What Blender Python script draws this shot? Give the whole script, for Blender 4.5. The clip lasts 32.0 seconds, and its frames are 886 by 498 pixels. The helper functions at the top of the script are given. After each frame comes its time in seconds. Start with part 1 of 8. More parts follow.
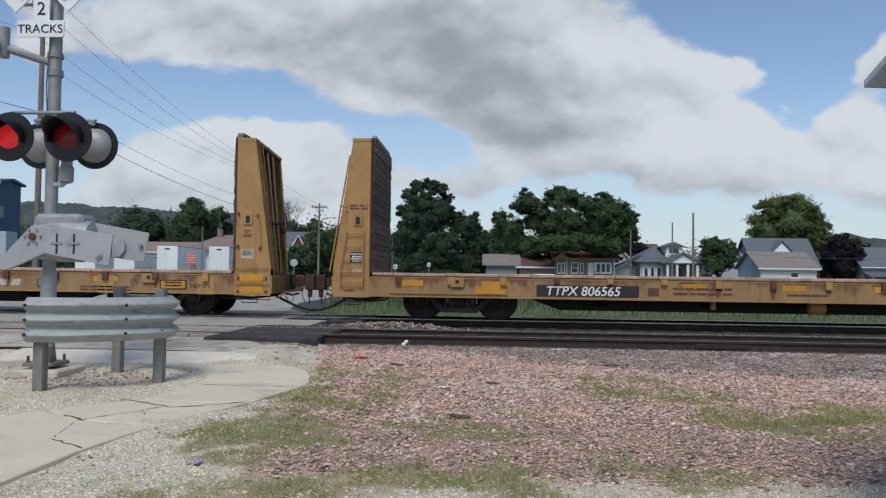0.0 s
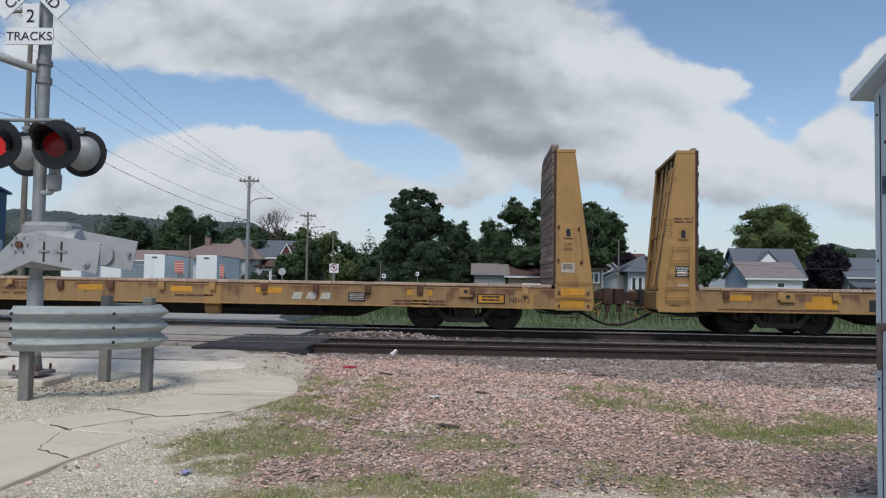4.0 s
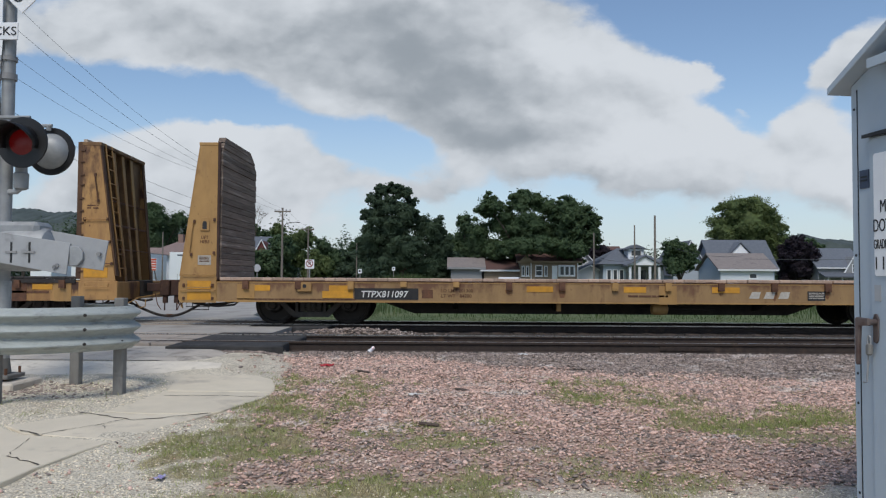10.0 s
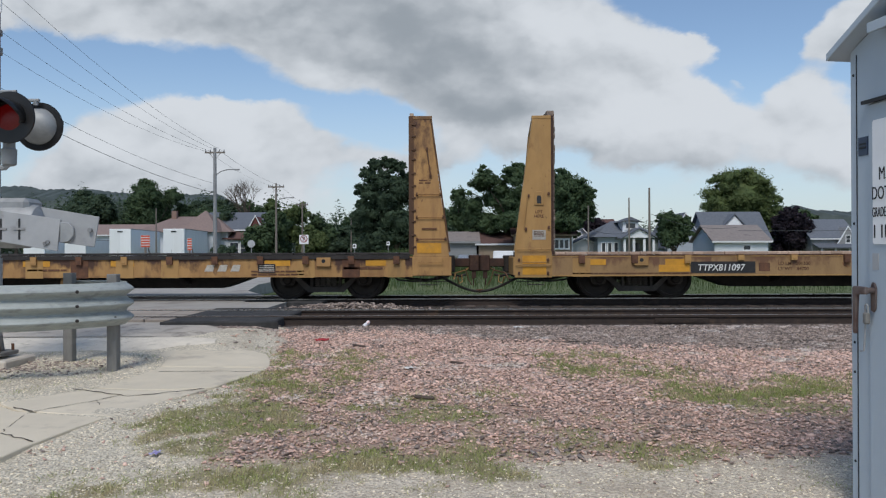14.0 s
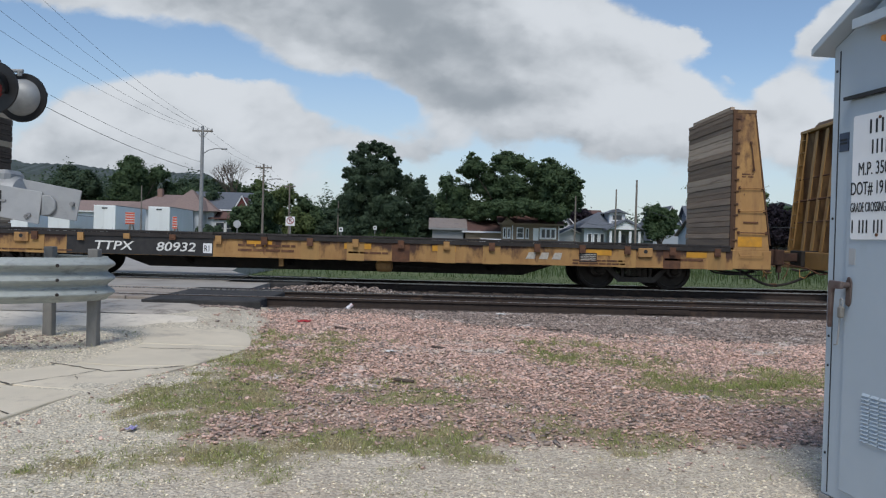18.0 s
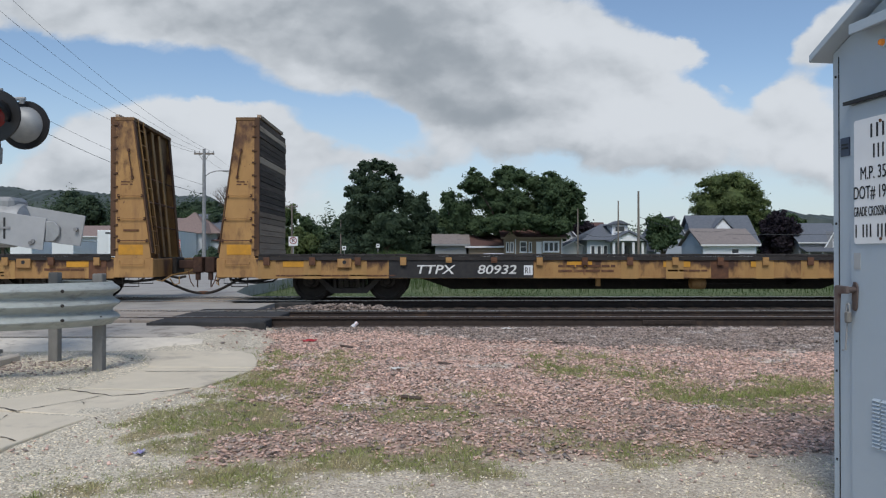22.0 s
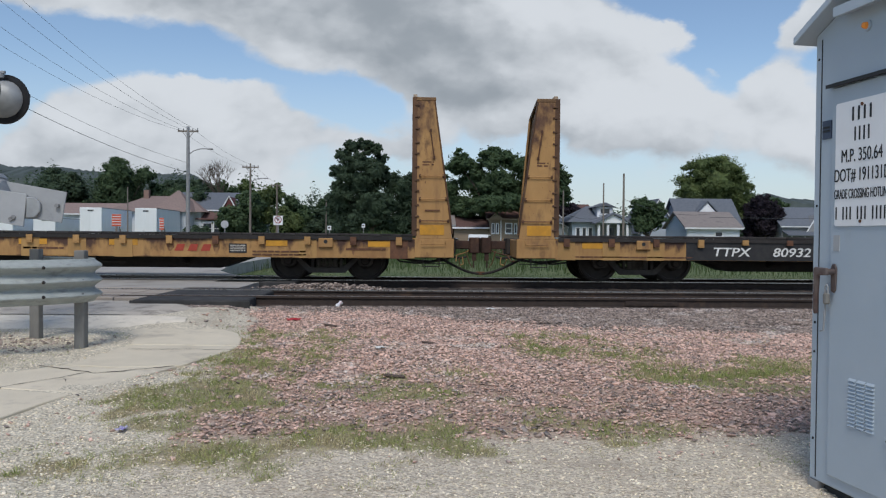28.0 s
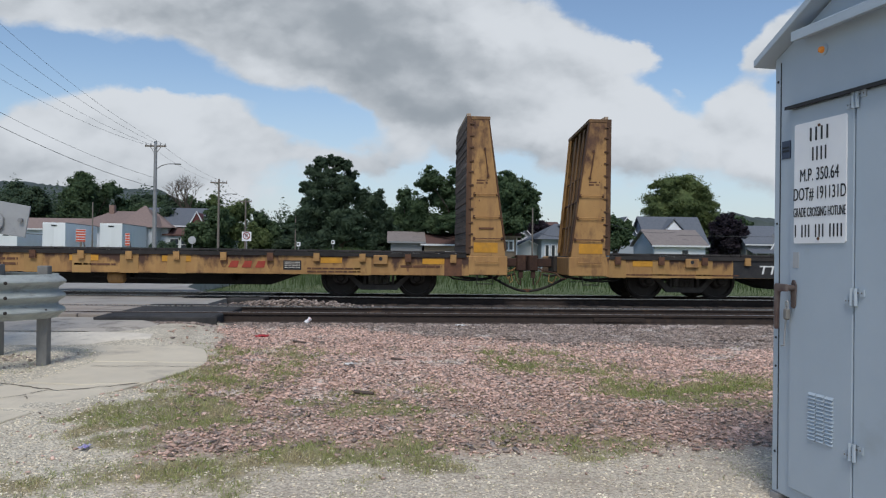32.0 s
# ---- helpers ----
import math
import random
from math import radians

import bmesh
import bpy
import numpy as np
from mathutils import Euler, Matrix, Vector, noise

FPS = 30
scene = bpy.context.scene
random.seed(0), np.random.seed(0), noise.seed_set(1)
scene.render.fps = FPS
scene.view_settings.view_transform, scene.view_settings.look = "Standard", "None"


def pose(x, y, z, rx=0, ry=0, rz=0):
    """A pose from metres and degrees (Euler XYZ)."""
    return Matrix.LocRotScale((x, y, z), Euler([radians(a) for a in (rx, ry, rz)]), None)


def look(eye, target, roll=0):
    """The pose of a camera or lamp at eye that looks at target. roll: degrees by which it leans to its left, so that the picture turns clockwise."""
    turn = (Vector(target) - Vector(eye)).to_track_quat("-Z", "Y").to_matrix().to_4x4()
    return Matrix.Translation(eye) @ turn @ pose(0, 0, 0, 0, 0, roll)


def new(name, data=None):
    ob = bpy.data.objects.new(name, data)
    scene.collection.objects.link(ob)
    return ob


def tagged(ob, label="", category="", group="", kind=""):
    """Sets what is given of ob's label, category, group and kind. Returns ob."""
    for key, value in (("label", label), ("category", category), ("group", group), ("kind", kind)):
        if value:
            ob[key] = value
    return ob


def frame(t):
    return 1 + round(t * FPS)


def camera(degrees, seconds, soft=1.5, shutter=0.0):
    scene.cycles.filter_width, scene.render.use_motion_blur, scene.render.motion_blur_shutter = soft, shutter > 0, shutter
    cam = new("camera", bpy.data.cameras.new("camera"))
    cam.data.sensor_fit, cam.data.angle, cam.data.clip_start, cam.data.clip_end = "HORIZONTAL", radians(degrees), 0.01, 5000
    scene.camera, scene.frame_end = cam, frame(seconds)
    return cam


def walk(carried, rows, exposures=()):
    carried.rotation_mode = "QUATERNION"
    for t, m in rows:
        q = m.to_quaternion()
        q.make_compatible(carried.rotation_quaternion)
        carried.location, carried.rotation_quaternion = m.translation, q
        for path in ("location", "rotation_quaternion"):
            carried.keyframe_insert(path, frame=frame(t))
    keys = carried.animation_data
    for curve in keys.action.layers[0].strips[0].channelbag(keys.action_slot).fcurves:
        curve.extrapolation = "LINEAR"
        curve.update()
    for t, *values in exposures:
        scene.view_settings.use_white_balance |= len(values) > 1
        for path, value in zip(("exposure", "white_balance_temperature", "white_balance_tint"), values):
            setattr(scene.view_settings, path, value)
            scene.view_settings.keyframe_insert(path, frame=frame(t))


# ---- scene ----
cam = camera(60.2, 32.0, 1.2)
PATH = [
    (0, (1.34, -13.424, 1.087), (1.226, -11.428, 1.152), 0.8),
    (0.5, (1.331, -13.413, 1.092), (1.22, -11.417, 1.155), 1.1),
    (1, (1.318, -13.411, 1.081), (1.213, -11.415, 1.149), 1.5),
    (1.5, (1.326, -13.423, 1.08), (1.227, -11.427, 1.157), 1.9),
    (2, (1.33, -13.434, 1.083), (1.237, -11.438, 1.169), 2.2),
    (2.5, (1.324, -13.437, 1.086), (1.235, -11.441, 1.181), 2.2),
    (3, (1.333, -13.442, 1.09), (1.242, -11.446, 1.191), 1.8),
    (3.5, (1.324, -13.444, 1.088), (1.231, -11.448, 1.188), 1.2),
    (5.5, (1.345, -13.399, 1.093), (1.277, -11.4, 1.11), 0.7),
    (6, (1.349, -13.419, 1.097), (1.284, -11.42, 1.093), 0.9),
    (6.5, (1.322, -13.388, 1.108), (1.263, -11.388, 1.1), 0.9),
    (7, (1.251, -13.339, 1.116), (1.203, -11.34, 1.11), 0.7),
    (7.5, (1.246, -13.361, 1.117), (1.207, -11.361, 1.114), 0.5),
    (8, (1.27, -13.369, 1.113), (1.235, -11.369, 1.117), 0.5),
    (8.5, (1.279, -13.367, 1.12), (1.242, -11.367, 1.135), 0.5),
    (9, (1.285, -13.362, 1.116), (1.245, -11.362, 1.149), 0.5),
    (9.5, (1.296, -13.358, 1.11), (1.261, -11.359, 1.167), 0.4),
    (10, (1.306, -13.372, 1.118), (1.285, -11.373, 1.193), 0.3),
    (10.5, (1.297, -13.363, 1.108), (1.294, -11.365, 1.188), 0.1),
    (11, (1.307, -13.351, 1.105), (1.319, -11.352, 1.18), -0.2),
    (11.5, (1.306, -13.354, 1.113), (1.327, -11.355, 1.173), -0.4),
    (12, (1.315, -13.349, 1.104), (1.337, -11.35, 1.153), -0.7),
    (12.5, (1.308, -13.334, 1.107), (1.327, -11.335, 1.142), -0.7),
    (13, (1.31, -13.328, 1.106), (1.322, -11.329, 1.135), -0.5),
    (13.5, (1.314, -13.327, 1.106), (1.317, -11.328, 1.124), -0.3),
    (14, (1.309, -13.315, 1.105), (1.302, -11.315, 1.113), -0.2),
    (14.5, (1.324, -13.299, 1.096), (1.308, -11.299, 1.091), -0.4),
    (16.5, (1.331, -13.323, 1.091), (1.33, -11.323, 1.06), 0.4),
    (17, (1.316, -13.306, 1.076), (1.328, -11.306, 1.044), 0.9),
    (17.5, (1.325, -13.323, 1.098), (1.346, -11.323, 1.064), 1.4),
    (18, (1.34, -13.32, 1.085), (1.368, -11.321, 1.058), 1.5),
    (18.5, (1.331, -13.324, 1.091), (1.364, -11.324, 1.075), 1.5),
    (19, (1.337, -13.337, 1.086), (1.374, -11.338, 1.082), 1.3),
    (19.5, (1.335, -13.324, 1.089), (1.373, -11.325, 1.093), 1.1),
    (20, (1.346, -13.332, 1.086), (1.383, -11.332, 1.096), 0.7),
    (20.5, (1.342, -13.34, 1.09), (1.376, -11.341, 1.1), 0.5),
    (21, (1.35, -13.332, 1.089), (1.378, -11.332, 1.099), 0.2),
    (21.5, (1.34, -13.318, 1.081), (1.364, -11.318, 1.094), 0.1),
    (22, (1.336, -13.321, 1.08), (1.355, -11.321, 1.095), 0.0),
    (22.5, (1.351, -13.318, 1.08), (1.363, -11.318, 1.093), -0.1),
    (23, (1.346, -13.301, 1.075), (1.353, -11.301, 1.08), -0.2),
    (23.5, (1.346, -13.302, 1.078), (1.354, -11.302, 1.069), -0.3),
    (24, (1.351, -13.3, 1.072), (1.363, -11.301, 1.049), -0.2),
    (24.5, (1.354, -13.32, 1.069), (1.376, -11.321, 1.038), -0.1),
    (25, (1.344, -13.311, 1.07), (1.373, -11.312, 1.036), 0.2),
    (25.5, (1.348, -13.325, 1.068), (1.38, -11.325, 1.033), 0.5),
    (27.5, (1.345, -13.317, 1.067), (1.395, -11.318, 1.031), 0.6),
    (28, (1.346, -13.325, 1.068), (1.403, -11.326, 1.033), 0.5),
    (28.5, (1.346, -13.32, 1.065), (1.41, -11.322, 1.038), 0.4),
    (29, (1.353, -13.341, 1.068), (1.422, -11.342, 1.054), 0.4),
    (29.5, (1.347, -13.331, 1.07), (1.423, -11.332, 1.071), 0.6),
    (30, (1.344, -13.348, 1.065), (1.429, -11.35, 1.078), 0.7),
    (30.5, (1.344, -13.338, 1.06), (1.442, -11.341, 1.079), 0.8),
    (31, (1.354, -13.362, 1.06), (1.467, -11.365, 1.078), 0.9),
    (31.5, (1.348, -13.358, 1.064), (1.474, -11.362, 1.077), 0.8),
    (32, (1.348, -13.357, 1.062), (1.483, -11.362, 1.072), 0.7),
]
walk(cam, [(t, look(eye, target, roll)) for t, eye, target, roll in PATH])

# ---- light and sky ----
SUN_EL, SUN_AZ = 54.0, 190.0      # degrees; azimuth clockwise from +y


def make_world():
    w = bpy.data.worlds.new("sky")
    scene.world = w
    w.use_nodes = True
    nt = w.node_tree
    nt.nodes.clear()
    N, L = nt.nodes, nt.links

    def put(sock, v):
        if isinstance(v, (int, float)):
            sock.default_value = v
        elif isinstance(v, (tuple, list)):
            sock.default_value = v
        else:
            L.new(v, sock)

    def M(op, a, b=0.0, c=None, clamp=False):
        n = N.new("ShaderNodeMath")
        n.operation, n.use_clamp = op, clamp
        put(n.inputs[0], a), put(n.inputs[1], b)
        if c is not None:
            put(n.inputs[2], c)
        return n.outputs[0]

    def noise_at(vec, scale, detail, rough=0.55):
        n = N.new("ShaderNodeTexNoise")
        L.new(vec, n.inputs["Vector"])
        n.inputs["Scale"].default_value, n.inputs["Detail"].default_value, n.inputs["Roughness"].default_value = scale, detail, rough
        return n

    def smooth(x, lo, hi):
        n = N.new("ShaderNodeMapRange")
        n.interpolation_type = "SMOOTHSTEP"
        put(n.inputs[0], x)
        n.inputs[1].default_value, n.inputs[2].default_value = lo, hi
        return n.outputs[0]

    def blend(f, a, b):
        n = N.new("ShaderNodeMix")
        n.data_type = "RGBA"
        put(n.inputs[0], f), put(n.inputs[6], a), put(n.inputs[7], b)
        return n.outputs[2]

    tc = N.new("ShaderNodeTexCoord")
    sep = N.new("ShaderNodeSeparateXYZ")
    L.new(tc.outputs["Generated"], sep.inputs[0])
    dx, dy, dz = sep.outputs
    ahead = M("ADD", M("ABSOLUTE", dy), 0.08)
    u0, v0 = M("DIVIDE", dx, ahead), M("DIVIDE", dz, ahead)
    flat = N.new("ShaderNodeCombineXYZ")
    put(flat.inputs[0], u0), put(flat.inputs[1], M("MULTIPLY", v0, 1.5))
    warp = noise_at(flat.outputs[0], 5.0, 6.0, 0.6)
    ws = N.new("ShaderNodeSeparateColor")
    L.new(warp.outputs["Color"], ws.inputs[0])
    u = M("ADD", u0, M("MULTIPLY", M("SUBTRACT", ws.outputs[0], 0.5), 0.13))
    v = M("ADD", v0, M("MULTIPLY", M("SUBTRACT", ws.outputs[1], 0.5), 0.09))

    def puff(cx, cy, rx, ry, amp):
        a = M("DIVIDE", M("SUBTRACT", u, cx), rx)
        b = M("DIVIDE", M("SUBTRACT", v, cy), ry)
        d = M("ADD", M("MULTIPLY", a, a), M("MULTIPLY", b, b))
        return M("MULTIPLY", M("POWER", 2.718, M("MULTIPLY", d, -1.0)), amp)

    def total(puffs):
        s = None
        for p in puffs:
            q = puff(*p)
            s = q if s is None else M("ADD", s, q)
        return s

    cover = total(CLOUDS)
    billow = noise_at(flat.outputs[0], 7.5, 8.0, 0.55)
    fine = M("MULTIPLY", M("SUBTRACT", billow.outputs[0], 0.5), 1.0)
    high = M("MULTIPLY", smooth(v0, 0.42, 0.75), 0.5)
    lift = N.new("ShaderNodeVectorMath")
    lift.operation = "ADD"
    L.new(flat.outputs[0], lift.inputs[0])
    lift.inputs[1].default_value = (0.012, 0.045, 0.0)
    relief = M("MULTIPLY", M("SUBTRACT", noise_at(lift.outputs[0], 7.5, 8.0, 0.55).outputs[0], billow.outputs[0]), 2.4)
    heads = []
    for shift in ((0.0, 0.0, 0.0), (0.010, 0.035, 0.0)):
        at = N.new("ShaderNodeVectorMath")
        at.operation = "MULTIPLY_ADD"
        L.new(warp.outputs["Color"], at.inputs[0])
        at.inputs[1].default_value = (0.10, 0.10, 0.0)
        mv = N.new("ShaderNodeVectorMath")
        mv.operation = "ADD"
        L.new(flat.outputs[0], mv.inputs[0])
        mv.inputs[1].default_value = shift
        L.new(mv.outputs[0], at.inputs[2])
        vo = N.new("ShaderNodeTexVoronoi")
        vo.feature = "SMOOTH_F1"
        vo.inputs["Scale"].default_value, vo.inputs["Detail"].default_value, vo.inputs["Roughness"].default_value, vo.inputs["Smoothness"].default_value = 9.0, 3.0, 0.5, 0.6
        L.new(at.outputs[0], vo.inputs["Vector"])
        heads.append(vo.outputs["Distance"])
    fine = M("ADD", fine, M("MULTIPLY", M("SUBTRACT", 0.56, heads[0]), 0.5))
    relief = M("ADD", relief, M("MULTIPLY", M("SUBTRACT", heads[0], heads[1]), 1.6))
    dens = M("ADD", M("ADD", cover, fine), high)
    mask = smooth(dens, 0.34, 0.74)
    # thin veil of haze near the horizon
    veil = M("MULTIPLY", M("SUBTRACT", 1.0, smooth(v0, 0.0, 0.24)), 0.72)
    drift = M("MULTIPLY", M("SUBTRACT", noise_at(flat.outputs[0], 3.6, 4.0, 0.5).outputs[0], 0.5), 0.7)
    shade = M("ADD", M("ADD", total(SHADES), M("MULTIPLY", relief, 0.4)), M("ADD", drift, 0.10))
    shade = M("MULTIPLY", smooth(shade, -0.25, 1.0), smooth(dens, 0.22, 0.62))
    sky = N.new("ShaderNodeTexSky")
    sky.sky_type, sky.sun_disc = "NISHITA", False
    sky.sun_elevation, sky.sun_rotation = radians(SUN_EL), radians(SUN_AZ)
    sky.dust_density, sky.ozone_density, sky.air_density = 0.3, 2.2, 1.0
    dim = N.new("ShaderNodeVectorMath")
    dim.operation = "SCALE"
    L.new(sky.outputs[0], dim.inputs[0])
    dim.inputs["Scale"].default_value = SKY_STRENGTH
    hue = N.new("ShaderNodeHueSaturation")
    hue.inputs["Saturation"].default_value = 1.0
    L.new(dim.outputs[0], hue.inputs["Color"])
    base = blend(veil, hue.outputs[0], (0.48, 0.56, 0.64, 1))
    cloud = blend(shade, (0.655, 0.695, 0.745, 1), (0.305, 0.345, 0.39, 1))
    col = blend(mask, base, cloud)
    bg = N.new("ShaderNodeBackground")
    L.new(col, bg.inputs[0])
    bg.inputs[1].default_value = 1.0
    out = N.new("ShaderNodeOutputWorld")
    L.new(bg.outputs[0], out.inputs[0])


SKY_STRENGTH = 0.125
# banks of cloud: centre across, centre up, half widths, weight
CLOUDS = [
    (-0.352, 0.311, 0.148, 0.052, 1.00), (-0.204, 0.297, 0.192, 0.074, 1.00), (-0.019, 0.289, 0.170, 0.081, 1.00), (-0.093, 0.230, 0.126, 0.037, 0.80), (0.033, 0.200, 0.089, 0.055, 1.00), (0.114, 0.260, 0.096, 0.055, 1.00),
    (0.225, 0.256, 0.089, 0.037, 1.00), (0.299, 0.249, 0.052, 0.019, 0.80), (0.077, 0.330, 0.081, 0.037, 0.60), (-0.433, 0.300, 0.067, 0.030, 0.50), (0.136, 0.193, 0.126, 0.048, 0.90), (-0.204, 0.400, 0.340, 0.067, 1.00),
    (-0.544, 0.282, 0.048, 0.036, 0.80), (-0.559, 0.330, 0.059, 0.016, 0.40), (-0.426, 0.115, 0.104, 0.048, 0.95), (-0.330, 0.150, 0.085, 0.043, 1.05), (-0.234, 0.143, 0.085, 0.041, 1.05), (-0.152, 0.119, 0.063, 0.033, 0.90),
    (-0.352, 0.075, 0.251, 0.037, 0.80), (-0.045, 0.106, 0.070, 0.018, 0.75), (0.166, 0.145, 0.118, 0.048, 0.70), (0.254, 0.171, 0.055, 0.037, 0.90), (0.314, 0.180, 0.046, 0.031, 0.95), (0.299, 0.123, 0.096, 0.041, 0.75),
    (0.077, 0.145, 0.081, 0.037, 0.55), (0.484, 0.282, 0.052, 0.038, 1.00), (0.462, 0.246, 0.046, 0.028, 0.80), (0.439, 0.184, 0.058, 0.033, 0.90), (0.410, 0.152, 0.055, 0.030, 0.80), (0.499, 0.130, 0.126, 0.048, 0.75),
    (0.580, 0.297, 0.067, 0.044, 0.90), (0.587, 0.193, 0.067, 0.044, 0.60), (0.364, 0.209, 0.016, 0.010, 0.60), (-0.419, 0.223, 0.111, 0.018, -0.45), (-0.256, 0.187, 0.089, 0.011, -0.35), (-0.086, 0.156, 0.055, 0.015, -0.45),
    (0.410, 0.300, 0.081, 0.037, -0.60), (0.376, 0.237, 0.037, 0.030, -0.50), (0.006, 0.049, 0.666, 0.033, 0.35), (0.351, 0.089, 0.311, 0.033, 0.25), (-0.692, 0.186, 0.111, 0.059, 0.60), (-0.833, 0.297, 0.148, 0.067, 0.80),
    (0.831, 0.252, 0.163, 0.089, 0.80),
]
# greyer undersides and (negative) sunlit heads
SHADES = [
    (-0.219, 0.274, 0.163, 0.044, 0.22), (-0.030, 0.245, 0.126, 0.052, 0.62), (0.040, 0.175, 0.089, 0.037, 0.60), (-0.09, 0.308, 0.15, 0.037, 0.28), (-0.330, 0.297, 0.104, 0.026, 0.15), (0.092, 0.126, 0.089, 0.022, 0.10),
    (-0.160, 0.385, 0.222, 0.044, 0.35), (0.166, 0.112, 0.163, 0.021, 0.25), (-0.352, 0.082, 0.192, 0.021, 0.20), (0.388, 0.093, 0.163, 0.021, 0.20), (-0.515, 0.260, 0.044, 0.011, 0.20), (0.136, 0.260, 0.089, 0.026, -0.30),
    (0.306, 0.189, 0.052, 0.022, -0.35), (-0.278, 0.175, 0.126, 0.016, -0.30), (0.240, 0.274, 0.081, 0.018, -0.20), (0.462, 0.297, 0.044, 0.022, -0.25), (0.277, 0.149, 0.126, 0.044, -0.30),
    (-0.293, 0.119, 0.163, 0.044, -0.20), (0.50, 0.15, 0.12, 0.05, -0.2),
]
make_world()

sun = new("sun", bpy.data.lights.new("sun", "SUN"))
sun.data.energy, sun.data.angle, sun.data.color = 2.25, radians(24), (1.0, 0.955, 0.89)
sun.matrix_world = look((0, 0, 0), (-math.sin(radians(SUN_AZ)) * math.cos(radians(SUN_EL)), -math.cos(radians(SUN_AZ)) * math.cos(radians(SUN_EL)), -math.sin(radians(SUN_EL))))


# ---- materials ----
def mat(name, base, second=None, rough=0.7, metal=0.0, scale=6.0, stain=None, stain_at=0.62, stain_scale=2.0, bump=0.15, bump_scale=60.0, piece=0.12,
        streak=(1, 1, 1), drip=None, island=False, glow=None, spec=0.4, soft=0.07, run=None):
    """Two-tone surface with stains, fine relief and a little variation from piece to piece."""
    m = bpy.data.materials.new(name)
    m.use_nodes = True
    N, L = m.node_tree.nodes, m.node_tree.links
    b = N["Principled BSDF"]
    tc = N.new("ShaderNodeTexCoord")
    mp = N.new("ShaderNodeMapping")
    mp.inputs["Scale"].default_value = streak
    L.new(tc.outputs["Object"], mp.inputs[0])

    def nz(sc, det=6.0, vec=None):
        n = N.new("ShaderNodeTexNoise")
        n.inputs["Scale"].default_value, n.inputs["Detail"].default_value, n.inputs["Roughness"].default_value = sc, det, 0.62
        L.new(vec or mp.outputs[0], n.inputs["Vector"])
        return n.outputs[0]

    def mix(f, a, c, mode="MIX"):
        n = N.new("ShaderNodeMix")
        n.data_type, n.blend_type = "RGBA", mode
        for s, val in ((n.inputs[0], f), (n.inputs[6], a), (n.inputs[7], c)):
            if isinstance(val, (int, float)):
                s.default_value = val
            elif isinstance(val, tuple):
                s.default_value = (*val, 1)
            else:
                L.new(val, s)
        return n.outputs[2]

    def ramp(x, lo, hi):
        n = N.new("ShaderNodeMapRange")
        n.inputs[1].default_value, n.inputs[2].default_value = lo, hi
        L.new(x, n.inputs[0])
        return n.outputs[0]

    second = second or tuple(c * 0.72 for c in base)
    col = mix(ramp(nz(scale), 0.35, 0.65), base, second)
    if stain:
        col = mix(ramp(nz(stain_scale, 9.0), stain_at - soft, stain_at + soft), col, stain)
    if drip:
        dm = N.new("ShaderNodeMapping")
        dm.inputs["Scale"].default_value = (2.6, 2.6, 0.5)
        L.new(tc.outputs["Object"], dm.inputs[0])
        col = mix(ramp(nz(1.6, 9.0, dm.outputs[0]), 0.52, 0.84), col, drip)
        col = mix(ramp(nz(22.0, 4.0), 0.66, 0.74), col, tuple(c * 0.6 for c in drip))
    if run:
        # rust that runs down from an upper edge: colour, height where it fades, height of the edge
        rc, z0, z1 = run
        xyz = N.new("ShaderNodeSeparateXYZ")
        L.new(tc.outputs["Object"], xyz.inputs[0])
        up = N.new("ShaderNodeMapRange")
        up.inputs[1].default_value, up.inputs[2].default_value, up.inputs[3].default_value, up.inputs[4].default_value = z0, z1, -0.12, 0.16
        L.new(xyz.outputs[2], up.inputs[0])
        rm = N.new("ShaderNodeMapping")
        rm.inputs["Scale"].default_value = (1.3, 1.3, 0.7)
        L.new(tc.outputs["Object"], rm.inputs[0])
        ad = N.new("ShaderNodeMath")
        L.new(nz(2.0, 9.0, rm.outputs[0]), ad.inputs[0])
        L.new(up.outputs[0], ad.inputs[1])
        col = mix(ramp(ad.outputs[0], 0.52, 0.66), col, rc)
    if island:
        g = N.new("ShaderNodeNewGeometry")
        r = g.outputs["Random Per Island"]
    else:
        r = N.new("ShaderNodeObjectInfo").outputs["Random"]
    v = N.new("ShaderNodeMapRange")
    v.inputs[3].default_value, v.inputs[4].default_value = 1 - piece, 1 + piece
    L.new(r, v.inputs[0])
    hs = N.new("ShaderNodeHueSaturation")
    L.new(v.outputs[0], hs.inputs["Value"])
    L.new(col, hs.inputs["Color"])
    L.new(hs.outputs[0], b.inputs["Base Color"])
    rg = N.new("ShaderNodeMapRange")
    rg.inputs[3].default_value, rg.inputs[4].default_value = max(0.05, rough - 0.12), min(1, rough + 0.12)
    L.new(nz(scale * 3), rg.inputs[0])
    L.new(rg.outputs[0], b.inputs["Roughness"])
    b.inputs["Metallic"].default_value = metal
    b.inputs["Specular IOR Level"].default_value = spec
    if bump:
        bp = N.new("ShaderNodeBump")
        bp.inputs["Strength"].default_value, bp.inputs["Distance"].default_value = bump, 0.02
        L.new(nz(bump_scale), bp.inputs["Height"])
        L.new(bp.outputs[0], b.inputs["Normal"])
    if glow:
        b.inputs["Emission Color"].default_value, b.inputs["Emission Strength"].default_value = (*glow[:3], 1), glow[3]
    return m


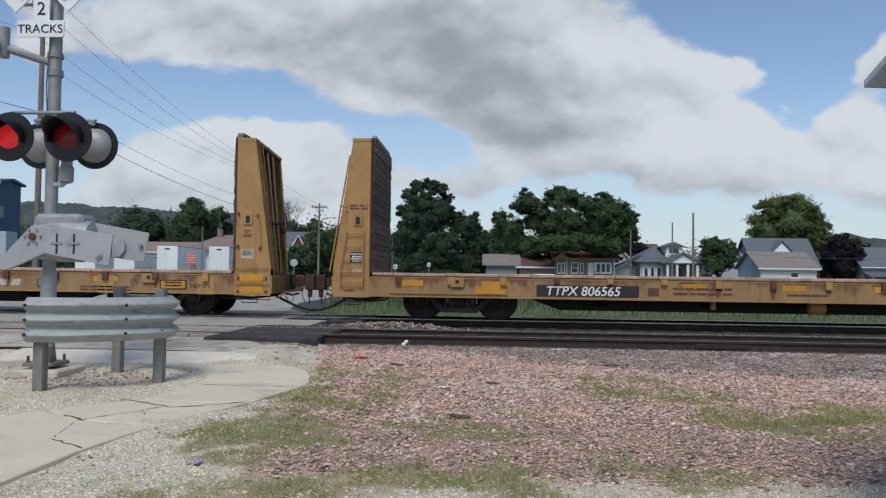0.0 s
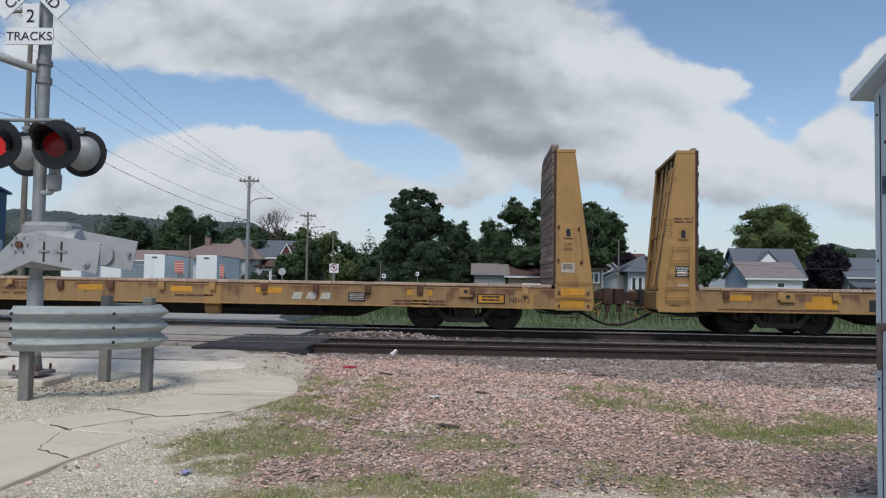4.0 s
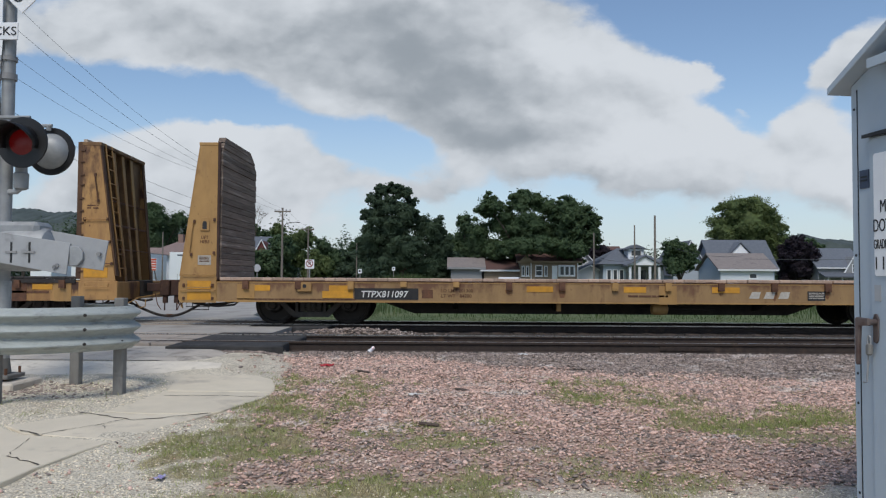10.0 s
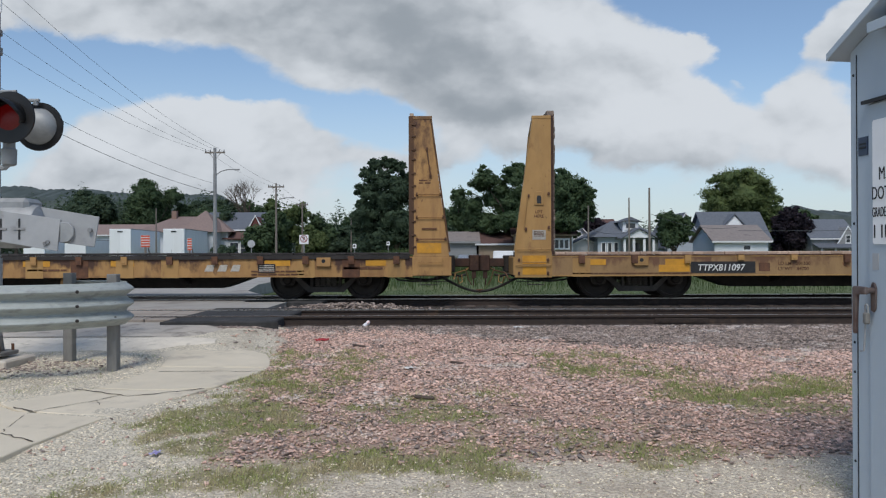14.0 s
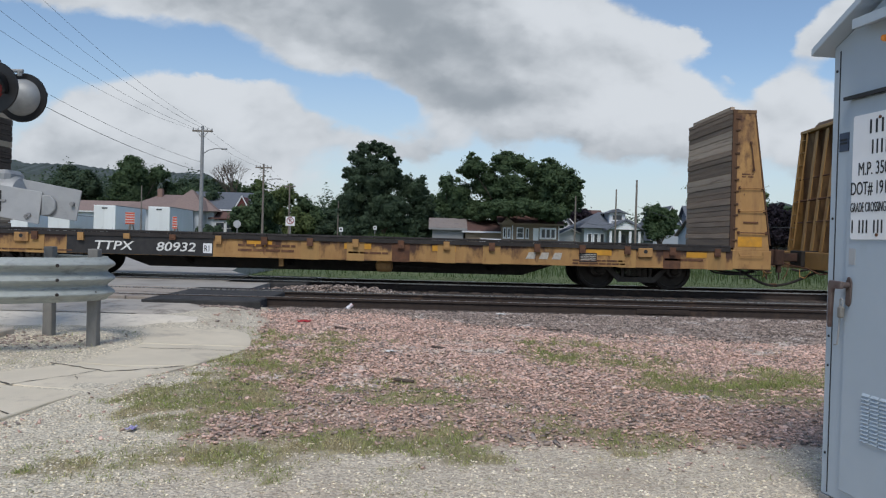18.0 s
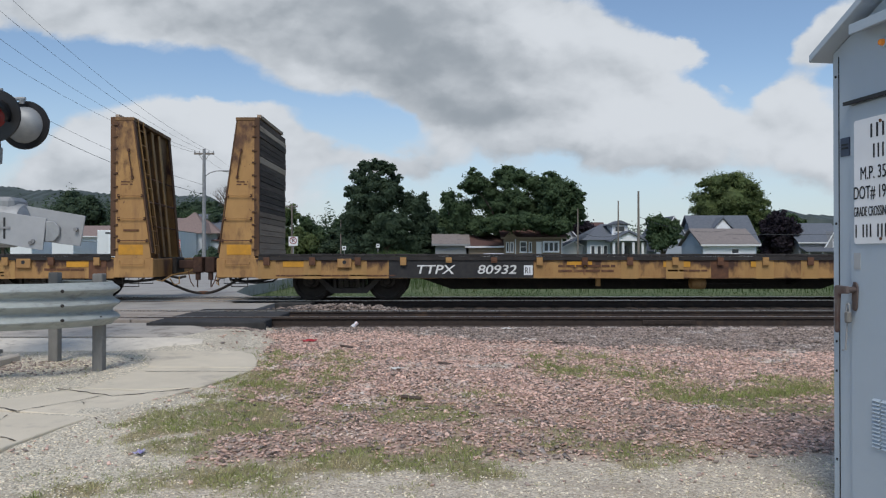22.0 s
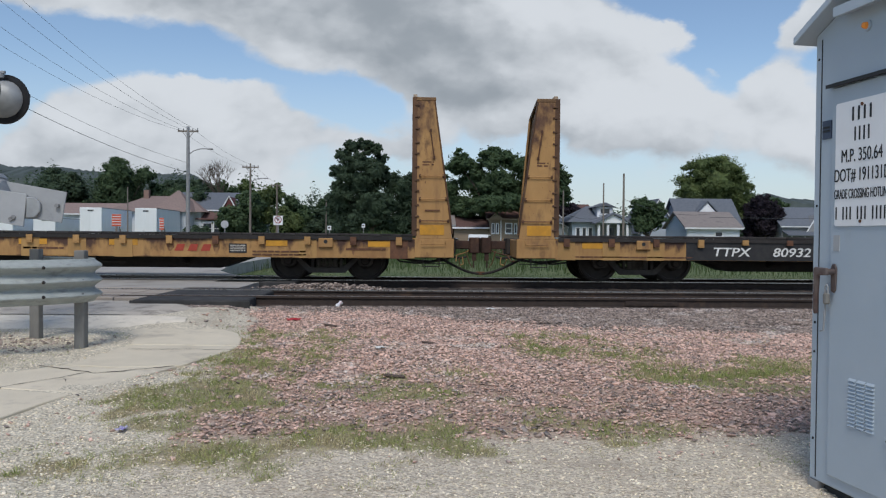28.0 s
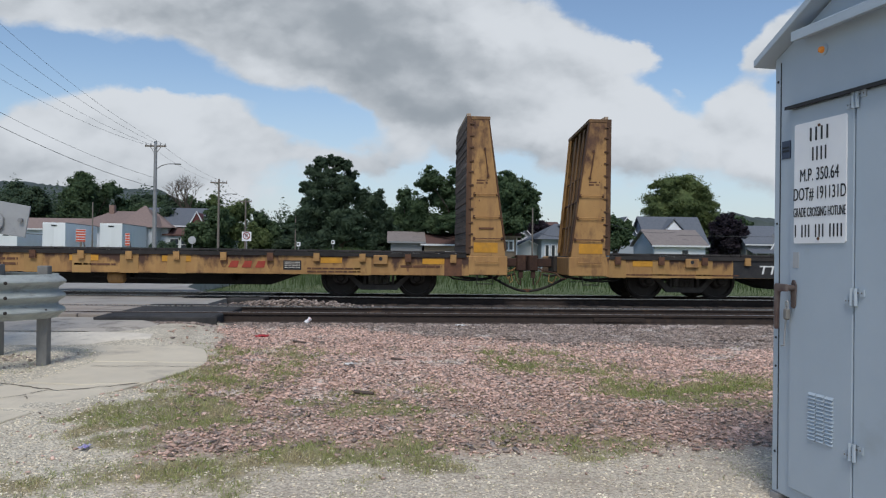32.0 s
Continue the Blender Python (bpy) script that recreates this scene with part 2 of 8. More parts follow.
M_YEL = mat("yellow_car_paint", (0.41, 0.242, 0.088), (0.34, 0.195, 0.07), 0.6, drip=(0.26, 0.16, 0.07), scale=3, stain=(0.17, 0.075, 0.035), stain_at=0.66, stain_scale=2.6, bump=0.08, streak=(1, 1, 0.5), piece=0.06)
M_YELRUST = mat("rusted_car_paint", (0.44, 0.255, 0.095), (0.34, 0.185, 0.07), 0.7, drip=(0.20, 0.10, 0.05), scale=2.5, stain=(0.11, 0.055, 0.034), stain_at=0.60, stain_scale=1.7, bump=0.12, streak=(1, 1, 0.45), piece=0.06)
M_SILLRUST = mat("rust_stained_sill_paint", (0.44, 0.255, 0.095), (0.34, 0.185, 0.07), 0.7, drip=(0.20, 0.10, 0.05), scale=2.5, stain=(0.11, 0.055, 0.034), stain_at=0.64, stain_scale=1.7, bump=0.12, streak=(1, 1, 0.45), piece=0.05, run=((0.075, 0.038, 0.026), 0.55, 0.95))
M_SILL = mat("streaked_sill_paint", (0.35, 0.22, 0.10), (0.275, 0.168, 0.078), 0.6, drip=(0.23, 0.14, 0.06), scale=3, stain=(0.17, 0.075, 0.035), stain_at=0.68, stain_scale=2.6, bump=0.08, streak=(1, 1, 0.5), piece=0.05, run=((0.16, 0.08, 0.045), 0.52, 1.08))
M_PLATERUST = mat("rust_topped_plate_paint", (0.44, 0.255, 0.095), (0.36, 0.20, 0.075), 0.7, drip=(0.22, 0.115, 0.055), scale=2.5, stain=(0.11, 0.055, 0.034), stain_at=0.60, stain_scale=1.7, bump=0.12, streak=(1, 1, 0.45), piece=0.05, run=((0.085, 0.042, 0.028), 1.6, 4.9))
M_RUST = mat("rusty_steel", (0.16, 0.075, 0.04), (0.09, 0.045, 0.03), 0.85, scale=7, stain=(0.28, 0.15, 0.07), stain_at=0.68, bump=0.25)
M_BROWN = mat("brown_rust_panel", (0.13, 0.068, 0.036), (0.075, 0.042, 0.027), 0.85, scale=3, stain=(0.33, 0.19, 0.075), stain_at=0.64, bump=0.2, streak=(1, 1, 0.4))
M_BACK = mat("dusty_brown_panel", (0.235, 0.135, 0.062), (0.15, 0.085, 0.044), 0.8, scale=3, stain=(0.33, 0.2, 0.085), stain_at=0.62, drip=(0.10, 0.055, 0.035), bump=0.15, streak=(1, 1, 0.4))
M_STREAK = mat("red_brown_rust_streak", (0.17, 0.075, 0.04), (0.25, 0.13, 0.06), 0.8, scale=9, stain=(0.34, 0.2, 0.08), stain_at=0.58, stain_scale=9, bump=0.1, streak=(1, 1, 0.4))
M_COUPLER = mat("dark_rust_casting", (0.075, 0.04, 0.03), (0.045, 0.027, 0.022), 0.85, scale=6, stain=(0.13, 0.07, 0.04), stain_at=0.66, bump=0.3)
M_DARK = mat("grimy_black_steel", (0.022, 0.02, 0.019), (0.035, 0.029, 0.025), 0.75, scale=6, stain=(0.06, 0.042, 0.03), stain_at=0.66, bump=0.2)
M_BLACKP = mat("black_stencil_paint", (0.02, 0.02, 0.022), (0.035, 0.033, 0.032), 0.6, bump=0.05)
M_WHEEL = mat("wheel_steel", (0.045, 0.038, 0.033), (0.03, 0.026, 0.024), 0.6, 0.35, scale=5, stain=(0.09, 0.06, 0.04), stain_at=0.66)
M_SHINE = mat("polished_rail_head", (0.62, 0.60, 0.58), (0.45, 0.42, 0.40), 0.28, 0.9, scale=8, bump=0.04)
M_RAIL = mat("brown_rail_steel", (0.06, 0.043, 0.035), (0.04, 0.03, 0.026), 0.85, 0.1, scale=9, stain=(0.12, 0.075, 0.05), stain_at=0.68, bump=0.25)
M_WHITE = mat("white_lettering", (0.82, 0.82, 0.80), (0.66, 0.66, 0.63), 0.6, scale=14, bump=0.03)
M_GREYW = mat("grey_lettering", (0.50, 0.47, 0.42), (0.36, 0.33, 0.28), 0.7, scale=14, bump=0.03)
M_RED = mat("red_lettering", (0.42, 0.06, 0.035), (0.33, 0.05, 0.03), 0.6, scale=12, bump=0.03)
M_REFL = mat("yellow_reflective_sheet", (0.62, 0.30, 0.03), (0.48, 0.23, 0.03), 0.45, scale=6, stain=(0.36, 0.2, 0.06), stain_at=0.68, bump=0.03)
M_BOARD_GREY = mat("weathered_grey_board", (0.22, 0.168, 0.135), (0.115, 0.086, 0.068), 0.9, scale=3, stain=(0.34, 0.29, 0.25), stain_at=0.62, bump=0.5, bump_scale=30, streak=(2, 0.25, 6), piece=0.25)
M_BOARD_DARK = mat("dark_grimy_board", (0.115, 0.082, 0.064), (0.06, 0.044, 0.036), 0.9, scale=3, stain=(0.20, 0.16, 0.135), stain_at=0.64, bump=0.5, bump_scale=30, streak=(2, 0.25, 6), piece=0.35)
M_BOARD_TAN = mat("bleached_tan_board", (0.50, 0.39, 0.29), (0.42, 0.32, 0.235), 0.85, scale=3, stain=(0.2, 0.14, 0.1), stain_at=0.66, bump=0.4, bump_scale=30, streak=(2, 0.25, 6), piece=0.2)
M_BOARD_BROWN = mat("brown_weathered_board", (0.33, 0.24, 0.17), (0.23, 0.165, 0.12), 0.88, scale=3, stain=(0.33, 0.26, 0.19), stain_at=0.66, bump=0.45, bump_scale=30, streak=(2, 0.25, 6), piece=0.3)
M_DECKWOOD = mat("worn_deck_plank", (0.52, 0.385, 0.30), (0.40, 0.275, 0.205), 0.9, scale=4, stain=(0.66, 0.55, 0.46), stain_at=0.60, stain_scale=5, bump=0.4, piece=0.22)
M_DECKDARK = mat("tarred_deck_plank", (0.05, 0.044, 0.042), (0.03, 0.027, 0.026), 0.85, scale=4, stain=(0.11, 0.09, 0.08), stain_at=0.68, bump=0.4, piece=0.3)
M_ALU = mat("galvanized_signal_metal", (0.37, 0.38, 0.385), (0.28, 0.29, 0.295), 0.6, 0.35, scale=5, stain=(0.22, 0.215, 0.205), stain_at=0.64, bump=0.06)
M_PLATE = mat("grey_painted_plate", (0.40, 0.41, 0.42), (0.34, 0.35, 0.36), 0.6, 0.1, scale=4, stain=(0.25, 0.248, 0.24), stain_at=0.65, stain_scale=4, bump=0.04)
M_GUARD = mat("galvanized_guard_rail", (0.42, 0.45, 0.435), (0.34, 0.37, 0.355), 0.7, 0.1, scale=9, stain=(0.25, 0.265, 0.255), stain_at=0.63, stain_scale=5, bump=0.05, streak=(1, 1, 3))
M_POSTW = mat("weathered_guard_post", (0.22, 0.215, 0.20), (0.15, 0.145, 0.135), 0.8, scale=6, bump=0.2, streak=(1, 1, 0.3))
M_HOOD = mat("black_signal_hood", (0.014, 0.014, 0.015), (0.02, 0.02, 0.021), 0.4, scale=5, bump=0.03)
M_LENS = mat("red_signal_lens", (0.06, 0.006, 0.007), (0.04, 0.004, 0.005), 0.2, scale=30, bump=0.2, bump_scale=80, glow=(1.0, 0.02, 0.02, 0.035))
M_LIT = mat("lit_red_signal_lens", (0.5, 0.02, 0.02), (0.4, 0.01, 0.01), 0.25, scale=30, bump=0.2, bump_scale=80, glow=(1.0, 0.03, 0.03, 0.3))
M_DOME = mat("grey_lamp_back", (0.36, 0.37, 0.37), (0.28, 0.29, 0.29), 0.55, 0.3, scale=6, bump=0.05)
M_CAB = mat("blue_grey_cabinet_paint", (0.40, 0.465, 0.525), (0.375, 0.44, 0.50), 0.5, scale=2, stain=(0.335, 0.385, 0.425), stain_at=0.68, bump=0.03, piece=0.02)
M_HANDLE = mat("worn_brown_handle", (0.10, 0.065, 0.058), (0.16, 0.13, 0.12), 0.45, 0.4, scale=12, bump=0.1)
M_NAVY = mat("navy_maker_plate", (0.035, 0.05, 0.085), (0.05, 0.065, 0.10), 0.4, bump=0.03)
M_CABDARK = mat("dark_gap", (0.03, 0.033, 0.036), None, 0.8, bump=0.05)
M_SIGNW = mat("white_sign_face", (0.80, 0.81, 0.82), (0.74, 0.75, 0.76), 0.4, scale=3, bump=0.02, piece=0.02)
M_INK = mat("black_sign_ink", (0.02, 0.02, 0.022), None, 0.5, bump=0.0)
M_AMBER = mat("amber_lamp", (0.65, 0.22, 0.03), (0.5, 0.15, 0.02), 0.2, scale=20, bump=0.2, glow=(1.0, 0.4, 0.08, 0.12))
M_CONC = mat("worn_concrete", (0.67, 0.59, 0.455), (0.60, 0.53, 0.41), 0.9, scale=2.2, stain=(0.43, 0.375, 0.30), stain_at=0.62, stain_scale=1.6, bump=0.3, bump_scale=90, piece=0.05)
M_OLDSLAB = mat("bleached_old_concrete", (0.66, 0.60, 0.50), (0.57, 0.515, 0.43), 0.92, scale=5, stain=(0.42, 0.375, 0.31), stain_at=0.62, stain_scale=7, bump=0.4, bump_scale=60)
M_ROAD = mat("light_worn_road", (0.37, 0.35, 0.32), (0.30, 0.285, 0.26), 0.92, scale=1.5, stain=(0.22, 0.205, 0.19), stain_at=0.62, stain_scale=0.9, bump=0.3, bump_scale=70)
M_APRON = mat("old_grey_concrete", (0.54, 0.485, 0.41), (0.44, 0.39, 0.33), 0.92, scale=3, stain=(0.22, 0.195, 0.165), stain_at=0.62, stain_scale=2.5, bump=0.4, bump_scale=60)
M_ASPH = mat("dark_asphalt_patch", (0.03, 0.03, 0.03), (0.055, 0.053, 0.052), 0.9, scale=4, stain=(0.11, 0.10, 0.095), stain_at=0.68, bump=0.4, bump_scale=90)
M_PANEL = mat("crossing_panel_concrete", (0.40, 0.345, 0.29), (0.28, 0.235, 0.195), 0.9, scale=2.5, stain=(0.14, 0.12, 0.10), stain_at=0.62, stain_scale=1.6, bump=0.25, streak=(0.4, 2, 1))
M_TIE = mat("creosoted_tie", (0.07, 0.05, 0.04), (0.12, 0.095, 0.08), 0.9, scale=5, bump=0.4)
M_PINK = mat("pink_granite_stone", (0.72, 0.50, 0.41), (0.57, 0.38, 0.305), 0.85, scale=5, stain=(0.68, 0.56, 0.47), stain_at=0.62, bump=0.35, piece=0.38, island=True)
M_BALL = mat("grey_ballast_stone", (0.42, 0.335, 0.285), (0.22, 0.172, 0.145), 0.85, scale=6, stain=(0.60, 0.53, 0.48), stain_at=0.62, bump=0.35, piece=0.5, island=True)
M_BALLDARK = mat("dark_ballast_stone", (0.075, 0.062, 0.054), (0.045, 0.038, 0.034), 0.9, scale=6, stain=(0.12, 0.10, 0.085), stain_at=0.66, bump=0.3, piece=0.4, island=True)
M_LIME = mat("pale_limestone_chip", (0.84, 0.755, 0.60), (0.66, 0.58, 0.45), 0.9, scale=9, bump=0.25, piece=0.4, island=True)
M_BLADE = mat("grass_blade", (0.31, 0.37, 0.115), (0.41, 0.42, 0.175), 0.6, scale=1.4, stain=(0.56, 0.48, 0.29), stain_at=0.55, stain_scale=3.5, bump=0, piece=0.45, island=True)
M_STRAW = mat("dry_straw", (0.42, 0.34, 0.22), (0.25, 0.19, 0.12), 0.8, scale=5, bump=0, piece=0.5, island=True)
M_CRACK = mat("dirt_filled_crack", (0.11, 0.09, 0.07), (0.07, 0.058, 0.045), 0.95, scale=20, bump=0.4)
M_TRUCK = mat("dusty_black_casting", (0.085, 0.074, 0.066), (0.055, 0.048, 0.044), 0.8, scale=6, stain=(0.10, 0.075, 0.055), stain_at=0.64, bump=0.2)
M_SPRING = mat("worn_spring_steel", (0.20, 0.18, 0.165), (0.13, 0.115, 0.105), 0.55, 0.3, bump=0.1)
M_WEED = mat("tall_green_weed", (0.07, 0.108, 0.04), (0.098, 0.135, 0.05), 0.6, scale=0.5, stain=(0.26, 0.26, 0.11), stain_at=0.64, stain_scale=0.8, bump=0, piece=0.3, island=True)
# dark green lifted and its two tones drawn together to suggest haze
M_LEAFA = mat("dark_green_leaf", (0.092, 0.135, 0.08), (0.058, 0.092, 0.06), 0.7, scale=0.9, bump=0, piece=0.15, island=True)
M_LEAFB = mat("mid_green_leaf", (0.11, 0.165, 0.08), (0.068, 0.11, 0.058), 0.7, scale=0.9, bump=0, piece=0.16, island=True)
M_LEAFC = mat("yellow_green_leaf", (0.175, 0.225, 0.088), (0.098, 0.14, 0.056), 0.6, scale=0.9, bump=0, piece=0.22, island=True)
M_LEAFD = mat("dark_purple_leaf", (0.052, 0.04, 0.052), (0.028, 0.025, 0.034), 0.6, scale=0.9, bump=0, piece=0.22, island=True)
M_BARK = mat("brown_bark", (0.12, 0.095, 0.075), (0.08, 0.062, 0.05), 0.9, bump=0.4, bump_scale=20, streak=(1, 1, 0.3))
M_POLE = mat("grey_wood_pole", (0.22, 0.19, 0.165), (0.16, 0.14, 0.12), 0.9, bump=0.3, streak=(1, 1, 0.2))
M_STEELP = mat("grey_steel_pole", (0.30, 0.30, 0.30), (0.24, 0.24, 0.245), 0.6, 0.3, bump=0.05)
M_WIRE = mat("black_wire", (0.09, 0.095, 0.10), None, 0.7, bump=0)
# distance haze is mixed into the hill's paler, bluer tones
M_HILL = mat("hazed_wooded_hill", (0.085, 0.105, 0.10), (0.055, 0.072, 0.068), 0.95, scale=0.12, bump=0.8, bump_scale=0.3)
M_WALLW = mat("white_house_siding", (0.68, 0.71, 0.74), (0.62, 0.65, 0.68), 0.7, scale=2, bump=0.15, streak=(0.2, 0.2, 8))
M_WALLB = mat("pale_blue_house_siding", (0.47, 0.53, 0.59), (0.42, 0.48, 0.54), 0.7, scale=2, bump=0.15, streak=(0.2, 0.2, 8))
M_WALLT = mat("tan_brown_siding", (0.26, 0.20, 0.145), (0.22, 0.17, 0.12), 0.75, scale=2, bump=0.15, streak=(0.2, 0.2, 8))
M_WALLG = mat("grey_siding", (0.27, 0.275, 0.28), (0.23, 0.235, 0.24), 0.75, scale=2, bump=0.15, streak=(0.2, 0.2, 8))
M_WALLR = mat("dark_red_siding", (0.13, 0.04, 0.035), (0.10, 0.032, 0.03), 0.75, scale=2, bump=0.15, streak=(0.2, 0.2, 8))
M_ROOFP = mat("pinkish_brown_shingle", (0.25, 0.185, 0.165), (0.20, 0.15, 0.135), 0.9, scale=5, bump=0.4, bump_scale=14)
M_ROOFG = mat("blue_grey_shingle", (0.135, 0.15, 0.175), (0.105, 0.118, 0.14), 0.9, scale=5, bump=0.4, bump_scale=14)
M_ROOFT = mat("taupe_shingle", (0.235, 0.205, 0.19), (0.19, 0.165, 0.155), 0.9, scale=5, stain=(0.15, 0.13, 0.125), stain_at=0.64, bump=0.4, bump_scale=14)
M_ROOFM = mat("maroon_shingle", (0.125, 0.07, 0.06), (0.10, 0.056, 0.05), 0.9, scale=5, bump=0.4, bump_scale=14)
M_BRICK = mat("red_chimney_brick", (0.24, 0.16, 0.13), (0.2, 0.13, 0.105), 0.9, bump=0.3)
M_TRIM = mat("white_trim", (0.74, 0.75, 0.76), (0.68, 0.69, 0.7), 0.6, bump=0.03)
M_GLASS = mat("dark_window_glass", (0.025, 0.03, 0.036), (0.04, 0.046, 0.055), 0.12, scale=1, bump=0, spec=0.6)
M_TRAILER = mat("white_trailer_panel", (0.83, 0.855, 0.86), (0.79, 0.815, 0.82), 0.45, scale=1.2, bump=0.04, streak=(1, 1, 0.3), piece=0.06)
M_BARRI = mat("orange_red_barricade", (0.60, 0.10, 0.05), (0.52, 0.085, 0.04), 0.6, bump=0.05)
M_CARP = mat("silver_car_paint", (0.42, 0.45, 0.48), (0.38, 0.41, 0.44), 0.3, 0.5, bump=0)
M_SIGNR = mat("red_circle_ink", (0.34, 0.03, 0.03), None, 0.5, bump=0)
M_BLUEB = mat("blue_shed_siding", (0.05, 0.11, 0.20), (0.04, 0.09, 0.17), 0.6, scale=2, bump=0.2, streak=(6, 6, 0.2))
M_CAN = mat("crushed_white_can", (0.75, 0.74, 0.74), (0.6, 0.58, 0.58), 0.35, 0.3, scale=30, stain=(0.5, 0.08, 0.06), stain_at=0.62, stain_scale=20, bump=0.2)
M_LITR = mat("red_wrapper", (0.5, 0.05, 0.05), (0.4, 0.03, 0.04), 0.4, bump=0.3)
M_LITP = mat("purple_wrapper", (0.22, 0.17, 0.5), (0.6, 0.58, 0.7), 0.4, scale=40, bump=0.3)
M_PAPER = mat("white_paper_scrap", (0.75, 0.73, 0.70), (0.65, 0.63, 0.6), 0.8, bump=0.2)


def leafy(m):
    """Lets light through the leaves of a foliage material."""
    N, L = m.node_tree.nodes, m.node_tree.links
    b, out = N["Principled BSDF"], N["Material Output"]
    b.inputs["Specular IOR Level"].default_value = 0.2
    tr, mx = N.new("ShaderNodeBsdfTranslucent"), N.new("ShaderNodeMixShader")
    L.new(b.inputs["Base Color"].links[0].from_socket, tr.inputs["Color"])
    mx.inputs[0].default_value = 0.42
    L.new(b.outputs[0], mx.inputs[1])
    L.new(tr.outputs[0], mx.inputs[2])
    L.new(mx.outputs[0], out.inputs["Surface"])


for m in (M_LEAFA, M_LEAFB, M_LEAFC, M_LEAFD, M_BLADE, M_WEED):
    leafy(m)


# ---- mesh tools ----
class MB:
    """Collects faces of boxes, prisms, tubes and turned shapes for one mesh."""

    def __init__(self):
        self.v, self.f = [], []

    def add(self, verts, faces):
        k = len(self.v)
        self.v += [tuple(p) for p in verts]
        self.f += [tuple(i + k for i in q) for q in faces]
        return self

    def box(self, x0, y0, z0, x1, y1, z1):
        return self.add([(x0, y0, z0), (x1, y0, z0), (x1, y1, z0), (x0, y1, z0), (x0, y0, z1), (x1, y0, z1), (x1, y1, z1), (x0, y1, z1)],
                        [(3, 2, 1, 0), (4, 5, 6, 7), (0, 1, 5, 4), (1, 2, 6, 5), (2, 3, 7, 6), (3, 0, 4, 7)])

    def prism(self, poly, axis, lo, hi):
        """A polygon in the other two axes (in xyz order), drawn out along axis."""
        n = len(poly)
        at = {"x": lambda p, h: (h, p[0], p[1]), "y": lambda p, h: (p[0], h, p[1]), "z": lambda p, h: (p[0], p[1], h)}[axis]
        area = sum(poly[i][0] * poly[(i + 1) % n][1] - poly[(i + 1) % n][0] * poly[i][1] for i in range(n))
        if (area < 0) != (axis == "y"):
            poly = poly[::-1]
        v = [at(p, lo) for p in poly] + [at(p, hi) for p in poly]
        return self.add(v, [tuple(range(n))[::-1], tuple(range(n, 2 * n))] + [(i, (i + 1) % n, (i + 1) % n + n, i + n) for i in range(n)])

    def cyl(self, a, b, r, r2=None, n=14, caps=True):
        a, b = Vector(a), Vector(b)
        r2 = r if r2 is None else r2
        d = (b - a).normalized()
        s = d.orthogonal().normalized()
        t = d.cross(s)
        ring = [s * math.cos(2 * math.pi * i / n) + t * math.sin(2 * math.pi * i / n) for i in range(n)]
        v = [a + q * r for q in ring] + [b + q * r2 for q in ring]
        f = [(i, (i + 1) % n, (i + 1) % n + n, i + n) for i in range(n)]
        if caps:
            f += [tuple(range(n))[::-1], tuple(range(n, 2 * n))]
        return self.add(v, f)

    def tube(self, pts, r, n=6, r2=None):
        pts = [Vector(p) for p in pts]
        v, f = [], []
        m = len(pts)
        for k, p in enumerate(pts):
            d = (pts[min(k + 1, m - 1)] - pts[max(k - 1, 0)]).normalized()
            s = d.cross(Vector((0.13, 0.31, 0.94))).normalized()
            t = d.cross(s)
            q = r + ((r2 if r2 is not None else r) - r) * k / (m - 1)
            v += [p + (s * math.cos(2 * math.pi * i / n) + t * math.sin(2 * math.pi * i / n)) * q for i in range(n)]
        for k in range(m - 1):
            f += [(k * n + i, k * n + (i + 1) % n, (k + 1) * n + (i + 1) % n, (k + 1) * n + i) for i in range(n)]
        f += [tuple(range(n))[::-1], tuple(range((m - 1) * n, m * n))]
        return self.add(v, f)

    def lathe(self, prof, centre, axis="y", n=28):
        """prof: (radius, height along axis) from one end to the other."""
        cx, cy, cz = centre
        v, f = [], []
        for r, h in prof:
            for i in range(n):
                a = 2 * math.pi * i / n
                c, s = r * math.cos(a), r * math.sin(a)
                v.append({"y": (cx + c, cy + h, cz + s), "z": (cx + c, cy + s, cz + h), "x": (cx + h, cy + c, cz + s)}[axis])
        for k in range(len(prof) - 1):
            f += [(k * n + i, k * n + (i + 1) % n, (k + 1) * n + (i + 1) % n, (k + 1) * n + i) for i in range(n)]
        f += [tuple(range(n)), tuple(range((len(prof) - 1) * n, len(prof) * n))[::-1]]
        return self.add(v, f)

    def mesh(self, name, material, bevel=0.0, fix=False):
        me = bpy.data.meshes.new(name)
        me.from_pydata(self.v, [], self.f)
        if bevel or fix:
            bm = bmesh.new()
            bm.from_mesh(me)
            bmesh.ops.recalc_face_normals(bm, faces=bm.faces)
            if bevel:
                sharp = [e for e in bm.edges if len(e.link_faces) == 2 and e.calc_face_angle(0) > 0.6]
                bmesh.ops.bevel(bm, geom=sharp, offset=bevel, segments=1, profile=0.7, affect="EDGES", clamp_overlap=True)
            bm.to_mesh(me)
            bm.free()
        me.materials.append(material)
        me.polygons.foreach_set("use_smooth", [True] * len(me.polygons))
        me.set_sharp_from_angle(angle=radians(32))
        return me


def part(name, mb, material, parent=None, label="", bevel=0.0, fix=False):
    me = mb if isinstance(mb, bpy.types.Mesh) else mb.mesh(name, material, bevel, fix)
    ob = new(name, me)
    ob.parent = parent
    if label:
        ob["label"] = label
    return ob


def thing(name, label, category, at=(0, 0, 0), turn=0.0, group="", kind=""):
    e = new(name)
    e.empty_display_size = 0.2
    e.matrix_basis = pose(*at, 0, 0, turn)
    return tagged(e, label, category, group, kind)


